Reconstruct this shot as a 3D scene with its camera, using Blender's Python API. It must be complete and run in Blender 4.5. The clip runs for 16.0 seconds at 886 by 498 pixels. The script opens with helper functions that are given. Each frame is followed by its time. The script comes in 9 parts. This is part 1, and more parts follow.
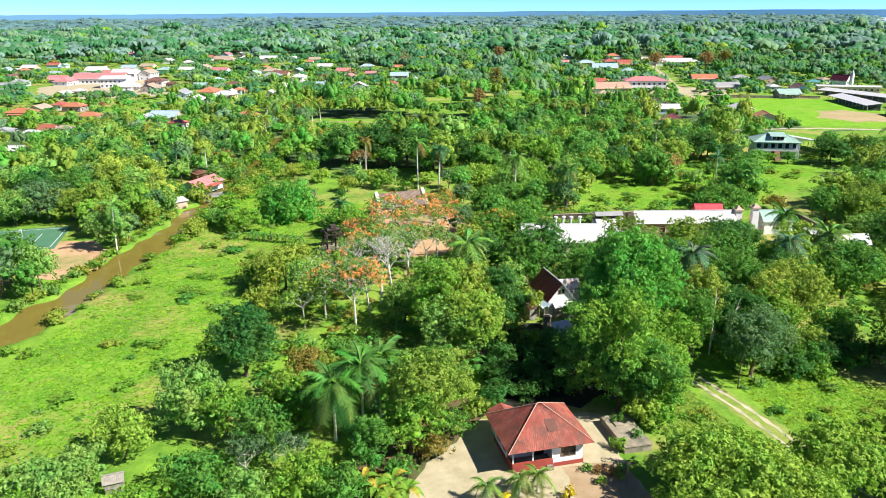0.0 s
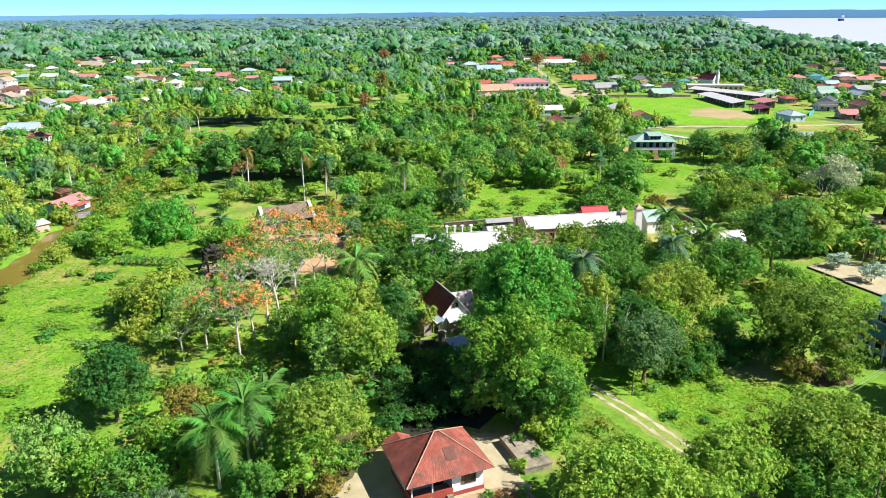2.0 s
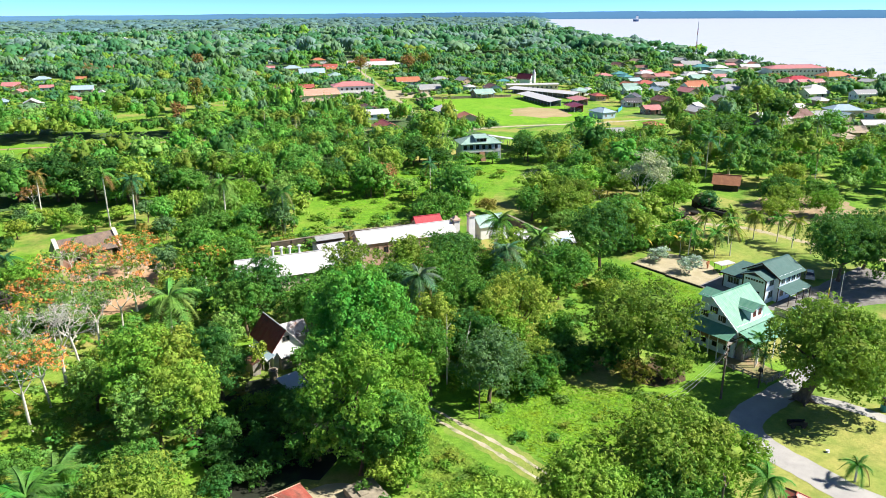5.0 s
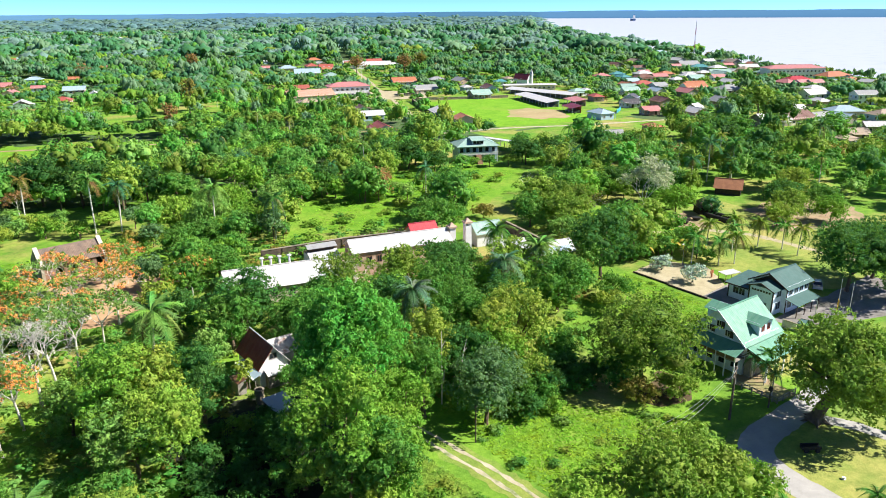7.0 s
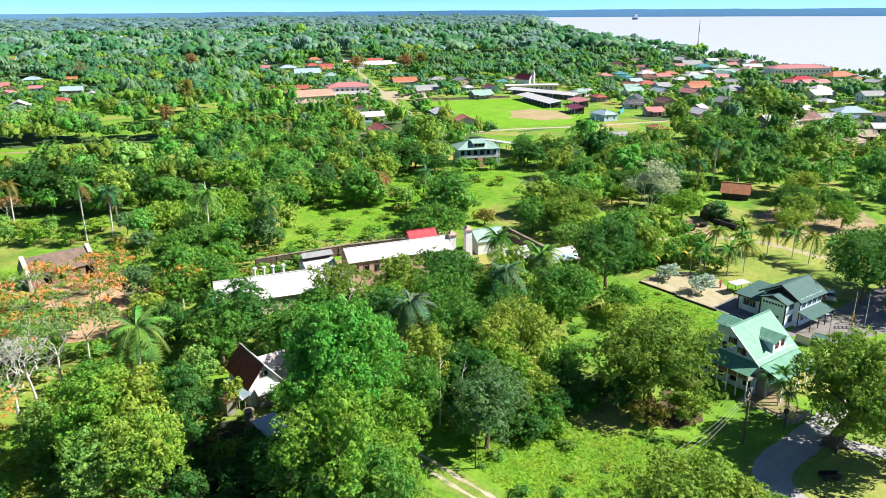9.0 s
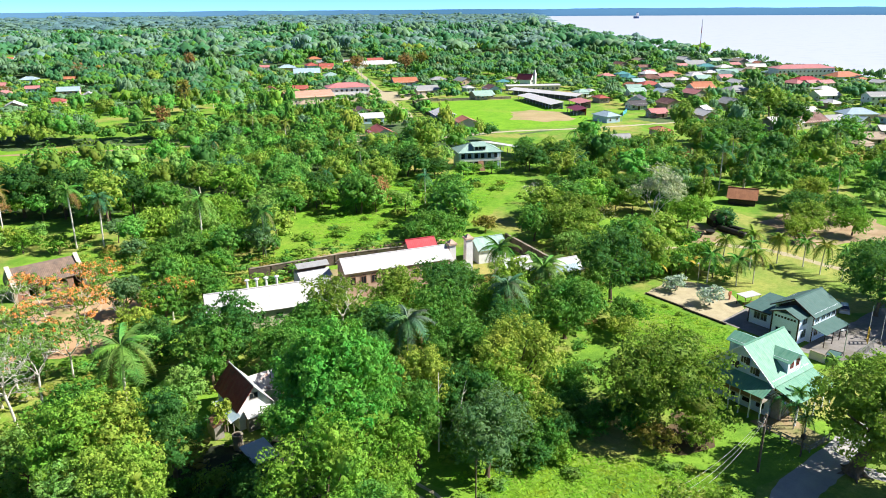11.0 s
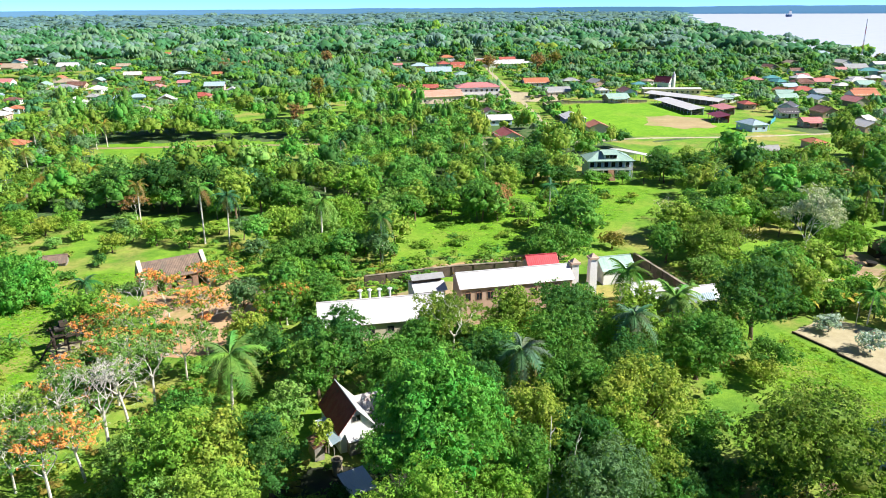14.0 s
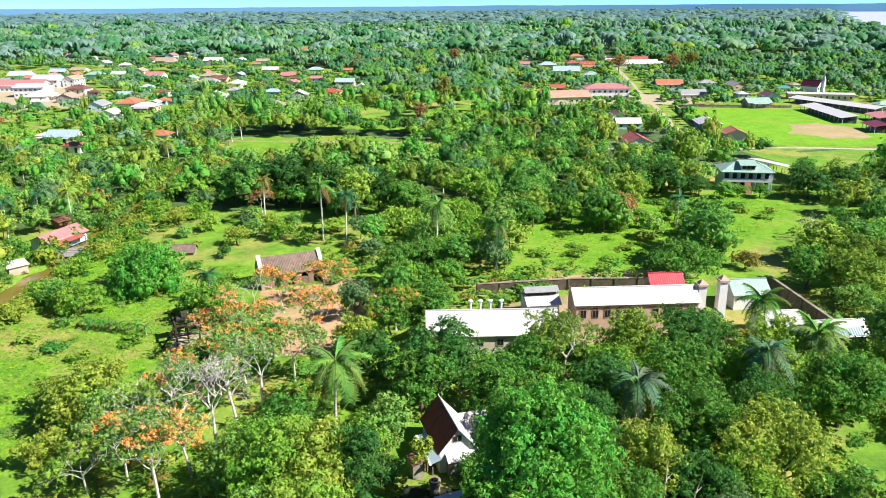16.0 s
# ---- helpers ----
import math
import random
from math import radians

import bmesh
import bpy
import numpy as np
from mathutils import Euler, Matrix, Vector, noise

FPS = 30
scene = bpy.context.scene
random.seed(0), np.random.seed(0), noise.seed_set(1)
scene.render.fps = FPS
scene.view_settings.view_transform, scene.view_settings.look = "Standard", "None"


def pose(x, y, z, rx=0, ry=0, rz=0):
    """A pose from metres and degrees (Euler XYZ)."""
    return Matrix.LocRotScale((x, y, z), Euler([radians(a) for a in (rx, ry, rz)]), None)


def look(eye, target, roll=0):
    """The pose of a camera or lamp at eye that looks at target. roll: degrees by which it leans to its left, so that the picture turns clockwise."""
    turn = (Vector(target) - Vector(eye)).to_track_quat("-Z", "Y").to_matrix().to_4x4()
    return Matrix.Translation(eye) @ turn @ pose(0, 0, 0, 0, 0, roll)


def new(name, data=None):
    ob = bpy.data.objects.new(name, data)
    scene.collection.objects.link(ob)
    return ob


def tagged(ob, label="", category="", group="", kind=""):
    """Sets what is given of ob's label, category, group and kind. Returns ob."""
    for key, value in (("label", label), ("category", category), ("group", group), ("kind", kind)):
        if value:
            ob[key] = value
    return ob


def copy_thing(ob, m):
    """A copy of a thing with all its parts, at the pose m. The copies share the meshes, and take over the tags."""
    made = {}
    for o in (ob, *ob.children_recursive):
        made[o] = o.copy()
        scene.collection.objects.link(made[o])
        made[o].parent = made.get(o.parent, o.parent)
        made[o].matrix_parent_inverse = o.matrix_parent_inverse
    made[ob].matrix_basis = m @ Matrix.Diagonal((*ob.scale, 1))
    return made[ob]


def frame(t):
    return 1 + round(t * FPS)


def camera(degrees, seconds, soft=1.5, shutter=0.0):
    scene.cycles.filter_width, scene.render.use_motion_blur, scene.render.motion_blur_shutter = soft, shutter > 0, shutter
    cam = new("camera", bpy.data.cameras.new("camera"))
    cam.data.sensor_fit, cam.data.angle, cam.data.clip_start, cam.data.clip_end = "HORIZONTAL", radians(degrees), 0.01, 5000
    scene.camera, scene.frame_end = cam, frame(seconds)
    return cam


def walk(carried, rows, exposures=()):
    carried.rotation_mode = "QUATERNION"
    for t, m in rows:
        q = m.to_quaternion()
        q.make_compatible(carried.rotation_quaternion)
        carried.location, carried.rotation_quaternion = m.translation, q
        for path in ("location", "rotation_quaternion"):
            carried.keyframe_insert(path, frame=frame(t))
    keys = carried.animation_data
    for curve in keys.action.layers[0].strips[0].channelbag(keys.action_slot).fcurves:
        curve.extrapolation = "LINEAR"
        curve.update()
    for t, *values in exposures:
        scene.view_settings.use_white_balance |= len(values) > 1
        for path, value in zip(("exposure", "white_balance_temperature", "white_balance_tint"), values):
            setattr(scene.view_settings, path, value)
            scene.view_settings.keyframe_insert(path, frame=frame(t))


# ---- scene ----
cam = camera(62.9, 16.0, 0.9)
PATH = [
    (0, (1.445, 0.264, 48.218), (1.89, 2.111, 47.594), -0.42),
    (0.5, (2.004, 1.326, 48.419), (2.508, 3.159, 47.796), -0.42),
    (1, (2.552, 2.373, 48.686), (3.129, 4.185, 48.064), -0.42),
    (1.5, (3.106, 3.401, 48.943), (3.752, 5.189, 48.319), -0.42),
    (2, (3.747, 4.419, 49.171), (4.466, 6.178, 48.548), -0.42),
    (2.5, (4.444, 5.512, 49.359), (5.233, 7.241, 48.736), -0.42),
    (3, (5.14, 6.571, 49.523), (5.999, 8.267, 48.901), -0.42),
    (3.5, (5.864, 7.673, 49.651), (6.792, 9.331, 49.028), -0.42),
    (4, (6.681, 8.74, 49.728), (7.676, 10.36, 49.105), -0.42),
    (4.5, (7.557, 9.783, 49.799), (8.615, 11.361, 49.177), -0.42),
    (5, (8.424, 10.914, 49.861), (9.532, 12.458, 49.238), -0.42),
    (7.5, (12.551, 15.839, 50.197), (13.665, 17.378, 49.572), -0.42),
    (8, (13.368, 16.806, 50.274), (14.48, 18.346, 49.649), -0.42),
    (8.5, (14.188, 17.782, 50.403), (15.299, 19.323, 49.777), -0.42),
    (9, (14.986, 18.729, 50.52), (16.096, 20.27, 49.892), -0.42),
    (11.5, (18.896, 23.689, 51.265), (20.001, 25.231, 50.633), -0.42),
    (12, (19.631, 24.729, 51.413), (20.711, 26.289, 50.781), -0.42),
    (12.5, (20.418, 25.711, 51.535), (21.439, 27.31, 50.903), -0.42),
    (13, (21.124, 26.685, 51.768), (22.079, 28.324, 51.134), -0.42),
    (13.5, (21.776, 27.696, 51.952), (22.664, 29.372, 51.318), -0.42),
    (14, (22.468, 28.701, 52.122), (23.286, 30.412, 51.487), -0.42),
    (14.5, (23.049, 29.779, 52.359), (23.797, 31.521, 51.722), -0.42),
    (15, (23.653, 30.777, 52.598), (24.33, 32.547, 51.959), -0.42),
    (15.5, (24.212, 31.833, 52.755), (24.816, 33.629, 52.115), -0.42),
    (16, (24.732, 32.814, 52.822), (25.246, 34.638, 52.182), -0.42),
]
walk(cam, [(t, look(eye, target, roll)) for t, eye, target, roll in PATH])

# ---- light ----
SUN_FROM = Vector((0.609, -0.424, 0.669)).normalized()
world = bpy.data.worlds.new("world")
scene.world = world
world.use_nodes = True
wn = world.node_tree.nodes
sky = wn.new("ShaderNodeTexSky")
sky.sky_type = "NISHITA"
sky.sun_disc = False
sky.sun_elevation = math.asin(SUN_FROM.z)
sky.sun_rotation = math.atan2(SUN_FROM.x, SUN_FROM.y)
sky.altitude, sky.air_density, sky.dust_density, sky.ozone_density = 12000, 0.85, 0.0, 5.0
wn["Background"].inputs["Strength"].default_value = 0.15
world.node_tree.links.new(sky.outputs[0], wn["Background"].inputs["Color"])
sun = new("sun", bpy.data.lights.new("sun", "SUN"))
sun.data.energy, sun.data.angle, sun.data.color = 4.7, radians(0.5), (1.0, 0.95, 0.88)
sun.matrix_world = look(SUN_FROM * 100, (0, 0, 0))
scene.view_settings.exposure = 1.17


# ---- materials ----
def nodes_of(name):
    m = bpy.data.materials.new(name)
    m.use_nodes = True
    nt = m.node_tree
    return m, nt, nt.nodes["Principled BSDF"]


def add(nt, kind, **inputs):
    n = nt.nodes.new("ShaderNode" + kind)
    for key, value in inputs.items():
        n.inputs[key.replace("_", " ")].default_value = value
    return n


def ramp(nt, fac, stops):
    r = nt.nodes.new("ShaderNodeValToRGB")
    els = r.color_ramp.elements
    while len(els) < len(stops):
        els.new(0.5)
    for e, (p, c) in zip(els, stops):
        e.position, e.color = p, (*c, 1)
    nt.links.new(fac, r.inputs[0])
    return r.outputs[0]


def mixc(nt, fac, a, b, mode="MIX"):
    m = nt.nodes.new("ShaderNodeMix")
    m.data_type, m.blend_type = "RGBA", mode
    for socket, value in ((m.inputs[0], fac), (m.inputs[6], a), (m.inputs[7], b)):
        if hasattr(value, "links"):
            nt.links.new(value, socket)
        else:
            socket.default_value = value if isinstance(value, float) else (*value, 1)
    return m.outputs[2]


def noise_of(nt, scale, detail=4.0, rough=0.6, stretch=None):
    n = add(nt, "TexNoise", Scale=scale, Detail=detail, Roughness=rough)
    co = nt.nodes.new("ShaderNodeTexCoord")
    if stretch:
        mp = nt.nodes.new("ShaderNodeMapping")
        mp.inputs["Scale"].default_value = stretch
        nt.links.new(co.outputs["Object"], mp.inputs[0])
        nt.links.new(mp.outputs[0], n.inputs["Vector"])
    else:
        nt.links.new(co.outputs["Object"], n.inputs["Vector"])
    return n.outputs["Fac"]


def bumped(nt, bsdf, height, strength, distance):
    b = add(nt, "Bump", Strength=strength, Distance=distance)
    nt.links.new(height, b.inputs["Height"])
    nt.links.new(b.outputs[0], bsdf.inputs["Normal"])


def surface(name, light, dark, scale=1.5, rough=0.8, metal=0.0, bump=0.2, fine=18.0, stretch=None, tint=None, depth=0.02):
    """Two-scale varied surface between two colours, with fine relief."""
    m, nt, p = nodes_of(name)
    big = noise_of(nt, scale, 5.0, 0.65, stretch)
    small = noise_of(nt, fine, 3.0, 0.6)
    c = ramp(nt, big, [(0.32, dark), (0.68, light)])
    g = ramp(nt, small, [(0.25, (0.72, 0.72, 0.72)), (0.75, (1.12, 1.12, 1.12))])
    c = mixc(nt, 0.8, c, g, "MULTIPLY")
    if tint:
        c = mixc(nt, ramp(nt, noise_of(nt, scale * 0.37, 6.0, 0.7), [(0.5, (0, 0, 0)), (0.66, (1, 1, 1))]), c, tint)
    nt.links.new(c, p.inputs["Base Color"])
    p.inputs["Roughness"].default_value, p.inputs["Metallic"].default_value = rough, metal
    bumped(nt, p, small, bump, depth)
    return m


def leaf_material(name):
    """Foliage: the object's own colour, varied clump by clump and leaf by leaf, partly letting light through."""
    m, nt, p = nodes_of(name)
    info = nt.nodes.new("ShaderNodeObjectInfo")
    geo = nt.nodes.new("ShaderNodeNewGeometry")
    hsv = add(nt, "HueSaturation")
    val = nt.nodes.new("ShaderNodeMapRange")
    val.inputs["To Min"].default_value, val.inputs["To Max"].default_value = 0.82, 1.22
    nt.links.new(geo.outputs["Random Per Island"], val.inputs["Value"])
    nt.links.new(val.outputs[0], hsv.inputs["Value"])
    pos = add(nt, "TexNoise", Scale=0.34, Detail=3.0)
    nt.links.new(geo.outputs["Position"], pos.inputs["Vector"])
    hue = nt.nodes.new("ShaderNodeMapRange")
    hue.inputs["From Min"].default_value, hue.inputs["From Max"].default_value = 0.3, 0.7
    hue.inputs["To Min"].default_value, hue.inputs["To Max"].default_value = 0.475, 0.525
    nt.links.new(pos.outputs["Fac"], hue.inputs["Value"])
    nt.links.new(hue.outputs[0], hsv.inputs["Hue"])
    speck = add(nt, "TexNoise", Scale=1.5, Detail=4.0, Roughness=0.7)
    nt.links.new(geo.outputs["Position"], speck.inputs["Vector"])
    tone = ramp(nt, speck.outputs["Fac"], [(0.34, (0.72, 0.76, 0.78)), (0.62, (1.3, 1.26, 1.16))])
    nt.links.new(mixc(nt, 1.0, info.outputs["Color"], tone, "MULTIPLY"), hsv.inputs["Color"])
    nt.links.new(hsv.outputs[0], p.inputs["Base Color"])
    p.inputs["Roughness"].default_value = 0.6
    p.inputs["Specular IOR Level"].default_value = 0.12
    grain = add(nt, "TexNoise", Scale=2.3, Detail=5.0, Roughness=0.75)
    nt.links.new(geo.outputs["Position"], grain.inputs["Vector"])
    bumped(nt, p, grain.outputs["Fac"], 0.5, 0.2)
    tr = nt.nodes.new("ShaderNodeBsdfTranslucent")
    warm = mixc(nt, 0.5, hsv.outputs[0], (0.30, 0.6, 0.06), "MIX")
    nt.links.new(warm, tr.inputs["Color"])
    mx = nt.nodes.new("ShaderNodeMixShader")
    mx.inputs[0].default_value = 0.34
    nt.links.new(p.outputs[0], mx.inputs[1])
    nt.links.new(tr.outputs[0], mx.inputs[2])
    nt.links.new(mx.outputs[0], nt.nodes["Material Output"].inputs["Surface"])
    return m


def grass_material(name, lush, fresh, dry, dry_from=0.56, dry_to=0.68):
    """Rough meadow: lush and fresh green, and dry straw-coloured patches."""
    m, nt, p = nodes_of(name)
    c = ramp(nt, noise_of(nt, 0.11, 6.0, 0.65), [(0.34, lush), (0.62, fresh)])
    c = mixc(nt, ramp(nt, noise_of(nt, 0.043, 8.0, 0.62), [(dry_from, (0, 0, 0)), (dry_to, (1, 1, 1))]), c, dry)
    fine = noise_of(nt, 1.7, 5.0, 0.75)
    clumps = noise_of(nt, 0.55, 4.0, 0.7)
    c = mixc(nt, 0.7, c, ramp(nt, clumps, [(0.36, (0.68, 0.80, 0.66)), (0.56, (1.08, 1.06, 1.04))]), "MULTIPLY")
    c = mixc(nt, 0.85, c, ramp(nt, fine, [(0.3, (0.74, 0.79, 0.70)), (0.7, (1.16, 1.12, 1.08))]), "MULTIPLY")
    nt.links.new(c, p.inputs["Base Color"])
    p.inputs["Roughness"].default_value = 0.9
    p.inputs["Specular IOR Level"].default_value = 0.15
    bumped(nt, p, fine, 0.6, 0.2)
    return m


def roof_paint(name, paint, faded, rust, amount=0.55, metal=0.0, rough=0.45, wear=0.4):
    """Painted or bare corrugated iron: faded streaks down the sheets, and rust."""
    m, nt, p = nodes_of(name)
    c = ramp(nt, noise_of(nt, 0.9, 6.0, 0.7), [(0.38, paint), (0.66, faded)])
    mask = ramp(nt, noise_of(nt, 0.5, 8.0, 0.72), [(amount, (0, 0, 0)), (amount + 0.13, (1, 1, 1))])
    c = mixc(nt, mask, c, rust)
    geo = nt.nodes.new("ShaderNodeNewGeometry")
    across = nt.nodes.new("ShaderNodeVectorMath")
    across.operation = "CROSS_PRODUCT"
    across.inputs[1].default_value = (0, 0, 1)
    nt.links.new(geo.outputs["True Normal"], across.inputs[0])
    unit = nt.nodes.new("ShaderNodeVectorMath")
    unit.operation = "NORMALIZE"
    nt.links.new(across.outputs[0], unit.inputs[0])
    run = nt.nodes.new("ShaderNodeVectorMath")
    run.operation = "DOT_PRODUCT"
    nt.links.new(unit.outputs[0], run.inputs[0])
    nt.links.new(geo.outputs["Position"], run.inputs[1])
    height = nt.nodes.new("ShaderNodeSeparateXYZ")
    nt.links.new(geo.outputs["Position"], height.inputs[0])
    low = nt.nodes.new("ShaderNodeMath")
    low.operation = "MULTIPLY"
    low.inputs[1].default_value = 0.16
    nt.links.new(height.outputs["Z"], low.inputs[0])
    plane = nt.nodes.new("ShaderNodeCombineXYZ")
    nt.links.new(run.outputs["Value"], plane.inputs[0])
    nt.links.new(low.outputs[0], plane.inputs[1])
    lines = add(nt, "TexNoise", Scale=2.4, Detail=4.0, Roughness=0.65)
    nt.links.new(plane.outputs[0], lines.inputs["Vector"])
    streak = lines.outputs["Fac"]
    c = mixc(nt, wear, c, mixc(nt, ramp(nt, streak, [(0.46, (0, 0, 0)), (0.58, (1, 1, 1))]), c, rust))
    c = mixc(nt, 0.8, c, ramp(nt, streak, [(0.3, (0.66, 0.64, 0.62)), (0.7, (1.16, 1.16, 1.16))]), "MULTIPLY")
    nt.links.new(c, p.inputs["Base Color"])
    p.inputs["Roughness"].default_value, p.inputs["Metallic"].default_value = rough, metal
    bumped(nt, p, streak, 0.12, 0.02)
    return m


def water_material(name, colour, patch_tone, rough, scale, strength):
    m, nt, p = nodes_of(name)
    # second colour in soft patches
    c = mixc(nt, ramp(nt, noise_of(nt, 0.045, 3.0), [(0.52, (0, 0, 0)), (0.66, (1, 1, 1))]), colour, patch_tone)
    nt.links.new(c, p.inputs["Base Color"])
    p.inputs["Roughness"].default_value, p.inputs["IOR"].default_value = rough, 1.33
    bumped(nt, p, noise_of(nt, scale, 3.0), strength, 0.04)
    return m


LEAF = leaf_material("foliage")
GRASS = grass_material("meadow_grass", (0.09, 0.205, 0.026), (0.195, 0.35, 0.036), (0.34, 0.30, 0.10), 0.49, 0.64)
LAWN = grass_material("mown_lawn", (0.13, 0.23, 0.04), (0.19, 0.31, 0.05), (0.38, 0.34, 0.11), 0.36, 0.62)
PITCH = grass_material("pitch_grass", (0.13, 0.31, 0.015), (0.19, 0.38, 0.025), (0.25, 0.36, 0.05), 0.56, 0.72)
FIELD = grass_material("pasture_grass", (0.115, 0.27, 0.020), (0.175, 0.335, 0.030), (0.24, 0.32, 0.05), 0.5, 0.68)
SAND = surface("pale_sand", (0.46, 0.40, 0.26), (0.34, 0.29, 0.17), 0.5, 0.95, 0, 0.4)
PACKED = surface("packed_earth", (0.42, 0.31, 0.19), (0.28, 0.19, 0.10), 0.25, 0.95, 0, 0.4, tint=(0.16, 0.20, 0.05))
ORANGE_EARTH = surface("orange_earth", (0.56, 0.36, 0.20), (0.42, 0.25, 0.13), 0.2, 0.95, 0, 0.4, tint=(0.14, 0.20, 0.04))
TRACK = surface("sandy_wheel_track", (0.56, 0.50, 0.38), (0.36, 0.31, 0.20), 0.6, 0.95, 0, 0.4, tint=(0.12, 0.18, 0.04))
ASPHALT = surface("pale_worn_asphalt", (0.43, 0.41, 0.38), (0.32, 0.31, 0.29), 0.35, 0.9, 0, 0.25)
# grey paving, its colour darkened for the shade that lies on it
YARD_GREY = surface("shaded_grey_paving", (0.27, 0.25, 0.23), (0.19, 0.18, 0.17), 0.5, 0.9, 0, 0.25, tint=(0.14, 0.13, 0.10))
CONCRETE = surface("weathered_concrete", (0.38, 0.33, 0.24), (0.20, 0.17, 0.12), 0.7, 0.9, 0, 0.3, tint=(0.10, 0.10, 0.07))
# near-black floor colour with the trees' shade painted in
SHADE_FLOOR = surface("shade_dark_floor", (0.022, 0.027, 0.012), (0.010, 0.013, 0.006), 0.6, 0.95, 0, 0.5, tint=(0.03, 0.06, 0.012))
LITTER_BROWN = surface("brown_fallen_leaves", (0.15, 0.085, 0.04), (0.06, 0.05, 0.022), 0.5, 0.95, 0, 0.5, tint=(0.07, 0.11, 0.02))
OLD_BRICK = surface("dark_old_brick", (0.16, 0.11, 0.085), (0.07, 0.055, 0.045), 0.9, 0.95, 0, 0.4, tint=(0.06, 0.07, 0.03))
UNDERSTORY = surface("low_dark_undergrowth", (0.075, 0.15, 0.030), (0.035, 0.08, 0.018), 0.3, 0.95, 0, 0.6, 1.2, tint=(0.10, 0.12, 0.04), depth=0.3)
BARK = surface("brown_bark", (0.20, 0.14, 0.09), (0.10, 0.07, 0.045), 2.0, 0.95, 0, 0.8, depth=0.05)
PALE_BARK = surface("pale_grey_bark", (0.74, 0.70, 0.62), (0.54, 0.50, 0.42), 2.0, 0.9, 0, 0.5, depth=0.04)
WHITE_PAINT = surface("white_painted_boards", (0.80, 0.80, 0.80), (0.70, 0.71, 0.71), 0.8, 0.6, 0, 0.1)
RED_PAINT = surface("dull_red_paint", (0.36, 0.06, 0.04), (0.24, 0.04, 0.03), 1.0, 0.7, 0, 0.15)
DARK_WOOD = surface("dark_weathered_wood", (0.07, 0.05, 0.035), (0.03, 0.022, 0.016), 2.0, 0.9, 0, 0.4)
BROWN_WOOD = surface("brown_wood", (0.22, 0.12, 0.06), (0.12, 0.07, 0.035), 2.0, 0.85, 0, 0.3)
GREY_WOOD = surface("grey_weathered_wood", (0.34, 0.31, 0.27), (0.20, 0.18, 0.15), 2.0, 0.9, 0, 0.3)
BRICK = surface("old_brick", (0.36, 0.20, 0.14), (0.22, 0.12, 0.08), 1.2, 0.95, 0, 0.4, tint=(0.12, 0.11, 0.08))
PINK_PLASTER = surface("pink_brown_plaster", (0.58, 0.42, 0.32), (0.44, 0.30, 0.22), 0.7, 0.9, 0, 0.2)
BEIGE = surface("beige_plaster", (0.66, 0.58, 0.45), (0.55, 0.48, 0.37), 0.5, 0.85, 0, 0.12)
BLUE_PAINT = surface("blue_painted_boards", (0.10, 0.20, 0.38), (0.06, 0.13, 0.28), 1.0, 0.7, 0, 0.1)
PALE_BLUE = surface("pale_blue_walls", (0.45, 0.60, 0.70), (0.36, 0.50, 0.62), 0.7, 0.8, 0, 0.1)
# the blue of sky light on shaded white walls is in this colour
COOL_WHITE = surface("skylight_tinted_white_boards", (0.74, 0.82, 0.92), (0.64, 0.73, 0.83), 0.8, 0.6, 0, 0.1)
YELLOW_PAINT = surface("yellow_painted_steel", (0.62, 0.42, 0.04), (0.45, 0.30, 0.04), 0.8, 0.6, 0, 0.1)
GREY_BLUE = surface("grey_blue_paint", (0.34, 0.42, 0.47), (0.26, 0.34, 0.39), 0.7, 0.7, 0, 0.1)
TERRACOTTA = surface("old_tile_roof", (0.25, 0.175, 0.13), (0.13, 0.095, 0.075), 1.1, 0.95, 0, 0.5, tint=(0.13, 0.11, 0.09))
THATCH = surface("orange_brown_roof", (0.45, 0.20, 0.10), (0.30, 0.13, 0.07), 1.0, 0.95, 0, 0.5)
TURF = surface("artificial_turf", (0.065, 0.19, 0.10), (0.05, 0.15, 0.08), 0.3, 0.9, 0, 0.1)
DRY_EARTH = surface("dry_brown_earth", (0.42, 0.33, 0.17), (0.32, 0.24, 0.11), 0.12, 0.95, 0, 0.4, tint=(0.22, 0.26, 0.06))
LINE_WHITE = surface("white_line_paint", (0.75, 0.75, 0.72), (0.62, 0.62, 0.60), 2.0, 0.8, 0, 0.05)
TURQUOISE = surface("turquoise_paint", (0.06, 0.42, 0.52), (0.05, 0.34, 0.44), 1.0, 0.6, 0, 0.05)
IRON = surface("dark_iron", (0.06, 0.055, 0.05), (0.03, 0.028, 0.025), 3.0, 0.6, 0.6, 0.3)
GALV = surface("galvanised_steel", (0.55, 0.56, 0.57), (0.42, 0.43, 0.44), 2.0, 0.4, 0.7, 0.05)
POST_WOOD = surface("utility_pole_wood", (0.16, 0.12, 0.09), (0.09, 0.07, 0.05), 2.0, 0.9, 0, 0.3)
CLOTH_WHITE = surface("white_plastic", (0.72, 0.72, 0.70), (0.6, 0.6, 0.58), 2.0, 0.5, 0, 0.05)
TYRE = surface("black_rubber", (0.03, 0.03, 0.03), (0.02, 0.02, 0.02), 4.0, 0.8, 0, 0.1)
CAR_SILVER = surface("silver_car_paint", (0.55, 0.56, 0.58), (0.5, 0.51, 0.53), 1.0, 0.25, 0.5, 0.0)
BANK_GREEN = surface("teal_board", (0.04, 0.30, 0.26), (0.03, 0.22, 0.20), 1.0, 0.6, 0, 0.05)
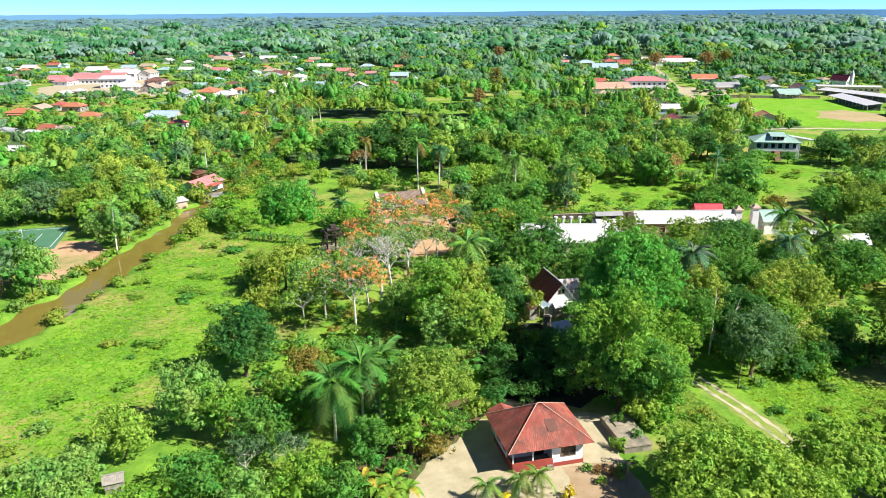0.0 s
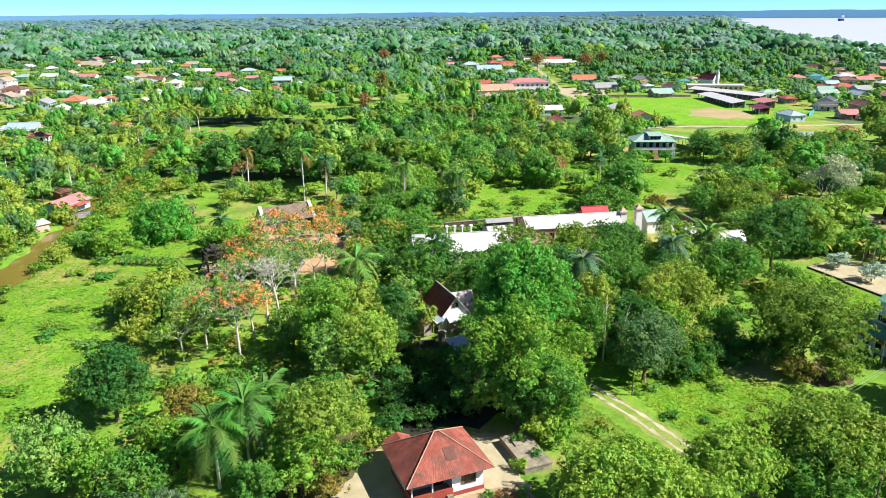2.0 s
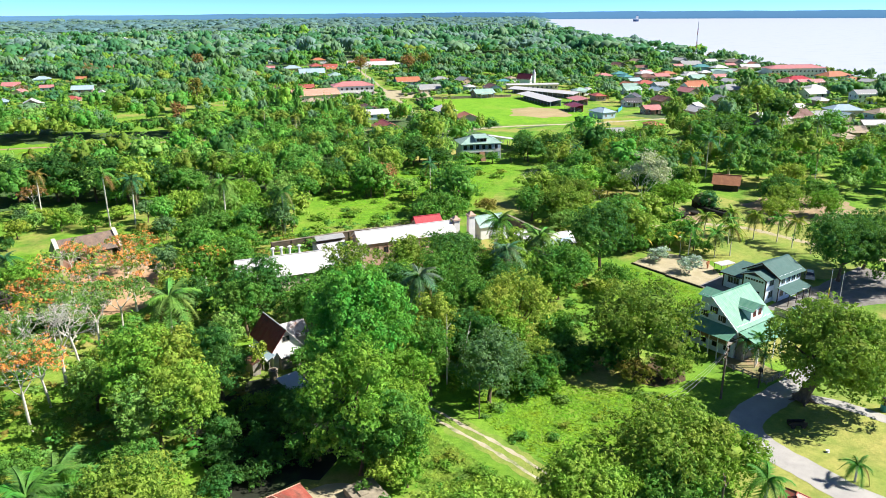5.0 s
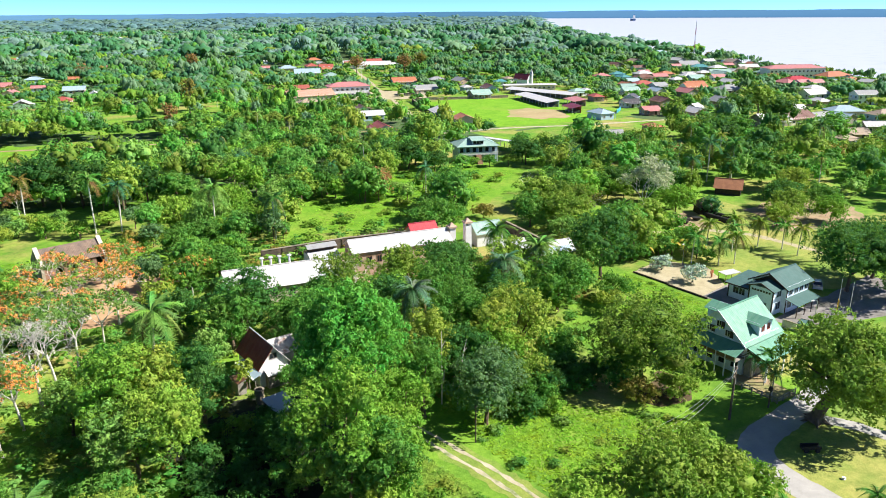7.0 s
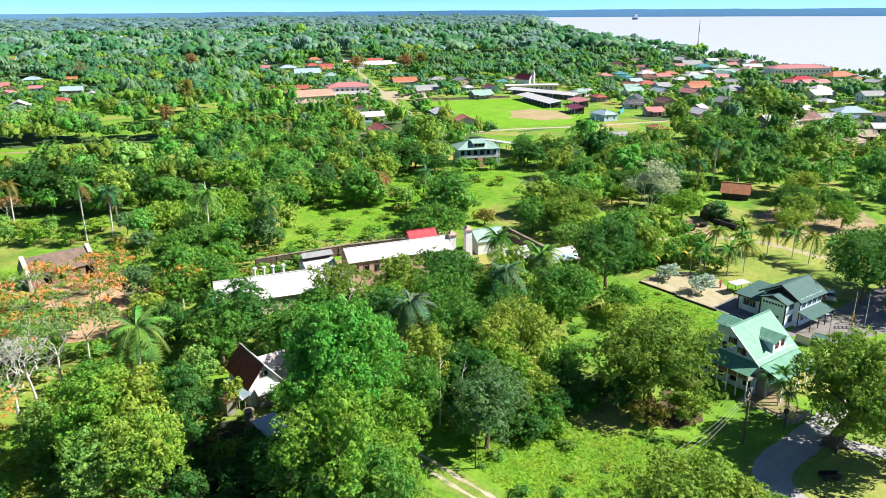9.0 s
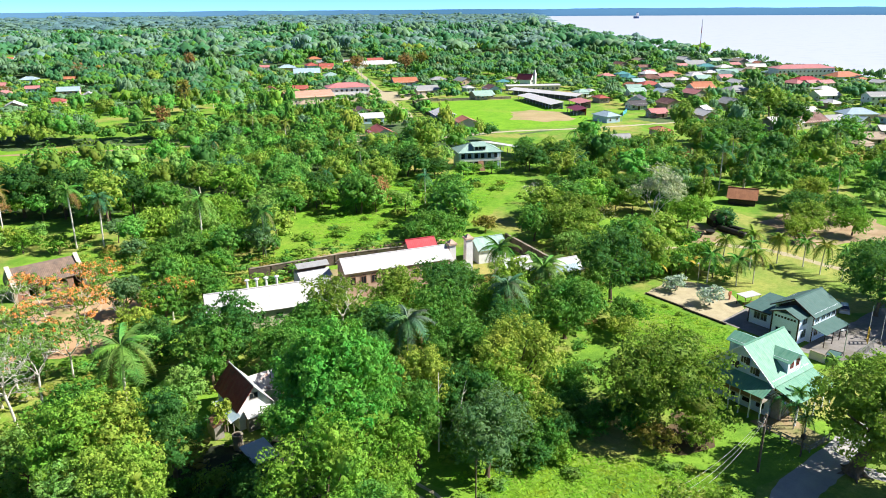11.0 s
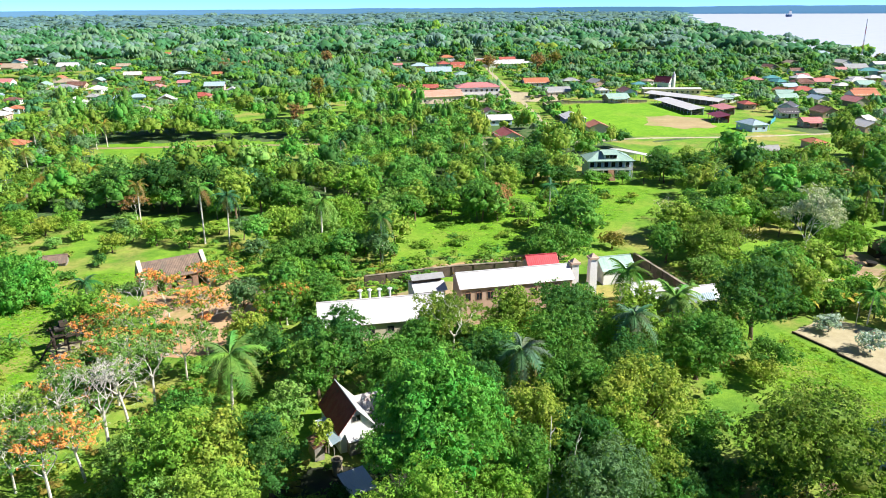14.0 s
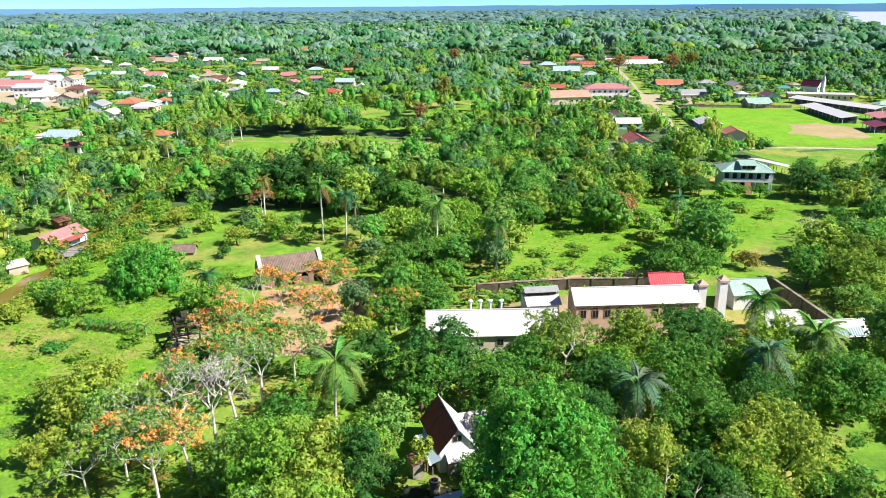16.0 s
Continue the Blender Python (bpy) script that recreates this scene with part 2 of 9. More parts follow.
# the pale grey patches paint reflected sky into the canal's colour
CANAL_WATER = water_material("muddy_canal_water", (0.17, 0.135, 0.03), (0.30, 0.29, 0.27), 0.05, 1.2, 0.12)
RIVER_WATER = water_material("silty_river_water", (0.54, 0.55, 0.58), (0.48, 0.50, 0.54), 0.3, 0.05, 0.2)

ROOFS = {
    "dark_rust": roof_paint("dark_rusted_iron", (0.12, 0.05, 0.036), (0.17, 0.072, 0.05), (0.08, 0.04, 0.03), 0.55, 0.0, 0.9),
    "rusty_red": roof_paint("rusty_red_iron", (0.30, 0.046, 0.028), (0.40, 0.13, 0.09), (0.13, 0.052, 0.034), 0.5, 0.0, 0.85, 0.85),
    "mint_house": roof_paint("pale_green_iron", (0.085, 0.285, 0.190), (0.150, 0.370, 0.270), (0.16, 0.26, 0.18), 0.6, 0.0, 0.65),
    "grey_green": roof_paint("grey_green_iron", (0.040, 0.118, 0.108), (0.062, 0.150, 0.138), (0.055, 0.085, 0.075), 0.6, 0.0, 0.8),
    "white": roof_paint("white_iron", (0.60, 0.61, 0.62), (0.54, 0.55, 0.57), (0.40, 0.33, 0.26), 0.63),
    "white_rust": roof_paint("bare_iron_with_rust", (0.58, 0.57, 0.56), (0.50, 0.49, 0.48), (0.16, 0.06, 0.035), 0.5),
    "crimson": roof_paint("crimson_iron", (0.42, 0.025, 0.04), (0.50, 0.06, 0.075), (0.30, 0.03, 0.03), 0.62),
    "deep_red": roof_paint("deep_red_rusted_iron", (0.26, 0.030, 0.020), (0.34, 0.075, 0.05), (0.13, 0.05, 0.03), 0.52, 0.0, 0.8),
    "rust": roof_paint("brown_rusted_iron", (0.126, 0.044, 0.026), (0.192, 0.081, 0.052), (0.311, 0.244, 0.207), 0.63),
    "red": roof_paint("red_iron", (0.39, 0.085, 0.06), (0.46, 0.16, 0.12), (0.222, 0.055, 0.04), 0.6),
    "orange": roof_paint("orange_iron", (0.459, 0.148, 0.067), (0.503, 0.237, 0.133), (0.281, 0.111, 0.059), 0.6),
    "pink": roof_paint("pink_faded_iron", (0.488, 0.178, 0.178), (0.548, 0.281, 0.266), (0.385, 0.118, 0.104), 0.6),
    "peach": roof_paint("peach_faded_iron", (0.503, 0.266, 0.178), (0.562, 0.385, 0.296), (0.370, 0.178, 0.118), 0.55),
    "mint": roof_paint("mint_iron", (0.252, 0.414, 0.355), (0.370, 0.503, 0.444), (0.237, 0.340, 0.281), 0.62),
    "teal": roof_paint("teal_iron", (0.059, 0.252, 0.266), (0.118, 0.326, 0.340), (0.074, 0.185, 0.185), 0.62),
    "blue": roof_paint("light_blue_iron", (0.311, 0.444, 0.533), (0.429, 0.533, 0.592), (0.266, 0.340, 0.385), 0.62),
    "tan": roof_paint("tan_iron", (0.385, 0.296, 0.207), (0.459, 0.385, 0.296), (0.252, 0.178, 0.118), 0.58),
    "grey": roof_paint("grey_iron", (0.296, 0.311, 0.318), (0.385, 0.400, 0.407), (0.192, 0.163, 0.141), 0.6),
    "dark": roof_paint("dark_grey_iron", (0.067, 0.067, 0.074), (0.104, 0.104, 0.111), (0.089, 0.059, 0.044), 0.6),
    "maroon": roof_paint("maroon_iron", (0.148, 0.022, 0.037), (0.207, 0.044, 0.059), (0.118, 0.022, 0.030), 0.6),
}
mg, ng, pg = nodes_of("window_glass")
pg.inputs["Base Color"].default_value = (0.02, 0.025, 0.03, 1)
pg.inputs["Roughness"].default_value = 0.08
GLASS = mg


# ---- mesh helpers ----
class Geo:
    """Collects vertices and faces of one mesh."""

    def __init__(self):
        self.v, self.f = [], []

    def poly(self, *pts):
        n = len(self.v)
        self.v += [tuple(p) for p in pts]
        self.f.append(tuple(range(n, n + len(pts))))
        return self

    def hull(self, low, high):
        """A closed prism between two rings of points."""
        n, k = len(self.v), len(low)
        self.v += [tuple(p) for p in low] + [tuple(p) for p in high]
        self.f.append(tuple(range(n + k - 1, n - 1, -1)))
        self.f.append(tuple(range(n + k, n + 2 * k)))
        for i in range(k):
            j = (i + 1) % k
            self.f.append((n + i, n + j, n + k + j, n + k + i))
        return self

    def box(self, x0, y0, z0, x1, y1, z1, inset=0.0):
        a = [(x0, y0, z0), (x1, y0, z0), (x1, y1, z0), (x0, y1, z0)]
        i = inset
        b = [(x0 + i, y0 + i, z1), (x1 - i, y0 + i, z1), (x1 - i, y1 - i, z1), (x0 + i, y1 - i, z1)]
        return self.hull(a, b)

    def tube(self, pts, radii, sides=6):
        """A tapered tube along points, closed at both ends."""
        n0 = len(self.v)
        pts = [Vector(p) for p in pts]
        for i, (p, r) in enumerate(zip(pts, radii)):
            d = (pts[min(i + 1, len(pts) - 1)] - pts[max(i - 1, 0)]).normalized()
            s = d.cross((0, 0, 1)) if abs(d.z) < 0.95 else d.cross((0, 1, 0))
            s.normalize()
            t = s.cross(d)
            for k in range(sides):
                a = 2 * math.pi * k / sides
                self.v.append(tuple(p + (s * math.cos(a) + t * math.sin(a)) * r))
        for i in range(len(pts) - 1):
            for k in range(sides):
                a, b = n0 + i * sides + k, n0 + i * sides + (k + 1) % sides
                self.f.append((a, b, b + sides, a + sides))
        self.f.append(tuple(range(n0 + sides - 1, n0 - 1, -1)))
        self.f.append(tuple(range(len(self.v) - sides, len(self.v))))
        return self

    def sheet(self, e0, e1, r0, r1, pitch=0.4, amp=0.006, thick=0.06):
        """A ribbed roof slope with thickness, its ribs running from the eave e0-e1 up to the ridge r0-r1."""
        e0, e1, r0, r1 = (Vector(p) for p in (e0, e1, r0, r1))
        n = max(2, int((e1 - e0).length / pitch))
        up = (e1 - e0).cross((r0 + r1) / 2 - e0).normalized()
        if up.z < 0:
            up = -up
        n0 = len(self.v)
        for i in range(2 * n + 1):
            u = i / (2 * n)
            off = up * (amp if i % 2 else -amp)
            a, b = e0.lerp(e1, u), r0.lerp(r1, u)
            for p, o in ((a, off), (b, off), (b, off - up * thick), (a, off - up * thick)):
                self.v.append(tuple(p + o))
        for i in range(2 * n):
            q = n0 + 4 * i
            for k in range(4):
                self.f.append((q + k, q + (k + 1) % 4, q + 4 + (k + 1) % 4, q + 4 + k))
        self.f.append((n0, n0 + 3, n0 + 2, n0 + 1))
        q = n0 + 8 * n
        self.f.append((q, q + 1, q + 2, q + 3))
        return self

    def mesh(self, name, mat, smooth=False):
        me = bpy.data.meshes.new(name)
        me.from_pydata(self.v, [], self.f)
        me.materials.append(mat)
        bm = bmesh.new()
        bm.from_mesh(me)
        bmesh.ops.recalc_face_normals(bm, faces=bm.faces)
        bm.to_mesh(me)
        bm.free()
        if smooth:
            me.shade_smooth()
        return me


def quads_mesh(name, verts, quads, mat):
    """A mesh of many quads from arrays."""
    me = bpy.data.meshes.new(name)
    me.vertices.add(len(verts))
    me.vertices.foreach_set("co", np.ascontiguousarray(verts, dtype=np.float32).ravel())
    me.loops.add(quads.size)
    me.loops.foreach_set("vertex_index", np.ascontiguousarray(quads, dtype=np.int32).ravel())
    me.polygons.add(len(quads))
    me.polygons.foreach_set("loop_start", np.arange(0, quads.size, quads.shape[1], dtype=np.int32))
    me.update(calc_edges=True)
    me.validate()
    me.materials.append(mat)
    return me


def thing(name, x, y, z=0.0, yaw=0.0, label="", category="", group="", kind=""):
    ob = new(name)
    ob.matrix_world = pose(x, y, z, 0, 0, yaw)
    return tagged(ob, label, category, group, kind)


def part(name, geo, mat, parent, label="", smooth=False):
    """Links a Geo or a mesh as one mesh object under a thing or a part."""
    me = geo.mesh(name, mat, smooth) if isinstance(geo, Geo) else geo
    ob = new(name, me)
    ob.parent = parent
    return tagged(ob, label)


def single(name, geo, mat, label, category, kind="", group=""):
    return tagged(new(name, geo.mesh(name, mat) if isinstance(geo, Geo) else geo), label, category, group, kind)

# ---- ground, water, paths ----
CANAL = [(-72, 20), (-60, 62), (-50, 98), (-42.2, 118.3), (-33.4, 138), (-25.6, 161), (-15.8, 194), (-10.5, 216), (-6.5, 230), (2, 262), (6, 300)]
SHORE = [(500, -600), (540, 0), (585, 261), (649, 369), (699, 439), (775, 553), (900, 730), (1031, 910), (1274, 1227), (1464, 1501), (2032, 2120), (3300, 3450), (4800, 5200)]


def polyline_distance(x, y, line):
    best = np.full(np.shape(x), 1e9)
    for (ax, ay), (bx, by) in zip(line, line[1:]):
        dx, dy = bx - ax, by - ay
        u = np.clip(((x - ax) * dx + (y - ay) * dy) / (dx * dx + dy * dy), 0, 1)
        best = np.minimum(best, np.hypot(x - ax - u * dx, y - ay - u * dy))
    return best


def beyond_shore(x, y):
    return x - np.interp(y, [p[1] for p in SHORE], [p[0] for p in SHORE])


def inside(x, y, poly):
    hit, j = False, len(poly) - 1
    for i in range(len(poly)):
        (xi, yi), (xj, yj) = poly[i], poly[j]
        if (yi > y) != (yj > y) and x < (xj - xi) * (y - yi) / (yj - yi) + xi:
            hit = not hit
        j = i
    return hit


def spaced(lo, a, b, hi, step):
    """Coordinates with an even step between a and b, and growing steps beyond."""
    mid = list(np.arange(a, b + step / 2, step))
    out, s, q = [], step, b
    while q < hi:
        s *= 1.12
        q += s
        out.append(q)
    low, s, q = [], step, a
    while q > lo:
        s *= 1.12
        q -= s
        low.append(q)
    return np.array(low[::-1] + mid + out)


gx = spaced(-3500, -80, 60, 6500, 1.4)
gy = spaced(-600, 15, 300, 6500, 1.6)
GX, GY = np.meshgrid(gx, gy)
bank = 0.9 * np.sin(GY * 0.21 + 1.3 * np.sin(GX * 0.31)) + 0.6 * np.sin(GY * 0.57 + GX * 0.4)
dip = np.clip((4.4 + bank - polyline_distance(GX, GY, CANAL)) / 1.6, 0, 1)
dip = np.maximum(dip * 1.3, 3.0 * np.clip(beyond_shore(GX, GY) / 30.0, 0, 1))
idx = np.arange(GX.size).reshape(GX.shape)
quads = np.stack([idx[:-1, :-1], idx[:-1, 1:], idx[1:, 1:], idx[1:, :-1]], -1).reshape(-1, 4)
ground = new("ground", quads_mesh("ground", np.stack([GX, GY, -dip], -1).reshape(-1, 3), quads, GRASS))
ground.data.shade_smooth()
ground.data.materials.append(UNDERSTORY)
tagged(ground, "rough green meadow and woodland ground, dry in patches", "ground", kind="structure")

single("water", Geo().poly((-80, 15, -0.5), (12, 15, -0.5), (12, 305, -0.5), (-80, 305, -0.5)), CANAL_WATER, "brown muddy water of a narrow canal between grassy banks", "canal", "structure")
single("water_river", Geo().poly((440, -600, -0.7), (6400, -600, -0.7), (6400, 6400, -0.7), (440, 6400, -0.7)), RIVER_WATER, "wide pale silty river beyond the town", "river", "structure")


def wobbled(pts, step, amount, rng):
    out = []
    for i, p in enumerate(pts):
        a, b = Vector((*p, 0)), Vector((*pts[(i + 1) % len(pts)], 0))
        n = max(1, int((b - a).length / step))
        for k in range(n):
            q = a.lerp(b, k / n)
            out.append((q.x + rng.uniform(-amount, amount), q.y + rng.uniform(-amount, amount)))
    return out


def patch(name, pts, mat, z, label, category, amount=0.4, step=1.5):
    """An irregular patch of other ground, a few centimetres thick."""
    rng = random.Random(len(name) + int(pts[0][0]))
    ring = wobbled(pts, step, amount, rng)
    me = bpy.data.meshes.new(name)
    me.from_pydata([(x, y, z) for x, y in ring], [], [tuple(range(len(ring)))])
    bm = bmesh.new()
    bm.from_mesh(me)
    bmesh.ops.triangulate(bm, faces=bm.faces)
    bmesh.ops.recalc_face_normals(bm, faces=bm.faces)
    for f in bm.faces:
        if f.normal.z < 0:
            f.normal_flip()
    bm.to_mesh(me)
    bm.free()
    me.materials.append(mat)
    return tagged(new(name, me), label, category, kind="structure")


def smooth_line(pts, step):
    """A Catmull-Rom curve through the points."""
    out = []
    for i in range(len(pts) - 1):
        p0, p1, p2, p3 = (Vector(pts[min(max(i + k, 0), len(pts) - 1)]) for k in (-1, 0, 1, 2))
        n = max(2, int((p2 - p1).length / step))
        for k in range(n):
            t = k / n
            out.append(0.5 * (2 * p1 + (p2 - p0) * t + (2 * p0 - 5 * p1 + 4 * p2 - p3) * t * t + (3 * p1 - p0 - 3 * p2 + p3) * t ** 3))
    return out + [Vector(pts[-1])]


def strip(name, pts, width, mat, z, label, category, ragged=0.1, offset=0.0, step=1.0):
    rng = random.Random(len(pts) + int(pts[0][0]))
    line = smooth_line(pts, step)
    v, f = [], []
    for i, p in enumerate(line):
        d = (line[min(i + 1, len(line) - 1)] - line[max(i - 1, 0)]).normalized()
        s = Vector((-d.y, d.x))
        for side in (1, -1):
            q = p + s * (offset + side * (width / 2 + rng.uniform(-ragged, ragged)))
            v.append((q.x, q.y, z))
        if i:
            f.append((2 * i - 2, 2 * i - 1, 2 * i + 1, 2 * i))
    me = bpy.data.meshes.new(name)
    me.from_pydata(v, [], f)
    me.materials.append(mat)
    me.update()
    return tagged(new(name, me), label, category, kind="structure")


PATH_LINE = [(54.0, 92), (54.6, 87), (55.3, 82), (56.2, 76), (57.3, 69), (57.9, 61.5), (58.6, 50), (60, 36), (62, 18)]
strip("path_verge", PATH_LINE, 3.6, LAWN, 0.012, "short trodden grass along a sandy farm track", "path", 0.35)
for side in (-0.75, 0.75):
    strip("path", PATH_LINE, 0.5, TRACK, 0.03, "pale sandy wheel rut of a farm track through grass", "path", 0.16, side)
patch("yard", [(8, 63), (15, 67.5), (20, 72.5), (24, 76), (39, 74), (40.5, 70), (37.5, 64.5), (37.5, 52), (12, 54)], SAND, 0.02, "pale bare sand yard round the red-roofed house", "yard", 0.5)
patch("yard_litter", [(5, 62), (8, 62.5), (15, 67), (20, 72), (24, 75.6), (27, 77.4), (24, 82), (14, 76), (6, 68)], LITTER_BROWN, 0.024, "brown fallen leaves under the trees beside the sand yard", "leaf litter", 0.7)
patch("yard_concrete", [(30.5, 64), (37.2, 63.6), (37.2, 54), (29, 56)], PACKED, 0.035, "trodden brown earth in front of the red-roofed house", "yard", 0.3)
ROAD = [(83.6, 20), (83.2, 32), (82.6, 39.5), (83.0, 45.5), (83.5, 50), (85.3, 53.2), (89, 54.8), (94, 55.1), (101, 55.5), (112, 56.4), (126, 57.4)]
strip("road", ROAD, 4.1, ASPHALT, 0.03, "pale worn asphalt lane bending past a big tree", "road", 0.12)
strip("road_branch", [(98, 53.5), (100.2, 49.6), (101.2, 45.5), (102, 40), (104, 30)], 2.2, ASPHALT, 0.026, "narrow pale lane across a lawn", "road", 0.1)
patch("lawn", [(62, 20), (66, 40), (75, 48), (81, 54), (86, 57.4), (97, 57.6), (108, 55), (112, 40), (108, 20)], LAWN, 0.01, "mown yellow-green lawn beside the lane", "lawn", 0.6, 2.5)
patch("yard_house", [(122.6, 73.6), (123, 68), (128, 65.6), (136, 64), (150, 58), (160, 64), (158, 74), (146, 74), (136, 73.6), (126.8, 73.6)], YARD_GREY, 0.02, "grey paved yard beside the two-storey house", "yard", 0.4, 2.5)
# paved strip whose dark tone includes the shade beside the side wing
patch("yard_pavement", [(122.6, 87), (122.6, 79.6), (126.6, 79), (127, 85), (131, 85.4), (132, 88), (126, 87.4)], YARD_GREY, 0.024, "grey paving beside the two-storey house", "yard", 0.1, 2.5)
patch("dry_brush", [(84, 66.6), (90, 66), (93, 69), (92.4, 73), (88, 72), (84, 70.6)], LITTER_BROWN, 0.02, "dry brown brush below a spreading tree", "brush", 0.8)
patch("lawn_garden", [(97.9, 57.9), (102.3, 57.9), (104, 66), (98, 66)], PACKED, 0.018, "sparse trodden front garden of the green-roofed house", "garden", 0.3)
patch("field", [(78, 166), (87, 191), (99, 195), (112, 203), (128, 212), (160, 211), (172, 200), (170, 184), (150, 171), (128, 160), (112, 157.5), (96, 161)], FIELD, 0.02, "bright green open grass field behind a wall", "field", 1.5, 4)
patch("football_field", [(221, 270), (247, 362), (269, 363), (306, 345), (296, 300), (284, 262), (266, 254)], PITCH, 0.02, "mown bright green football field in the town", "field", 0.5, 6)
patch("football_field_bare", [(250, 287), (258, 272), (272, 268), (288, 290), (280, 306), (268, 309)], DRY_EARTH, 0.035, "worn brown end of the football field", "field", 1.5, 4)
patch("dirt_wall", [(70, 156.5), (84, 154.2), (104, 148.8), (112, 152), (110, 156), (98, 158.5), (84, 160), (71, 160)], ORANGE_EARTH, 0.03, "bare tan earth along the old wall", "bare earth", 0.6)
patch("sandpit", [(122.6, 103.2), (122.4, 87.2), (131, 87.8), (137, 96), (133, 105)], SAND, 0.022, "pale sand playground behind a low edge", "playground", 0.2)
patch("dirt_ruin", [(25, 140), (35, 139), (42, 146), (47, 153), (47, 166), (44, 175), (38, 169.5), (26, 168.5), (27, 158)], ORANGE_EARTH, 0.02, "bare orange-brown earth in front of the roofed ruin", "bare earth", 0.9)
patch("dirt_bank", [(-46, 145), (-38, 143.5), (-33, 150), (-33.5, 160), (-38, 168), (-46, 171)], ORANGE_EARTH, 0.02, "bare orange sand bank beside the canal", "bare earth", 0.8)
patch("sports_court", [(-78, 164.5), (-45.4, 164.8), (-45.8, 183), (-80, 183)], TURF, 0.03, "green artificial turf sports court with white lines", "sports court", 0.02, 5)
for x0, y0, x1, y1 in ((-76, 166, -46.5, 166.15), (-76, 181.5, -46.5, 181.65), (-46.6, 166, -46.45, 181.6), (-62, 166, -61.85, 181.6), (-51, 170, -50.85, 177.5)):
    patch("court_line", [(x0, y0), (x1, y0), (x1, y1), (x0, y1)], LINE_WHITE, 0.05, "white painted line on the sports court", "court line", 0.0, 50)
patch("wall_court", [(60, 133), (100, 124), (104, 140), (78, 152), (62, 146)], PACKED, 0.015, "trodden earth court round the long white-roofed buildings", "yard", 0.8)
strip("path_garden", [(131, 112), (139, 114), (147, 118.5), (152, 114), (158, 114), (162, 108), (164.6, 103), (165, 96), (165, 86), (166, 72)], 2.0, SAND, 0.028, "pale sandy garden path winding among palms", "path", 0.25)
patch("dirt_garden", [(156, 116), (164, 112), (172, 118), (170, 126), (160, 124)], PACKED, 0.02, "bare earth round old iron kettles", "bare earth", 0.8)
patch("dirt_park", [(172, 100), (196, 92), (212, 104), (204, 118), (184, 116)], PACKED, 0.02, "dry bare ground below scattered park trees", "bare earth", 1.5, 4)
patch("lawn_park", [(134, 84), (150, 70), (178, 84), (188, 126), (170, 130), (150, 108), (138, 104)], LAWN, 0.008, "park lawn with palms", "lawn", 1.5, 4)
strip("street", [(190, 268), (198.4, 285), (232.8, 360.7), (261, 424.4), (313, 541), (416, 773), (567, 1147), (760, 1600)], 2.6, SAND, 0.03, "straight pale sandy street of the town", "street", 0.6, 0, 8)
strip("street_cross", [(150, 285), (190, 268), (224, 262), (262, 246), (330, 225)], 3.0, TRACK, 0.026, "pale lane along the football field", "street", 0.4, 0, 5)
strip("ditch_path", [(20, 344), (60, 328), (100, 312), (140, 300), (178, 290)], 3.2, PACKED, 0.06, "bare brown strip along an overgrown ditch", "path", 0.8, 0, 5)
patch("town_yard", [(-125, 470), (-60, 480), (-55, 545), (-75, 600), (-125, 610), (-150, 560)], SAND, 0.02, "pale paved yard of a large town building", "yard", 2, 8)
patch("town_yard_east", [(226, 395), (268, 380), (285, 420), (250, 440), (200, 432)], SAND, 0.02, "pale yard at a street crossing", "yard", 2, 8)
# this sheet paints the deep shade behind the house
patch("forest_floor", [(27, 77.5), (31, 76), (38, 76), (45, 79), (52, 88), (50, 98), (40, 102), (29, 97)], SHADE_FLOOR, 0.016, "ground painted dark as deep shade behind the house", "forest floor", 0.8)

# ---- buildings ----
FOOTPRINTS = []


def gable_roof(parent, x0, x1, y0, y1, eave, ridge, mat, over=0.45, along="x", pitch=0.5, name="roof"):
    """Two ribbed slopes with a ridge cap."""
    g = Geo()
    if along == "x":
        ym = (y0 + y1) / 2
        drop = (ridge - eave) / (ym - y0) * over
        a, b = x0 - over, x1 + over
        g.sheet((a, y0 - over, eave - drop), (b, y0 - over, eave - drop), (a, ym, ridge), (b, ym, ridge), pitch)
        g.sheet((b, y1 + over, eave - drop), (a, y1 + over, eave - drop), (b, ym, ridge), (a, ym, ridge), pitch)
        g.box(a, ym - 0.15, ridge - 0.02, b, ym + 0.15, ridge + 0.07, 0.02)
    else:
        xm = (x0 + x1) / 2
        drop = (ridge - eave) / (xm - x0) * over
        a, b = y0 - over, y1 + over
        g.sheet((x0 - over, b, eave - drop), (x0 - over, a, eave - drop), (xm, b, ridge), (xm, a, ridge), pitch)
        g.sheet((x1 + over, a, eave - drop), (x1 + over, b, eave - drop), (xm, a, ridge), (xm, b, ridge), pitch)
        g.box(xm - 0.15, a, ridge - 0.02, xm + 0.15, b, ridge + 0.07, 0.02)
    return part(name, g, mat, parent)


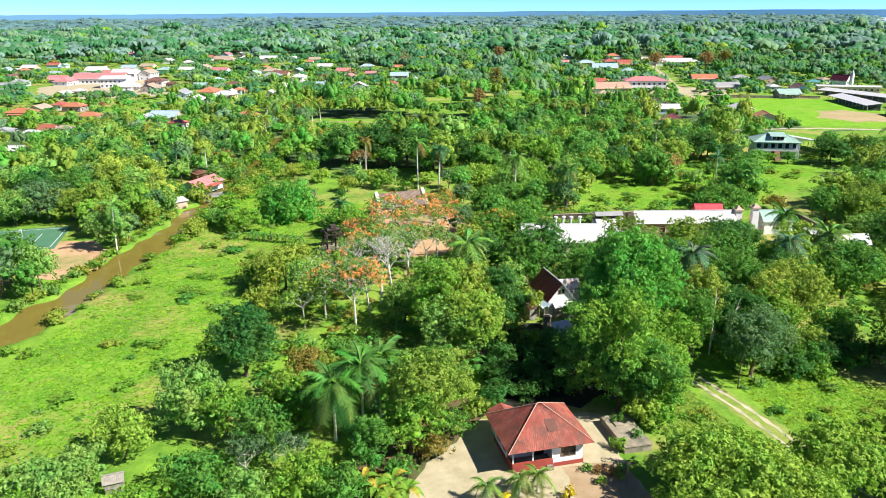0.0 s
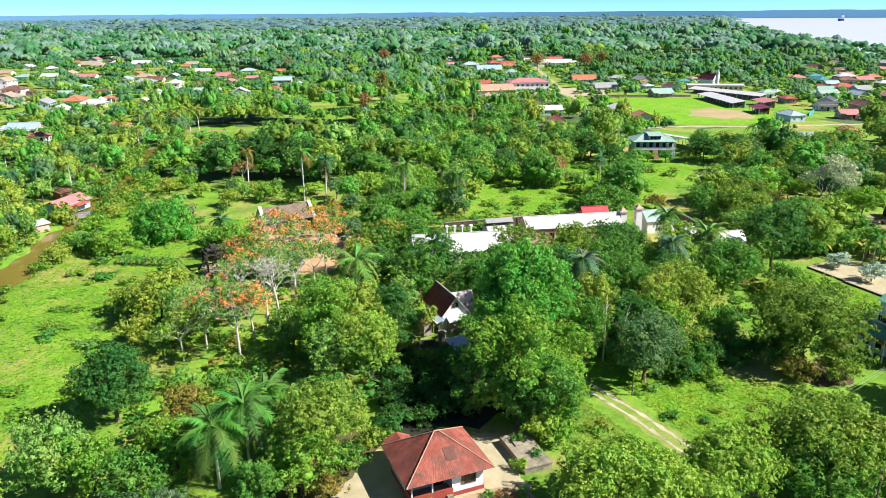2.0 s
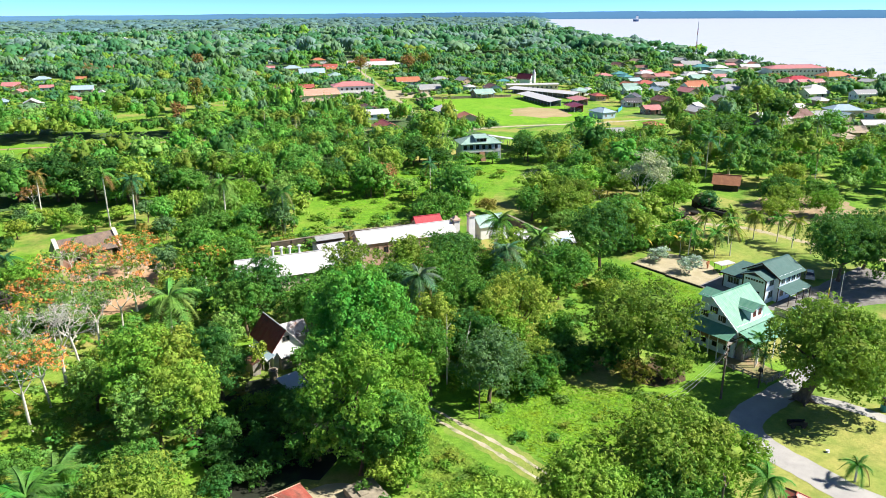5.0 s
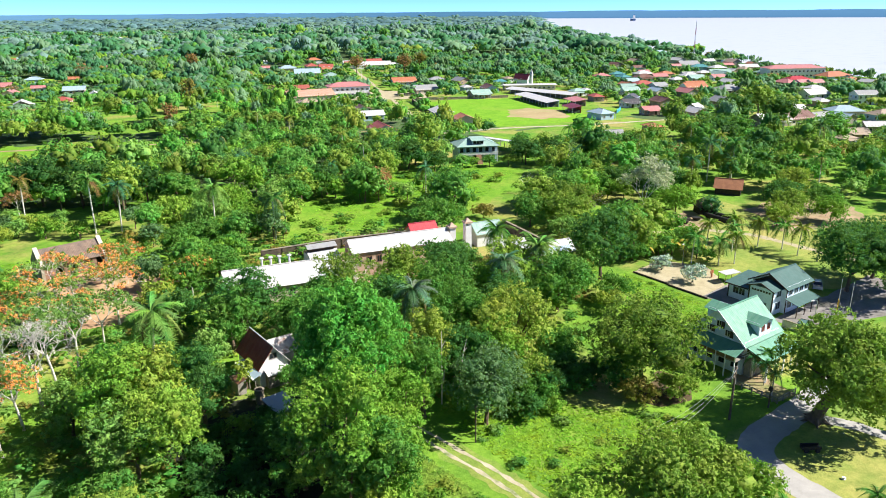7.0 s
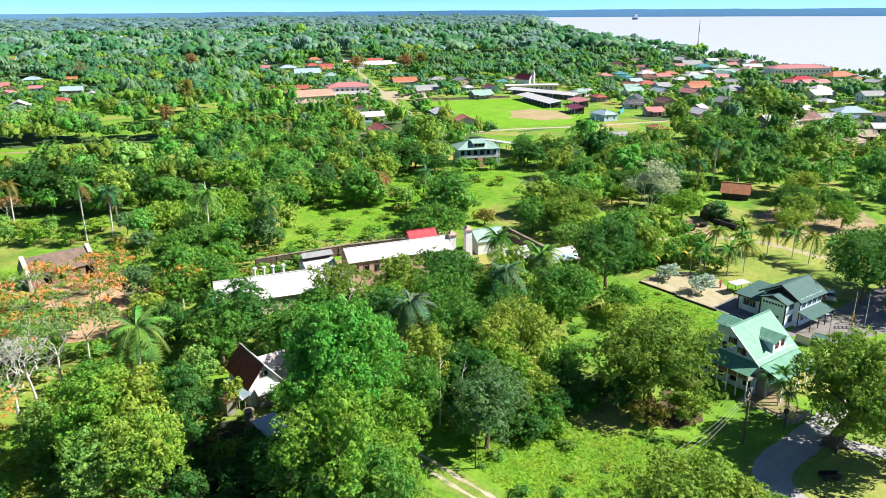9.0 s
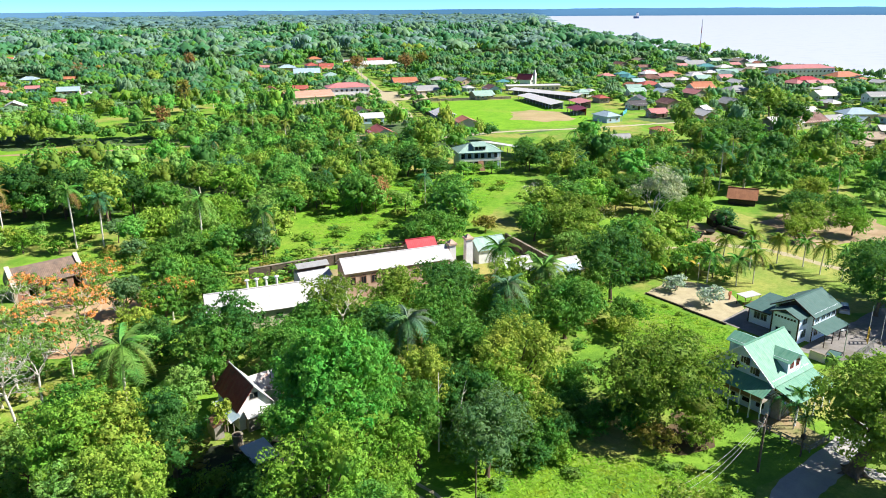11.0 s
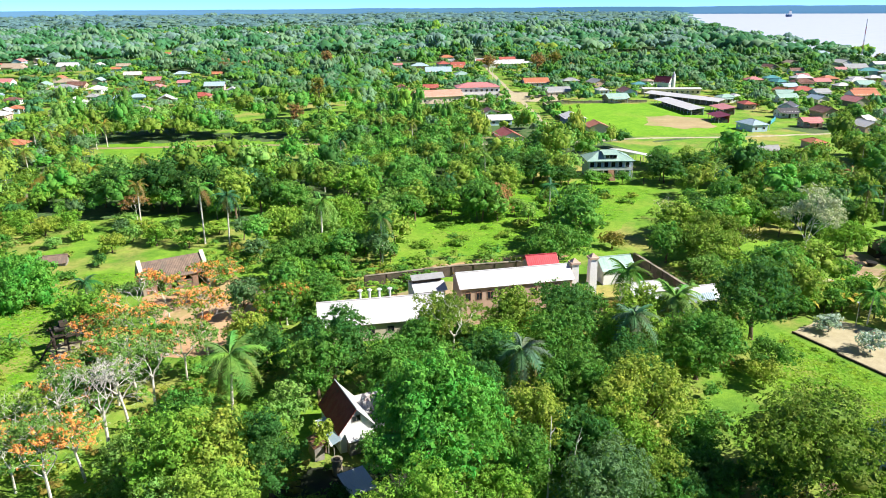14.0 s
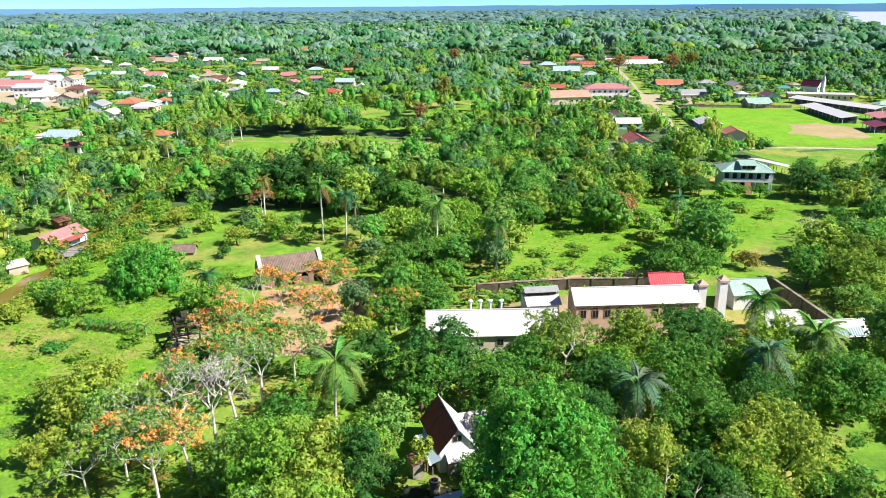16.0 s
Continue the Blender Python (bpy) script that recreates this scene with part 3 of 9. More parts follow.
def hip_roof(parent, x0, x1, y0, y1, eave, ridge, mat, over=0.5, pitch=0.5, ridge_len=None, cap=None):
    a, b, c, d = x0 - over, x1 + over, y0 - over, y1 + over
    half = min(b - a, d - c) / 2
    if b - a >= d - c:
        k = (b - a) / 2 - (ridge_len / 2 if ridge_len is not None else max(0.3, (b - a) / 2 - half))
        r0, r1 = (a + k, (c + d) / 2, ridge), (b - k, (c + d) / 2, ridge)
        slopes = [((a, c), (b, c), r0, r1), ((b, c), (b, d), r1, r1), ((b, d), (a, d), r1, r0), ((a, d), (a, c), r0, r0)]
    else:
        k = (d - c) / 2 - max(0.3, (d - c) / 2 - half)
        r0, r1 = ((a + b) / 2, c + k, ridge), ((a + b) / 2, d - k, ridge)
        slopes = [((a, c), (b, c), r0, r0), ((b, c), (b, d), r0, r1), ((b, d), (a, d), r1, r1), ((a, d), (a, c), r1, r0)]
    for e0, e1, p, q in slopes:
        part("roof_slope", Geo().sheet((*e0, eave), (*e1, eave), p, q, pitch), mat, parent)
    caps = Geo()
    for e, p in (((a, c), r0), ((b, c), slopes[0][3]), ((b, d), slopes[2][2]), ((a, d), slopes[2][3])):
        caps.tube([(*e, eave + 0.03), (p[0], p[1], ridge + 0.05)], [0.06, 0.06], 6)
    caps.tube([(r0[0], r0[1], ridge + 0.06), (r1[0], r1[1], ridge + 0.06)], [0.07, 0.07], 6)
    part("ridge_cap", caps, cap or mat, parent)


def wall_block(parent, x0, x1, y0, y1, h, mat, ridge=None, along="x", name="wall", z0=0.0):
    """The outer walls as one solid, with gables when a ridge height is given."""
    g = Geo()
    if ridge is None:
        g.box(x0, y0, z0, x1, y1, h)
    elif along == "x":
        ym = (y0 + y1) / 2
        ring = lambda x: [(x, y0, z0), (x, y1, z0), (x, y1, h), (x, ym, ridge), (x, y0, h)]
        g.hull(ring(x0), ring(x1))
    else:
        xm = (x0 + x1) / 2
        ring = lambda y: [(x0, y, z0), (x1, y, z0), (x1, y, h), (xm, y, ridge), (x0, y, h)]
        g.hull(ring(y0), ring(y1))
    return part(name, g, mat, parent)


PANES = {}


def pane(parent, x, y, z, w, h, face, frame=None, name="window"):
    """A window or door leaf set on a wall that faces -x, +x, -y or +y: a proud frame with a recessed pane."""
    frame = frame or WHITE_PAINT
    key = (w, h, frame.name, name)
    if key not in PANES:
        f, t = Geo(), 0.09
        for q in ((-w / 2 - t, -h / 2 - t, w / 2 + t, -h / 2), (-w / 2 - t, h / 2, w / 2 + t, h / 2 + t), (-w / 2 - t, -h / 2, -w / 2, h / 2), (w / 2, -h / 2, w / 2 + t, h / 2), (-0.025, -h / 2, 0.025, h / 2)):
            f.box(q[0], -0.07, q[1], q[2], 0.02, q[3])
        PANES[key] = (f.mesh("window_frame", frame), Geo().box(-w / 2, -0.03, -h / 2, w / 2, 0.01, h / 2).mesh("pane", GLASS))
    fr = part(name, PANES[key][0], frame, parent)
    turn = {"-y": 0, "+x": 90, "+y": 180, "-x": -90}[face]
    fr.matrix_local = pose(x, y, z, 0, 0, turn)
    part("pane", PANES[key][1], GLASS, fr)
    return fr


WALLS = [WHITE_PAINT, BEIGE, PALE_BLUE, WHITE_PAINT, GREY_WOOD, PINK_PLASTER]
COLOUR_NAMES = {"mint": "mint green", "tan": "tan", "rust": "rusty brown", "blue": "light blue"}


def village_house(x, y, w, d, h, yaw, colour, kind):
    """A town house with its own roof, walls and windows."""
    FOOTPRINTS.append((x, y, max(w, d) / 2, h + 1.5))
    rng = random.Random(int(x * 7 + y * 3))
    t = thing("house", x, y, 0, yaw, "%s %s house with a %s iron %s roof among trees" % ("two-storey" if h > 4 else "low", "plain", COLOUR_NAMES.get(colour, colour), kind), "house", "houses of the town")
    wall = rng.choice(WALLS)
    far = math.hypot(x, y) > 620
    ridge = h + min(w, d) * 0.24
    if kind == "hip":
        wall_block(t, -w / 2, w / 2, -d / 2, d / 2, h, wall)
        hip_roof(t, -w / 2, w / 2, -d / 2, d / 2, h, ridge, ROOFS[colour], 0.6, 4.0 if far else 1.3)
    else:
        wall_block(t, -w / 2, w / 2, -d / 2, d / 2, h, wall, ridge - 0.05, "x")
        gable_roof(t, -w / 2, w / 2, -d / 2, d / 2, h, ridge, ROOFS[colour], 0.6, "x", 4.0 if far else 1.3)
    if not far:
        rows = [1.5] if h < 4 else [1.4, 4.0]
        n = max(2, int(w / 3))
        for z in rows:
            for i in range(n):
                u = -w / 2 + w * (i + 0.5) / n
                if z < 2 and i == n // 2:
                    pane(t, u, -d / 2, 1.05, 0.9, 2.0, "-y", BROWN_WOOD, "door")
                else:
                    pane(t, u, -d / 2, z, 1.1, 1.1, "-y")
            for v in (-d / 4, d / 4):
                pane(t, -w / 2, v, z, 1.0, 1.1, "-x")
                pane(t, w / 2, v, z, 1.0, 1.1, "+x")
        if rng.random() < 0.5:
            g = Geo().sheet((-w * 0.35, -d / 2 - 2.6, 2.3), (w * 0.35, -d / 2 - 2.6, 2.3), (-w * 0.35, -d / 2 - 0.1, 2.65), (w * 0.35, -d / 2 - 0.1, 2.65), 0.7)
            for u in (-w * 0.33, 0, w * 0.33):
                g.box(u - 0.07, -d / 2 - 2.5, 0, u + 0.07, -d / 2 - 2.36, 2.3)
            part("porch", g, ROOFS[colour], t)
    return t




def claim(x, y, r, z):
    FOOTPRINTS.append((x, y, r, z))


# red-roofed house on the sand yard
t = thing("house", 28.7, 67.8, 0, 0, "white wooden bungalow with a rusty red hipped roof", "house")
claim(28.7, 67.8, 6, 4)
g = Geo().box(0.6, -3.3, 0.45, 4.1, 3.2, 3.15).box(-4.1, -1.5, 0.45, 0.6, 3.2, 3.15)
part("wall", g, WHITE_PAINT, t)
g = Geo().box(-4.2, -3.38, 0, 4.2, 3.3, 0.5).box(-4.15, -3.4, 0.5, 0.55, -3.25, 1.15).box(-4.2, -3.35, 0.5, -4.05, -1.5, 1.15)
part("plinth", g, RED_PAINT, t, "red painted base and porch parapet")
part("porch_floor", Geo().box(-4.0, -3.2, 0.5, 0.55, -1.5, 0.56), CONCRETE, t)
for u in (-4.1, -1.8, 0.5):
    part("porch_post", Geo().box(u - 0.07, -3.38, 1.1, u + 0.07, -3.24, 3.1), WHITE_PAINT, t)
pane(t, 2.5, -3.3, 1.85, 1.3, 1.2, "-y", BROWN_WOOD)
part("shutter", Geo().box(1.5, -3.37, 1.2, 1.8, -3.31, 2.5), BROWN_WOOD, t)
pane(t, -0.4, -1.5, 1.6, 0.95, 2.0, "-y", DARK_WOOD, "door")
pane(t, -2.6, -1.5, 1.9, 1.6, 1.0, "-y", DARK_WOOD)
for v in (-0.4, 1.6):
    pane(t, -4.1, v, 1.8, 0.9, 1.2, "-x", DARK_WOOD)
pane(t, 4.1, 0, 1.8, 1.0, 1.2, "+x", DARK_WOOD)
hip_roof(t, -4.6, 4.6, -3.9, 3.9, 3.05, 6.2, ROOFS["rusty_red"], 0.4, 0.28, 0.5, ROOFS["peach"])
part("roof_wing", Geo().sheet((-4.2, 6.0, 2.5), (-4.2, 4.0, 2.5), (-2.6, 6.0, 3.3), (-2.6, 4.0, 3.3), 0.28).sheet((-1.0, 4.0, 2.5), (-1.0, 6.0, 2.5), (-2.6, 4.0, 3.3), (-2.6, 6.0, 3.3), 0.28), ROOFS["rusty_red"], t)
part("wing", Geo().box(-3.8, 3.2, 0, -1.4, 5.7, 2.5), WHITE_PAINT, t)
slope = 3.15 / 4.3
low, high = 3.05 + 1.5 * slope + 0.05, 3.05 + 2.7 * slope + 0.05
part("roof_patch", Geo().hull([(0.1, -2.8, low - 0.03), (1.3, -2.8, low - 0.03), (1.2, -1.6, high - 0.03), (0.0, -1.6, high - 0.03)], [(0.1, -2.8, low), (1.3, -2.8, low), (1.2, -1.6, high), (0.0, -1.6, high)]), ROOFS["dark_rust"], t, "rusted replacement sheet")
part("step", Geo().box(-0.2, -4.0, 0, 0.5, -3.4, 0.22).box(-0.2, -3.7, 0.22, 0.5, -3.4, 0.42), CONCRETE, t)

# low concrete tank beside it
t = thing("water_tank", 39.9, 68.0, 0, -2, "low weathered concrete tank with weeds on its lid", "water tank")
part("body", Geo().box(-1.65, -3.3, 0, 1.65, 3.3, 0.8), CONCRETE, t)
part("lid", Geo().box(-1.75, -3.4, 0.8, 1.75, 3.4, 0.95, 0.03), CONCRETE, t)
part("hatch", Geo().box(-0.9, 0.8, 0.95, 0.1, 1.8, 1.1), CONCRETE, t)

# little grey hut in the meadow's edge
t = thing("shed", -17.4, 72.2, 0, 8, "small grey weathered hut with an iron roof among shrubs", "shed")
t.scale = (0.75, 0.75, 0.75)
wall_block(t, -1.2, 1.2, -1.1, 1.1, 1.9, GREY_WOOD, 2.5)
gable_roof(t, -1.2, 1.2, -1.1, 1.1, 1.9, 2.55, GREY_WOOD, 0.25, "x", 0.25)

# tall house with the pale green roof
t = thing("house", 105.6, 69.8, 0, 0, "tall white wooden house with a pale green iron roof and dormers", "house")
claim(105.6, 69.8, 7.5, 7)
part("wall", Geo().box(-4.6, -4.4, 0.0, 4.3, 4.4, 3.2), COOL_WHITE, t)
wall_block(t, -4.6, 4.3, -4.4, 4.4, 5.0, COOL_WHITE, 8.5, "x", "upper_wall", 3.2)
part("floor_band", Geo().box(-4.66, -4.46, 3.05, 4.36, 4.46, 3.22), GREY_WOOD, t)
gable_roof(t, -4.6, 4.3, -4.4, 4.4, 5.0, 8.7, ROOFS["mint_house"], 0.5, "x", 0.34)
part("verge_board", Geo().hull([(-5.16, -5.0, 4.35), (-5.16, -5.0, 4.6), (-5.16, 0, 8.78), (-5.16, 0, 8.5)], [(-5.08, -5.0, 4.35), (-5.08, -5.0, 4.6), (-5.08, 0, 8.78), (-5.08, 0, 8.5)]), WHITE_PAINT, t)
part("verge_board", Geo().hull([(-5.16, 5.0, 4.35), (-5.16, 5.0, 4.6), (-5.16, 0, 8.78), (-5.16, 0, 8.5)], [(-5.08, 5.0, 4.35), (-5.08, 5.0, 4.6), (-5.08, 0, 8.78), (-5.08, 0, 8.5)]), WHITE_PAINT, t)
part("porch_roof", Geo().sheet((-7.2, 4.6, 3.7), (-7.2, -4.8, 3.7), (-4.6, 4.6, 4.75), (-4.6, -4.8, 4.75), 0.34), ROOFS["mint_house"], t)
part("front_porch_roof", Geo().sheet((-4.4, -8.0, 3.35), (4.8, -8.0, 3.35), (-4.4, -4.6, 4.42), (4.8, -4.6, 4.42), 0.34), ROOFS["mint_house"], t)
part("back_porch_roof", Geo().sheet((8.2, -3.6, 2.5), (8.2, 3.6, 2.5), (4.4, -3.6, 3.4), (4.4, 3.6, 3.4), 0.34), ROOFS["mint_house"], t)
for v in (-3.4, 0.0, 3.4):
    part("porch_post", Geo().box(7.86, v - 0.07, 0, 8.0, v + 0.07, 2.5), WHITE_PAINT, t)
part("balcony", Geo().box(-6.9, -4.6, 2.75, -4.62, 4.4, 2.95), GREY_WOOD, t)
part("balcony_rail", Geo().box(-6.9, -4.6, 2.95, -6.84, 4.4, 3.55), BROWN_WOOD, t)
for v in (-4.5, -3.0, -1.5, 0.0, 1.5, 3.0, 4.3):
    part("porch_post", Geo().box(-6.92, v - 0.07, 0, -6.78, v + 0.07, 3.8), WHITE_PAINT, t)
for u in (-3.8, -1.7, 0.4, 2.5, 4.6):
    part("porch_post", Geo().box(u - 0.08, -7.8, 0, u + 0.08, -7.64, 3.4), WHITE_PAINT, t)
for s in (-1, 1):
    dm = part("dormer", Geo().box(-1.0, -4.3 if s < 0 else 1.2, 5.1, 2.2, -1.2 if s < 0 else 4.3, 6.95), COOL_WHITE, t)
    g = Geo()
    y_out = s * 4.75
    g.sheet((-1.4, y_out, 6.75), (-1.4, s * 0.6, 6.75), (0.6, y_out, 7.65), (0.6, s * 0.6, 7.65), 0.3).sheet((2.6, s * 0.6, 6.75), (2.6, y_out, 6.75), (0.6, s * 0.6, 7.65), (0.6, y_out, 7.65), 0.3)
    part("dormer_roof", g, ROOFS["mint_house"], dm)
    part("dormer_gable", Geo().hull([(-1.0, s * 4.3, 6.9), (2.2, s * 4.3, 6.9), (0.6, s * 4.3, 7.55)], [(-1.0, s * 4.2, 6.9), (2.2, s * 4.2, 6.9), (0.6, s * 4.2, 7.55)]), COOL_WHITE, dm)
for u in (-0.1, 1.3):
    pane(t, u, -4.3, 6.15, 0.5, 0.8, "-y", RED_PAINT)
for v, z in ((-1.6, 5.6), (1.4, 5.6), (-0.1, 6.6)):
    w = pane(t, -4.6, v, z, 0.7, 0.9, "-x", WHITE_PAINT)
    part("shutter", Geo().box(-4.78, v - 0.95, z - 0.5, -4.66, v - 0.45, z + 0.5), DARK_WOOD, t)
for v in (-3.2, -1.2, 1.0, 3.0):
    pane(t, -4.6, v, 1.6, 0.9, 1.4, "-x", DARK_WOOD)
for u in (-3.2, -0.8, 3.4):
    pane(t, u, -4.4, 1.7, 0.9, 1.3, "-y", DARK_WOOD)
    pane(t, u, -4.4, 4.0, 0.8, 0.9, "-y", DARK_WOOD)
pane(t, 1.6, -4.4, 1.1, 1.0, 2.1, "-y", DARK_WOOD, "door")
part("stair", Geo().hull([(-4.4, -5.6, 0), (-4.4, -4.6, 0), (-1.2, -4.6, 0), (-1.2, -5.6, 0)], [(-4.4, -5.6, 3.0), (-4.4, -4.6, 3.0), (-4.1, -4.6, 3.0), (-4.1, -5.6, 3.0)]), GREY_WOOD, t)

# two-storey house behind it
t = thing("house", 130.4, 77.0, 0, 0, "white two-storey house with dark trim and a dark teal roof", "house")
claim(130.4, 77.6, 8, 6)
wall_block(t, -3.5, 3.8, -3.2, 3.2, 4.85, COOL_WHITE, 6.4)
gable_roof(t, -3.5, 3.8, -3.2, 3.2, 4.85, 6.6, ROOFS["grey_green"], 0.6, "x", 0.4)
for s in (-1, 1):
    part("verge_board", Geo().hull([(-4.16, s * 3.8, 4.3), (-4.16, s * 3.8, 4.52), (-4.16, 0, 6.66), (-4.16, 0, 6.42)], [(-4.08, s * 3.8, 4.3), (-4.08, s * 3.8, 4.52), (-4.08, 0, 6.66), (-4.08, 0, 6.42)]), DARK_WOOD, t)
# dark triangle drawn for the shadow under the roof's overhang
part("gable_boarding", Geo().hull([(-3.56, -3.0, 4.4), (-3.56, 3.0, 4.4), (-3.56, 0, 6.2)], [(-3.5, -3.0, 4.4), (-3.5, 3.0, 4.4), (-3.5, 0, 6.2)]), DARK_WOOD, t)
part("front_wing", Geo().box(-6.3, -2.4, 0, -3.5, 2.0, 4.6), COOL_WHITE, t)
part("front_wing_roof", Geo().sheet((-6.7, -2.8, 4.45), (-3.6, -2.8, 4.45), (-6.7, -0.2, 5.45), (-3.6, -0.2, 5.45), 0.4).sheet((-3.6, 2.4, 4.45), (-6.7, 2.4, 4.45), (-3.6, -0.2, 5.45), (-6.7, -0.2, 5.45), 0.4), ROOFS["grey_green"], t)
for s in (-1, 1):
    part("verge_board", Geo().hull([(-6.76, -0.2 + s * 2.6, 4.28), (-6.76, -0.2 + s * 2.6, 4.48), (-6.76, -0.2, 5.5), (-6.76, -0.2, 5.28)], [(-6.7, -0.2 + s * 2.6, 4.28), (-6.7, -0.2 + s * 2.6, 4.48), (-6.7, -0.2, 5.5), (-6.7, -0.2, 5.28)]), DARK_WOOD, t)
part("side_wing", Geo().box(-3.9, 3.2, 0, 2.4, 7.5, 2.9), COOL_WHITE, t)
part("side_wing_roof", Geo().sheet((-4.6, 8.0, 2.85), (-4.6, 3.25, 2.85), (3.0, 8.0, 3.5), (3.0, 3.25, 3.5), 0.4), ROOFS["grey_green"], t)
part("fascia", Geo().box(-4.66, 3.25, 2.68, -4.6, 8.0, 2.9), DARK_WOOD, t)
part("awning", Geo().sheet((-4.0, -5.8, 2.3), (3.4, -5.8, 2.3), (-4.0, -3.25, 2.9), (3.4, -3.25, 2.9), 0.4), ROOFS["grey_green"], t)
for u in (-3.8, -1.2, 1.0, 3.2):
    part("awning_post", Geo().box(u - 0.06, -5.6, 0, u + 0.06, -5.48, 2.3), DARK_WOOD, t)
for v in (-2.4, 2.0):
    part("corner_board", Geo().box(-6.37, v - 0.12, 0, -6.3, v + 0.12, 4.6), DARK_WOOD, t)
for u in (-3.4, 3.7):
    part("corner_board", Geo().box(u - 0.12, -3.27, 0, u + 0.12, -3.2, 4.8), DARK_WOOD, t)
part("corner_board", Geo().box(-3.97, 7.3, 0, -3.9, 7.5, 2.8), DARK_WOOD, t)
for z in (1.5, 3.8):
    for u in (-2.2, -0.4, 1.2, 2.8):
        pane(t, u, -3.2, z, 1.0, 1.1, "-y", GREY_BLUE)
    pane(t, -4.5, -2.4, z, 1.2, 1.2, "-y", GREY_BLUE)
for v in (4.7, 5.9):
    pane(t, -3.9, v, 1.7, 1.0, 1.1, "-x", GREY_BLUE)
for k in range(7):
    part("sign_bar", Geo().box(-6.34, -1.9 + k * 0.52, 3.75, -6.3, -1.55 + k * 0.52, 4.1), DARK_WOOD, t, "dark lettering bar")
for v in (-0.9, 0.7):
    pane(t, -6.3, v, 1.5, 0.9, 1.0, "-x", GREY_BLUE)

# yard in front of it: low wall, skip, yellow rack, mesh fence
t = thing("garden_wall", 121.7, 71.1, 0, 0, "low tan plastered garden wall beside a paved yard", "wall")
part("wall", Geo().box(-0.12, -2.4, 0, 0.12, 0, 1.3, 0.02), BEIGE, t)
part("coping", Geo().box(-0.18, -2.46, 1.3, 0.18, 0.06, 1.38, 0.01), CONCRETE, t)
t = thing("skip", 123.4, 68.3, 0, 12, "dark green steel waste skip in the yard", "skip")
part("body", Geo().hull([(-0.9, -0.7, 0.1), (0.9, -0.7, 0.1), (0.9, 0.7, 0.1), (-0.9, 0.7, 0.1)], [(-1.2, -0.9, 1.25), (1.2, -0.9, 1.25), (1.2, 0.9, 1.25), (-1.2, 0.9, 1.25)]), ROOFS["grey_green"], t)
part("rim", Geo().box(-1.26, -0.96, 1.2, 1.26, -0.86, 1.3).box(-1.26, 0.86, 1.2, 1.26, 0.96, 1.3).box(-1.26, -0.86, 1.2, -1.16, 0.86, 1.3).box(1.16, -0.86, 1.2, 1.26, 0.86, 1.3), IRON, t)
for u in (-0.7, 0.7):
    part("skid", Geo().box(u - 0.06, -0.6, 0, u + 0.06, 0.6, 0.12), IRON, t)
t = thing("rack", 134.0, 68.3, 0, 30, "tall yellow steel rack standing in the shaded yard", "rack")
for u in (-0.55, 0.55):
    part("upright", Geo().box(u - 0.07, -0.07, 0, u + 0.07, 0.07, 2.6), YELLOW_PAINT, t)
for z in (0.7, 1.3, 1.9, 2.5):
    part("rail", Geo().box(-0.48, -0.05, z, 0.48, 0.05, z + 0.12), YELLOW_PAINT, t)
t = thing("mesh_fence", 126.6, 66.2, 0, 6, "grey wire mesh fence along the paved yard", "fence")
for k in range(4):
    part("post", Geo().tube([(k * 2.15, 0, 0), (k * 2.15, 0, 1.7)], [0.04, 0.04], 6), GALV, t)
part("rail", Geo().box(0, -0.025, 1.62, 6.45, 0.025, 1.67).box(0, -0.025, 0.1, 6.45, 0.025, 0.15), GALV, t)
g = Geo()
for k in range(33):
    g.box(k * 0.2, -0.012, 0.15, k * 0.2 + 0.02, 0.012, 1.62)
part("wire", g, GALV, t)

# open shelter and lamp at the playground
t = thing("shelter", 133.4, 88.8, 0, -12, "small open shelter with a pale flat roof on posts", "shelter")
t.scale = (0.72, 0.72, 0.8)
part("roof", Geo().box(-2.6, -1.5, 2.3, 2.6, 1.5, 2.42), ROOFS["white"], t)
for u in (-2.4, 2.4):
    for v in (-1.3, 1.3):
        part("post", Geo().box(u - 0.06, v - 0.06, 0, u + 0.06, v + 0.06, 2.3), BROWN_WOOD, t)
part("bench", Geo().box(-1.8, -0.3, 0.42, 1.8, 0.1, 0.5).box(-1.7, -0.25, 0, -1.5, 0.05, 0.42).box(1.5, -0.25, 0, 1.7, 0.05, 0.42), BROWN_WOOD, t)
for k, (kx, ky) in enumerate(((122.6, 103.0), (122.2, 94.3))):
    t = thing("garden_edge", kx, ky, 0, 0, "low dark edging of the sand playground", "edging", "edgings of the playground")
    part("board", Geo().box(-0.12, -8.6, 0, 0.12, 0, 0.3), DARK_WOOD, t)
for x, y, c in ((131.4, 95.2, "red"), (132.6, 92.0, "orange")):
    t = thing("play_post", x, y, 0, 0, "bright painted play post on the sand", "play post")
    part("post", Geo().box(-0.12, -0.12, 0, 0.12, 0.12, 1.6), ROOFS[c], t)
    part("panel", Geo().box(-0.5, -0.05, 0.9, 0.5, 0.05, 1.5), ROOFS[c], t)


def street_lamp(x, y, h, yaw, label):
    t = thing("street_lamp", x, y, 0, yaw, label, "street lamp")
    part("pole", Geo().tube([(0, 0, 0), (0, 0, h)], [0.07, 0.05], 8), GALV, t)
    part("arm", Geo().tube([(0, 0, h - 0.05), (0.5, 0, h + 0.15), (0.9, 0, h + 0.15)], [0.04, 0.035, 0.03], 6), GALV, t)
    part("head", Geo().box(0.7, -0.12, h + 0.08, 1.3, 0.12, h + 0.2, 0.03), CLOTH_WHITE, t)


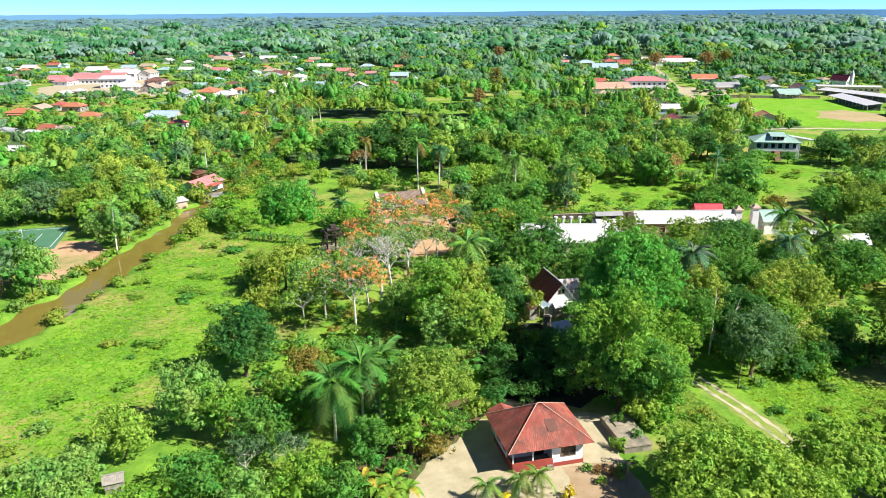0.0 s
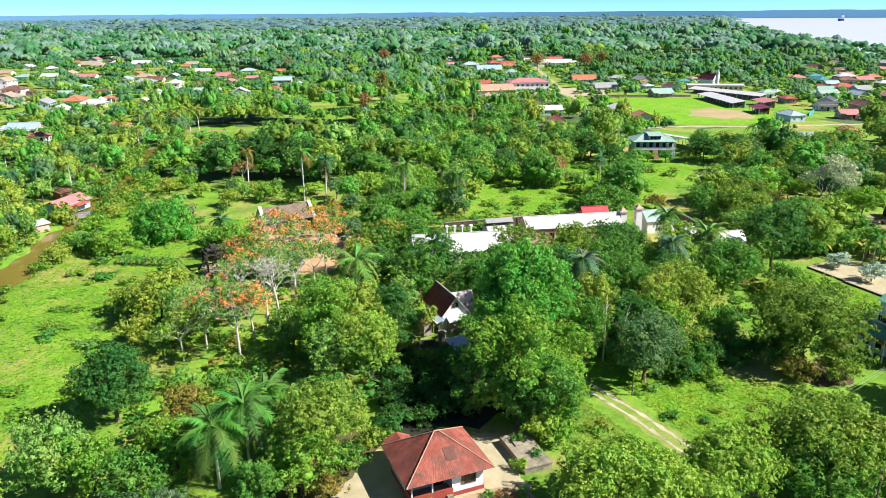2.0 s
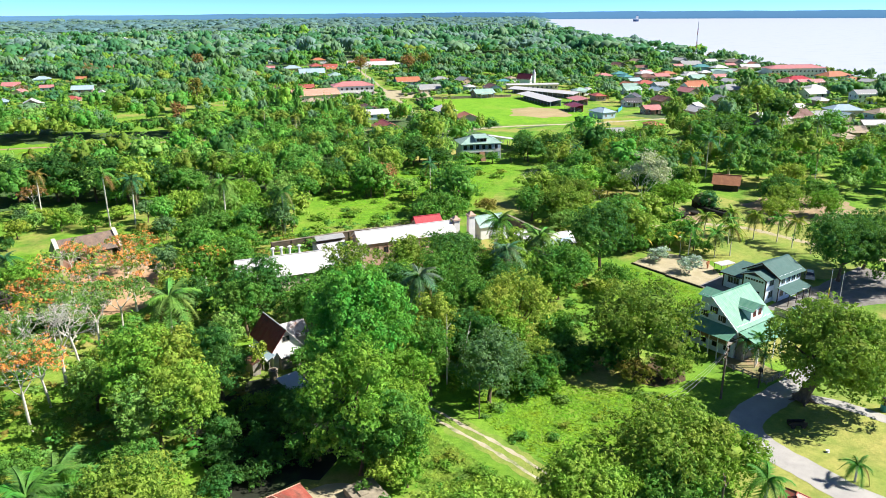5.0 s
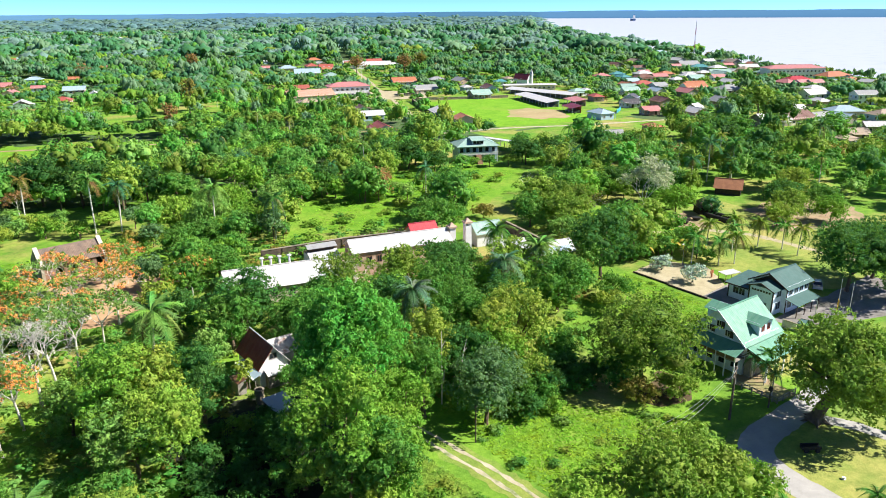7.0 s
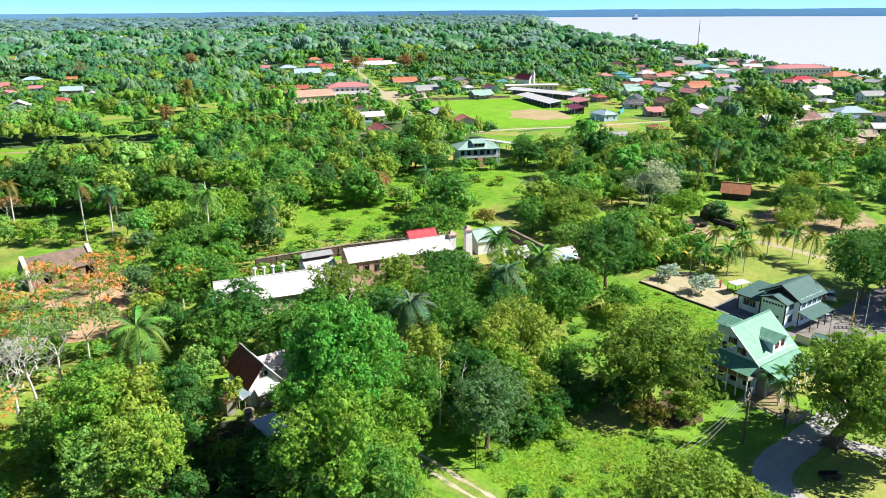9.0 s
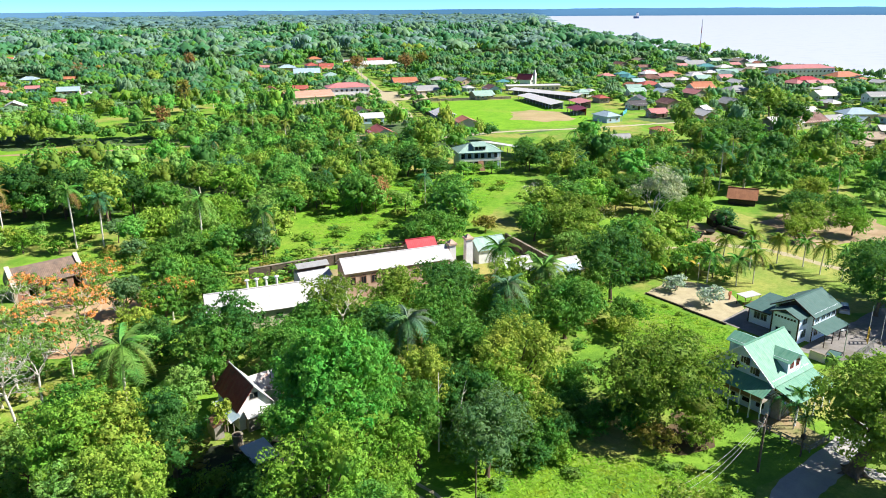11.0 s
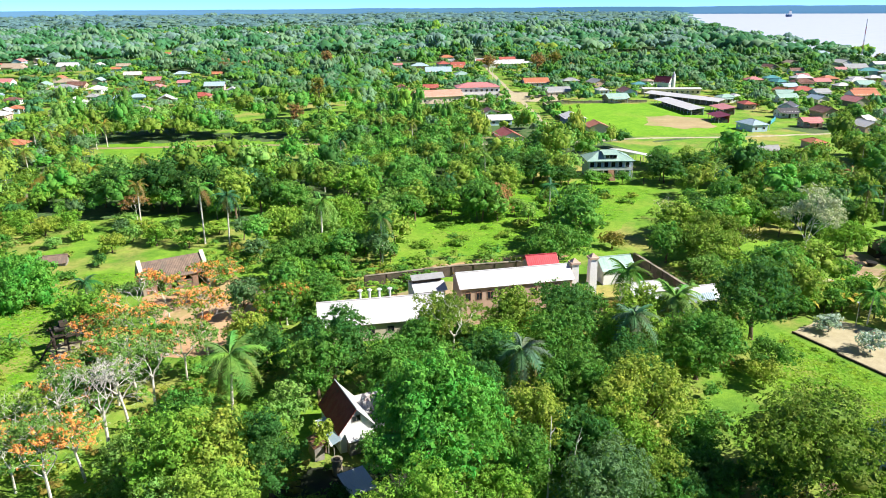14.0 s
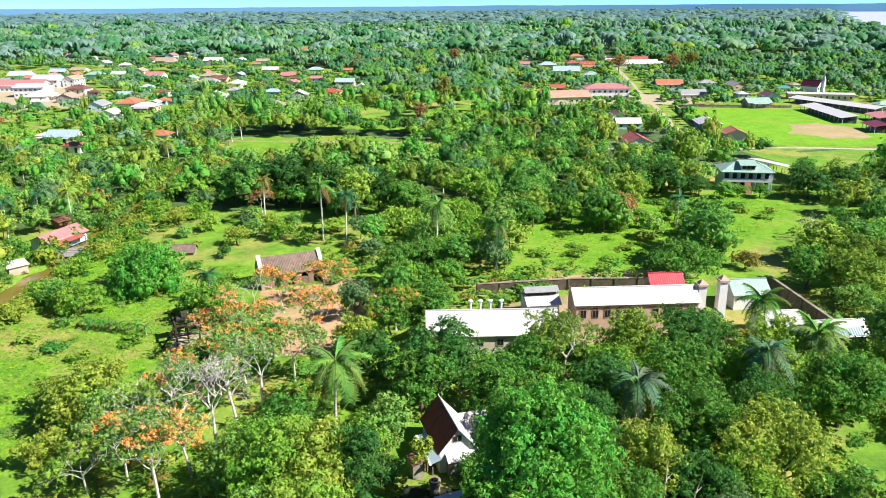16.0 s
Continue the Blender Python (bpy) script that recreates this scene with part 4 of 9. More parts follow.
street_lamp(134.2, 100.0, 4.6, 200, "grey steel lamp post behind the sand playground")
street_lamp(53.0, 85.4, 4.0, 20, "grey steel lamp post beside the farm track")
street_lamp(126.3, 68.2, 4.4, 160, "grey steel lamp post in a shaded yard")
street_lamp(-39.0, 176.0, 5.2, 180, "grey steel lamp post beside the sports court")

# steep-roofed cottage in the wood
t = thing("cottage", 46.1, 107.0, 0, 1, "old cottage with a steep half-rusted iron roof", "house")
t.scale = (0.84, 0.84, 0.84)
claim(46, 106, 6, 7)
wall_block(t, -2.6, 2.6, -4.4, 4.4, 3.8, WHITE_PAINT, 6.9, "y")
part("roof_slope", Geo().sheet((-3.0, 4.9, 3.4), (-3.0, -4.9, 3.4), (0, 4.9, 7.0), (0, -4.9, 7.0), 0.3), ROOFS["deep_red"], t, "dark red rusted iron slope")
part("roof_slope", Geo().sheet((3.0, -4.9, 3.4), (3.0, 4.9, 3.4), (0, -4.9, 7.0), (0, 4.9, 7.0), 0.3), ROOFS["white"], t, "bright bare iron slope")
part("ridge_cap", Geo().tube([(0, -4.95, 7.05), (0, 4.95, 7.05)], [0.12, 0.12], 6), ROOFS["white"], t)
pane(t, 0, -4.4, 5.2, 1.2, 0.9, "-y", GREY_WOOD)
part("cross_wing", Geo().hull([(2.6, -0.5, 0), (2.6, 4.0, 0), (2.6, 4.0, 3.4), (2.6, 1.75, 5.2), (2.6, -0.5, 3.4)], [(6.0, -0.5, 0), (6.0, 4.0, 0), (6.0, 4.0, 3.4), (6.0, 1.75, 5.2), (6.0, -0.5, 3.4)]), WHITE_PAINT, t)
part("cross_roof", Geo().sheet((1.5, -1.0, 3.2), (6.4, -1.0, 3.2), (1.5, 1.75, 5.3), (6.4, 1.75, 5.3), 0.3).sheet((6.4, 4.5, 3.2), (1.5, 4.5, 3.2), (6.4, 1.75, 5.3), (1.5, 1.75, 5.3), 0.3), ROOFS["white_rust"], t, "half-rusted bare iron roof")
part("lean_to_roof", Geo().sheet((-4.3, 1.4, 2.9), (-4.3, -6.0, 2.9), (-2.8, 1.4, 3.45), (-2.8, -6.0, 3.45), 0.3), ROOFS["blue"], t, "pale blue lean-to roof")
part("gutter", Geo().box(-4.55, -6.1, 2.8, -4.25, 1.5, 2.96), CLOTH_WHITE, t)
for v in (-6.3, -3.6, -1.0, 1.2):
    part("post", Geo().box(-4.2, v - 0.06, 0, -4.08, v + 0.06, 2.65), GREY_WOOD, t)
part("front_roof", Geo().sheet((-1.8, -6.0, 2.5), (2.4, -6.0, 2.5), (-1.8, -4.45, 3.1), (2.4, -4.45, 3.1), 0.3), ROOFS["white"], t, "rusted porch roof")
part("front_room", Geo().box(-1.6, -5.6, 0, 2.2, -4.4, 2.5), GREY_WOOD, t)
t = thing("shed", 41.2, 104.2, 0, 4, "small shed with a rust-brown iron roof", "shed")
wall_block(t, -0.6, 0.6, -1.2, 1.2, 2.0, GREY_WOOD)
part("roof", Geo().sheet((-0.8, 1.4, 2.0), (-0.8, -1.4, 2.0), (0.8, 1.4, 2.4), (0.8, -1.4, 2.4), 0.3), ROOFS["rust"], t)
t = thing("water_tank", 42.4, 99.6, 0, 0, "round pale water tank beside the cottage", "water tank")
part("body", Geo().tube([(0, 0, 0), (0, 0, 1.9)], [0.6, 0.6], 16), CONCRETE, t)
part("rim", Geo().tube([(0, 0, 1.9), (0, 0, 2.05)], [0.68, 0.68], 16), CONCRETE, t)
# dark disc drawn for the shaded inside of the opening
part("opening", Geo().tube([(0, 0, 2.05), (0, 0, 2.06)], [0.42, 0.42], 16), DARK_WOOD, t)
t = thing("shed", 43.1, 94.4, 0, 6, "low shed with a white iron roof in the wood", "shed")
claim(43.1, 94.4, 3, 2)
wall_block(t, -1.3, 1.3, -1.6, 1.6, 2.0, GREY_WOOD)
part("roof", Geo().sheet((-1.6, -2.0, 2.0), (1.6, -2.0, 2.0), (-1.6, 1.9, 2.5), (1.6, 1.9, 2.5), 0.3), ROOFS["white"], t)

# long white-roofed buildings
t = thing("warehouse", 61.5, 134.6, 0, -14.2, "long low plantation building with a white iron roof", "warehouse")
claim(61.5, 134.6, 10, 5)
wall_block(t, -10.2, 10.2, -3.6, 3.6, 3.5, BEIGE, 5.9)
gable_roof(t, -10.2, 10.2, -3.6, 3.6, 3.5, 6.0, ROOFS["white"], 0.5, "x", 0.36)
for u in (-3.4, -1.8, -0.2, 1.6):
    v = part("vent_pipe", Geo().tube([(u, 0.4, 5.6), (u, 0.4, 7.3)], [0.2, 0.2], 10), WHITE_PAINT, t)
    part("cowl", Geo().tube([(u, 0.4, 7.3), (u, 0.4, 7.45), (u, 0.4, 7.62)], [0.42, 0.42, 0.1], 10), WHITE_PAINT, v)
for k in range(6):
    pane(t, -8.5 + 3.2 * k, -3.6, 1.8, 1.0, 1.0, "-y", GREY_WOOD)
t = thing("warehouse", 87.2, 134.8, 0, -12.8, "long brick building with arched windows and a white iron roof", "warehouse")
claim(87.2, 134.8, 10, 6)
wall_block(t, -10.4, 10.4, -3.1, 3.1, 5.3, PINK_PLASTER, 6.9)
gable_roof(t, -10.4, 10.4, -3.1, 3.1, 5.3, 7.0, ROOFS["white"], 0.4, "x", 0.36)
for k in range(10):
    u = -9.2 + 2.05 * k
    if k == 5:
        pane(t, u, -3.1, 1.4, 1.4, 2.6, "-y", BROWN_WOOD, "door")
    else:
        pane(t, u, -3.1, 3.4, 0.9, 1.3, "-y", BRICK)
        part("arch", Geo().tube([(u - 0.55, -3.12, 4.05), (u - 0.3, -3.12, 4.35), (u, -3.12, 4.45), (u + 0.3, -3.12, 4.35), (u + 0.55, -3.12, 4.05)], [0.09] * 5, 5), BRICK, t)
for x, y in ((98.6, 131.8), (103.4, 132.6)):
    t = thing("chimney", x, y, 0, -13, "square whitewashed brick chimney with a pink cap", "chimney")
    part("shaft", Geo().box(-0.75, -0.75, 0, 0.75, 0.75, 7.0, 0.08), WHITE_PAINT, t)
    part("cap", Geo().box(-0.9, -0.9, 7.0, 0.9, 0.9, 7.35).hull([(-0.7, -0.7, 7.35), (0.7, -0.7, 7.35), (0.7, 0.7, 7.35), (-0.7, 0.7, 7.35)], [(-0.15, -0.15, 8.0), (0.15, -0.15, 8.0), (0.15, 0.15, 8.0), (-0.15, 0.15, 8.0)]), PINK_PLASTER, t)
t = thing("outbuilding", 96.6, 140.0, 0, -13, "small building with a bright red roof behind a long one", "outbuilding")
wall_block(t, -2.8, 2.8, -2, 2, 5.0, PINK_PLASTER, 6.0)
gable_roof(t, -2.8, 2.8, -2, 2, 5.0, 6.6, ROOFS["crimson"], 0.4, "x", 0.4)
t = thing("outbuilding", 73.2, 142.0, 0, -9, "white building with a raised roof lantern", "outbuilding")
claim(73.2, 142, 4, 4)
wall_block(t, -2.7, 2.7, -3.0, 3.0, 3.6, WHITE_PAINT)
part("roof", Geo().sheet((-3.1, -3.4, 3.6), (3.1, -3.4, 3.6), (-3.1, -0.8, 4.6), (3.1, -0.8, 4.6), 0.4).sheet((3.1, 3.4, 3.6), (-3.1, 3.4, 3.6), (3.1, 0.8, 4.6), (-3.1, 0.8, 4.6), 0.4), ROOFS["white"], t)
part("lantern", Geo().box(-2.6, -0.9, 4.4, 2.6, 0.9, 5.3), DARK_WOOD, t)
part("lantern_roof", Geo().sheet((-3.1, -1.5, 5.3), (3.1, -1.5, 5.3), (-3.1, 0, 5.9), (3.1, 0, 5.9), 0.4).sheet((3.1, 1.5, 5.3), (-3.1, 1.5, 5.3), (3.1, 0, 5.9), (-3.1, 0, 5.9), 0.4), ROOFS["grey"], t)
t = thing("shed", 111.6, 136.6, 0, -12, "shed with a pale grey-green iron roof", "shed")
claim(111.6, 136.6, 5, 4)
wall_block(t, -3.2, 3.2, -2.6, 2.6, 3.2, WHITE_PAINT, 4.9)
gable_roof(t, -3.2, 3.2, -2.6, 2.6, 3.2, 5.0, ROOFS["mint"], 0.4, "x", 0.4)
t = thing("shed", 107.8, 123.4, 0, -12, "white-walled shed with a bright white iron roof", "shed")
claim(107.8, 123.4, 5, 4)
wall_block(t, -2.8, 2.8, -3.4, 3.4, 3.0, WHITE_PAINT, 4.6, "x")
gable_roof(t, -2.8, 2.8, -3.4, 3.4, 3.0, 4.7, ROOFS["white"], 0.4, "x", 0.4)
t = thing("shed", 114.4, 118.0, 0, -11, "long blue-walled shed with a patchy white iron roof", "shed")
claim(114.4, 118, 5, 4)
wall_block(t, -4.0, 4.0, -2.0, 2.0, 2.9, BLUE_PAINT, 4.4)
gable_roof(t, -4.0, 4.0, -2.0, 2.0, 2.9, 4.5, ROOFS["white"], 0.5, "x", 0.4)
for u in (-2.8, -0.9, 1.0, 2.9):
    pane(t, u, -2.0, 1.5, 1.1, 1.5, "-y", BLUE_PAINT)
part("tarpaulin", Geo().sheet((-3.8, -2.45, 2.72), (3.6, -2.45, 2.72), (-3.8, -1.2, 3.6), (3.6, -1.2, 3.6), 0.4, 0.04, 0.03), ROOFS["blue"], t)


def brick_wall(x0, y0, x1, y1, h, label, mat=OLD_BRICK):
    n = math.hypot(x1 - x0, y1 - y0)
    t = thing("garden_wall", x0, y0, 0, math.degrees(math.atan2(y1 - y0, x1 - x0)), label, "wall")
    part("wall", Geo().box(0, -0.2, 0, n, 0.2, h), mat, t)
    part("coping", Geo().box(0, -0.28, h, n, 0.28, h + 0.12, 0.02), CONCRETE, t)
    k = 0.0
    while k < n:
        part("pier", Geo().box(k - 0.28, -0.34, 0, k + 0.28, 0.34, h + 0.05), mat, t)
        k += 4.5


brick_wall(66, 155.0, 84, 152.6, 2.2, "old overgrown brick wall along a green field")
brick_wall(84, 152.6, 104.5, 147.0, 2.2, "old overgrown brick wall along a green field")
brick_wall(117.2, 121.5, 121.0, 141.5, 2.6, "dark old brick wall beside the sheds")
brick_wall(209.3, 285.0, 246.8, 369.0, 1.9, "long dark wall along the football field")
brick_wall(252.0, 374.0, 305.0, 352.0, 1.3, "low pale wall at the end of the football field", CONCRETE)
t = thing("fence", 300.0, 262.5, 0, 32, "bright turquoise boarded fence beside a house", "fence")
for k in range(5):
    part("panel", Geo().box(2.6 * k, -0.05, 0.1, 2.6 * k + 2.5, 0.05, 2.1), TURQUOISE, t)
for k in range(6):
    part("post", Geo().box(2.6 * k - 0.1, -0.1, 0, 2.6 * k, 0.1, 2.2), GREY_WOOD, t)
t = thing("brick_oven", 85.6, 124.6, 0, -10, "low block of orange-red brick among trees", "brick block")
part("body", Geo().box(-1.5, -0.9, 0, 1.5, 0.9, 1.3), BRICK, t)
part("top", Geo().box(-1.6, -1.0, 1.3, 1.6, 1.0, 1.45), ROOFS["orange"], t)

# roofed ruin
t = thing("ruin", 32.1, 173.4, 0, 7, "old roofed brick ruin with open arches and pale gables", "ruin")
claim(32.1, 173.4, 8, 5)
g = Geo().box(-5.9, 2.8, 0, 5.9, 3.3, 3.0)
part("back_wall", g, BRICK, t)
for s in (-1, 1):
    x0, x1 = (-6.3, -5.7) if s < 0 else (5.7, 6.3)
    ring = lambda x: [(x, -3.5, 0), (x, 3.5, 0), (x, 3.5, 2.9), (x, 0, 5.9), (x, -3.5, 2.9)]
    part("gable_wall", Geo().hull(ring(x0), ring(x1)), CONCRETE, t)
for u in (-4.2, -1.6, 1.0, 3.6):
    part("pier", Geo().box(u - 0.55, -3.3, 0, u + 0.55, -2.8, 2.9), BRICK, t)
part("front_wall", Geo().box(-5.7, -3.2, 0, -4.7, -2.9, 2.9).box(1.5, -3.2, 0, 3.1, -2.9, 1.6), BRICK, t)
part("roof_slope", Geo().sheet((-5.7, -3.7, 2.8), (5.7, -3.7, 2.8), (-5.7, 0, 5.7), (5.7, 0, 5.7), 0.3, 0.02, 0.12), TERRACOTTA, t)
part("roof_slope", Geo().sheet((5.7, 3.7, 2.8), (-5.7, 3.7, 2.8), (5.7, 0, 5.7), (-5.7, 0, 5.7), 0.3, 0.02, 0.12), TERRACOTTA, t)

for x0 in (-6.4, 5.6):
    part("coping", Geo().hull([(x0, -3.7, 2.85), (x0, -3.7, 3.1), (x0, 0, 6.2), (x0, 0, 5.9)], [(x0 + 0.8, -3.7, 2.85), (x0 + 0.8, -3.7, 3.1), (x0 + 0.8, 0, 6.2), (x0 + 0.8, 0, 5.9)]), BEIGE, t, "pale plastered gable coping")
for u in (-2.9, -0.3, 2.3):
    part("arch", Geo().tube([(u - 0.75, -3.05, 2.0), (u - 0.55, -3.05, 2.5), (u, -3.05, 2.72), (u + 0.55, -3.05, 2.5), (u + 0.75, -3.05, 2.0)], [0.22] * 5, 6), BEIGE, t, "pale arch over an opening")

# dark timber frame of an old mill
t = thing("timber_frame", 13.4, 150.4, 0, 10, "black timber frame of an old mill on bare ground", "timber frame")
for u in (-1.8, 0.0, 1.8):
    for v in (-1.6, 1.6):
        part("post", Geo().box(u - 0.14, v - 0.14, 0, u + 0.14, v + 0.14, 3.2), DARK_WOOD, t)
for v in (-1.6, 1.6):
    part("beam", Geo().box(-2.3, v - 0.15, 3.2, 2.3, v + 0.15, 3.5), DARK_WOOD, t)
    part("beam", Geo().box(-2.1, v - 0.1, 1.5, 2.1, v + 0.1, 1.72), DARK_WOOD, t)
for u in (-1.8, 0.0, 1.8):
    part("beam", Geo().box(u - 0.12, -1.9, 3.5, u + 0.12, 1.9, 3.75), DARK_WOOD, t)
part("drum", Geo().tube([(-1.4, 0, 3.9), (1.4, 0, 3.9)], [0.55, 0.55], 14), IRON, t)
part("hopper", Geo().box(-0.6, -0.6, 4.3, 0.6, 0.6, 5.0), DARK_WOOD, t)
part("brace", Geo().hull([(-4.4, -1.8, 0), (-4.1, -1.8, 0), (-4.1, -1.5, 0), (-4.4, -1.5, 0)], [(-2.1, -1.8, 3.2), (-1.8, -1.8, 3.2), (-1.8, -1.5, 3.2), (-2.1, -1.5, 3.2)]), DARK_WOOD, t)
patch("dirt_mill", [(10.4, 147), (17, 147.6), (17.6, 153), (11, 153.6)], SAND, 0.022, "bare pale ground under the timber frame", "bare earth", 0.5)

# hut and footbridge at the canal
t = thing("house", -17.8, 212.4, 0, 56, "low pale blue hut with a faded red roof by the canal", "house")
claim(-17.8, 212.4, 7, 3)
wall_block(t, -5.2, 5.2, -3, 3, 2.5, PALE_BLUE, 3.7)
gable_roof(t, -5.2, 5.2, -3, 3, 2.5, 3.8, ROOFS["pink"], 0.6, "x", 0.4)
part("porch", Geo().sheet((-5.2, -5.0, 2.0), (3.0, -5.0, 2.0), (-5.2, -3.1, 2.4), (3.0, -3.1, 2.4), 0.4), ROOFS["red"], t)
for u in (-5.0, -2.3, 0.3, 2.9):
    part("post", Geo().box(u - 0.06, -4.9, 0, u + 0.06, -4.78, 2.0), GREY_WOOD, t)
for u in (-3.2, 0, 3.2):
    pane(t, u, -3, 1.4, 1.0, 1.0, "-y")
t = thing("footbridge", -12.4, 202.6, 0.12, -16, "narrow plank footbridge over the canal", "bridge")
for k in range(28):
    part("plank", Geo().box(-5.6 + 0.4 * k, -0.8, 0, -5.24 + 0.4 * k, 0.8, 0.06), GREY_WOOD, t)
for v in (-0.75, 0.75):
    part("rail", Geo().box(-5.6, v - 0.04, 0.9, 5.6, v + 0.04, 0.98), GREY_WOOD, t)
    part("girder", Geo().box(-5.6, v - 0.08, -0.2, 5.6, v + 0.08, 0), DARK_WOOD, t)
    for k in range(5):
        part("post", Geo().box(-5.5 + 2.7 * k, v - 0.04, 0, -5.42 + 2.7 * k, v + 0.04, 0.9), GREY_WOOD, t)
t = thing("hut", -19.8, 228.2, 0, 40, "little brown-roofed shack behind the canal hut", "hut")
wall_block(t, -2.0, 2.0, -1.5, 1.5, 2.0, BROWN_WOOD)
part("roof", Geo().sheet((-2.4, -1.9, 2.0), (2.4, -1.9, 2.0), (-2.4, 1.9, 2.6), (2.4, 1.9, 2.6), 0.4), ROOFS["rust"], t)
t = thing("hut", -22.6, 194.4, 0, 30, "little shack with a white iron roof beside the canal", "hut")
wall_block(t, -1.8, 1.8, -1.5, 1.5, 1.9, PINK_PLASTER)
part("roof", Geo().sheet((-2.2, -1.9, 1.9), (2.2, -1.9, 1.9), (-2.2, 1.9, 2.4), (2.2, 1.9, 2.4), 0.4), ROOFS["white"], t)
t = thing("fallen_roof", 10.2, 197.6, 0, -8, "old grey roof of a collapsed shed in the grass", "shed")
wall_block(t, -2.8, 2.8, -1.6, 1.6, 0.9, GREY_WOOD)
gable_roof(t, -2.8, 2.8, -1.8, 1.8, 0.9, 2.1, TERRACOTTA, 0.3, "x", 0.4)

# mansion beyond the field
t = thing("mansion", 169.4, 213.2, 0, -24, "two-storey pale blue wooden mansion with a grey-green roof", "house")
claim(169.4, 213.2, 9, 4)
wall_block(t, -7, 7, -3.6, 4.6, 5.6, PALE_BLUE)
hip_roof(t, -7.2, 7.2, -5.2, 4.8, 5.7, 8.2, ROOFS["mint"], 0.5, 0.5)
part("veranda_floor", Geo().box(-7, -5.2, 2.7, 7, -3.6, 2.9), WHITE_PAINT, t)
part("veranda_rail", Geo().box(-7, -5.2, 2.9, 7, -5.12, 3.7), WHITE_PAINT, t)
for k in range(7):
    part("column", Geo().box(-7 + 2.3 * k, -5.2, 0, -6.8 + 2.3 * k, -5.0, 5.6), WHITE_PAINT, t)
for z in (1.4, 4.2):
    for k in range(6):
        pane(t, -5.6 + 2.25 * k, -3.6, z, 1.0, 1.4, "-y", DARK_WOOD)
dm = part("dormer", Geo().box(-2.0, -4.6, 6.2, 2.0, -1.0, 7.7), WHITE_PAINT, t)
part("dormer_roof", Geo().sheet((-2.5, -5.1, 7.6), (2.5, -5.1, 7.6), (-2.5, -0.8, 8.5), (2.5, -0.8, 8.5), 0.5), ROOFS["mint"], dm)
for u in (-1.2, 0, 1.2):
    pane(t, u, -4.6, 6.9, 0.9, 0.8, "-y", DARK_WOOD)
part("stair", Geo().hull([(-0.9, -8.4, 0), (0.9, -8.4, 0), (0.9, -5.2, 0), (-0.9, -5.2, 0)], [(-0.9, -5.5, 2.8), (0.9, -5.5, 2.8), (0.9, -5.2, 2.8), (-0.9, -5.2, 2.8)]), BROWN_WOOD, t)
t = thing("carport", 192.6, 223.6, 0, 100, "long open carport with a white iron roof", "carport")
claim(194, 228, 12, 3)
part("roof", Geo().sheet((-12, -3.4, 2.7), (12, -3.4, 2.7), (-12, 3.4, 3.6), (12, 3.4, 3.6), 0.6), ROOFS["white"], t)
for k in range(8):
    for v in (-2.8, 2.8):
        part("post", Geo().box(-11.8 + 3.3 * k, v - 0.08, 0, -11.64 + 3.3 * k, v + 0.08, 2.7), GREY_WOOD, t)


def hall(x, y, w, d, h, yaw, colour, kind, label, wall, rise=0.22, rows=(1.5,)):
    claim(x, y, max(w, d) / 2, h + 1)
    t = thing("hall", x, y, 0, yaw, label, "building")
    ridge = h + d * rise
    if kind == "hip":
        wall_block(t, -w / 2, w / 2, -d / 2, d / 2, h, wall)
        hip_roof(t, -w / 2, w / 2, -d / 2, d / 2, h, ridge, ROOFS[colour], 0.8, 0.9)
    else:
        wall_block(t, -w / 2, w / 2, -d / 2, d / 2, h, wall, ridge - 0.06)
        gable_roof(t, -w / 2, w / 2, -d / 2, d / 2, h, ridge, ROOFS[colour], 0.8, "x", 0.9)
    n = int(w / 3)
    for z in rows:
        for k in range(n):
            pane(t, -w / 2 + w * (k + 0.5) / n, -d / 2, z, 1.3, 1.2, "-y")
    return t


hall(233.6, 421, 25, 13, 6.4, -18, "pink", "hip", "large white two-storey building with a pink roof", WHITE_PAINT, 0.18, (1.6, 4.6))
hall(203.0, 413, 27, 13, 3.8, -8, "peach", "gable", "long hall with a faded peach iron roof", BEIGE)
hall(-113.0, 585, 36, 15, 4.0, -14, "pink", "gable", "long hall with a faded pink-red iron roof", WHITE_PAINT)
hall(-96.0, 548, 18, 14, 6.2, -14, "white", "gable", "white two-storey town building with wide verandas", WHITE_PAINT, 0.12, (1.5, 4.4))
hall(562.0, 318, 44, 15, 7.0, -30, "pink", "hip", "long two-storey building with a pink roof by the river", WHITE_PAINT, 0.15, (1.6, 4.8))
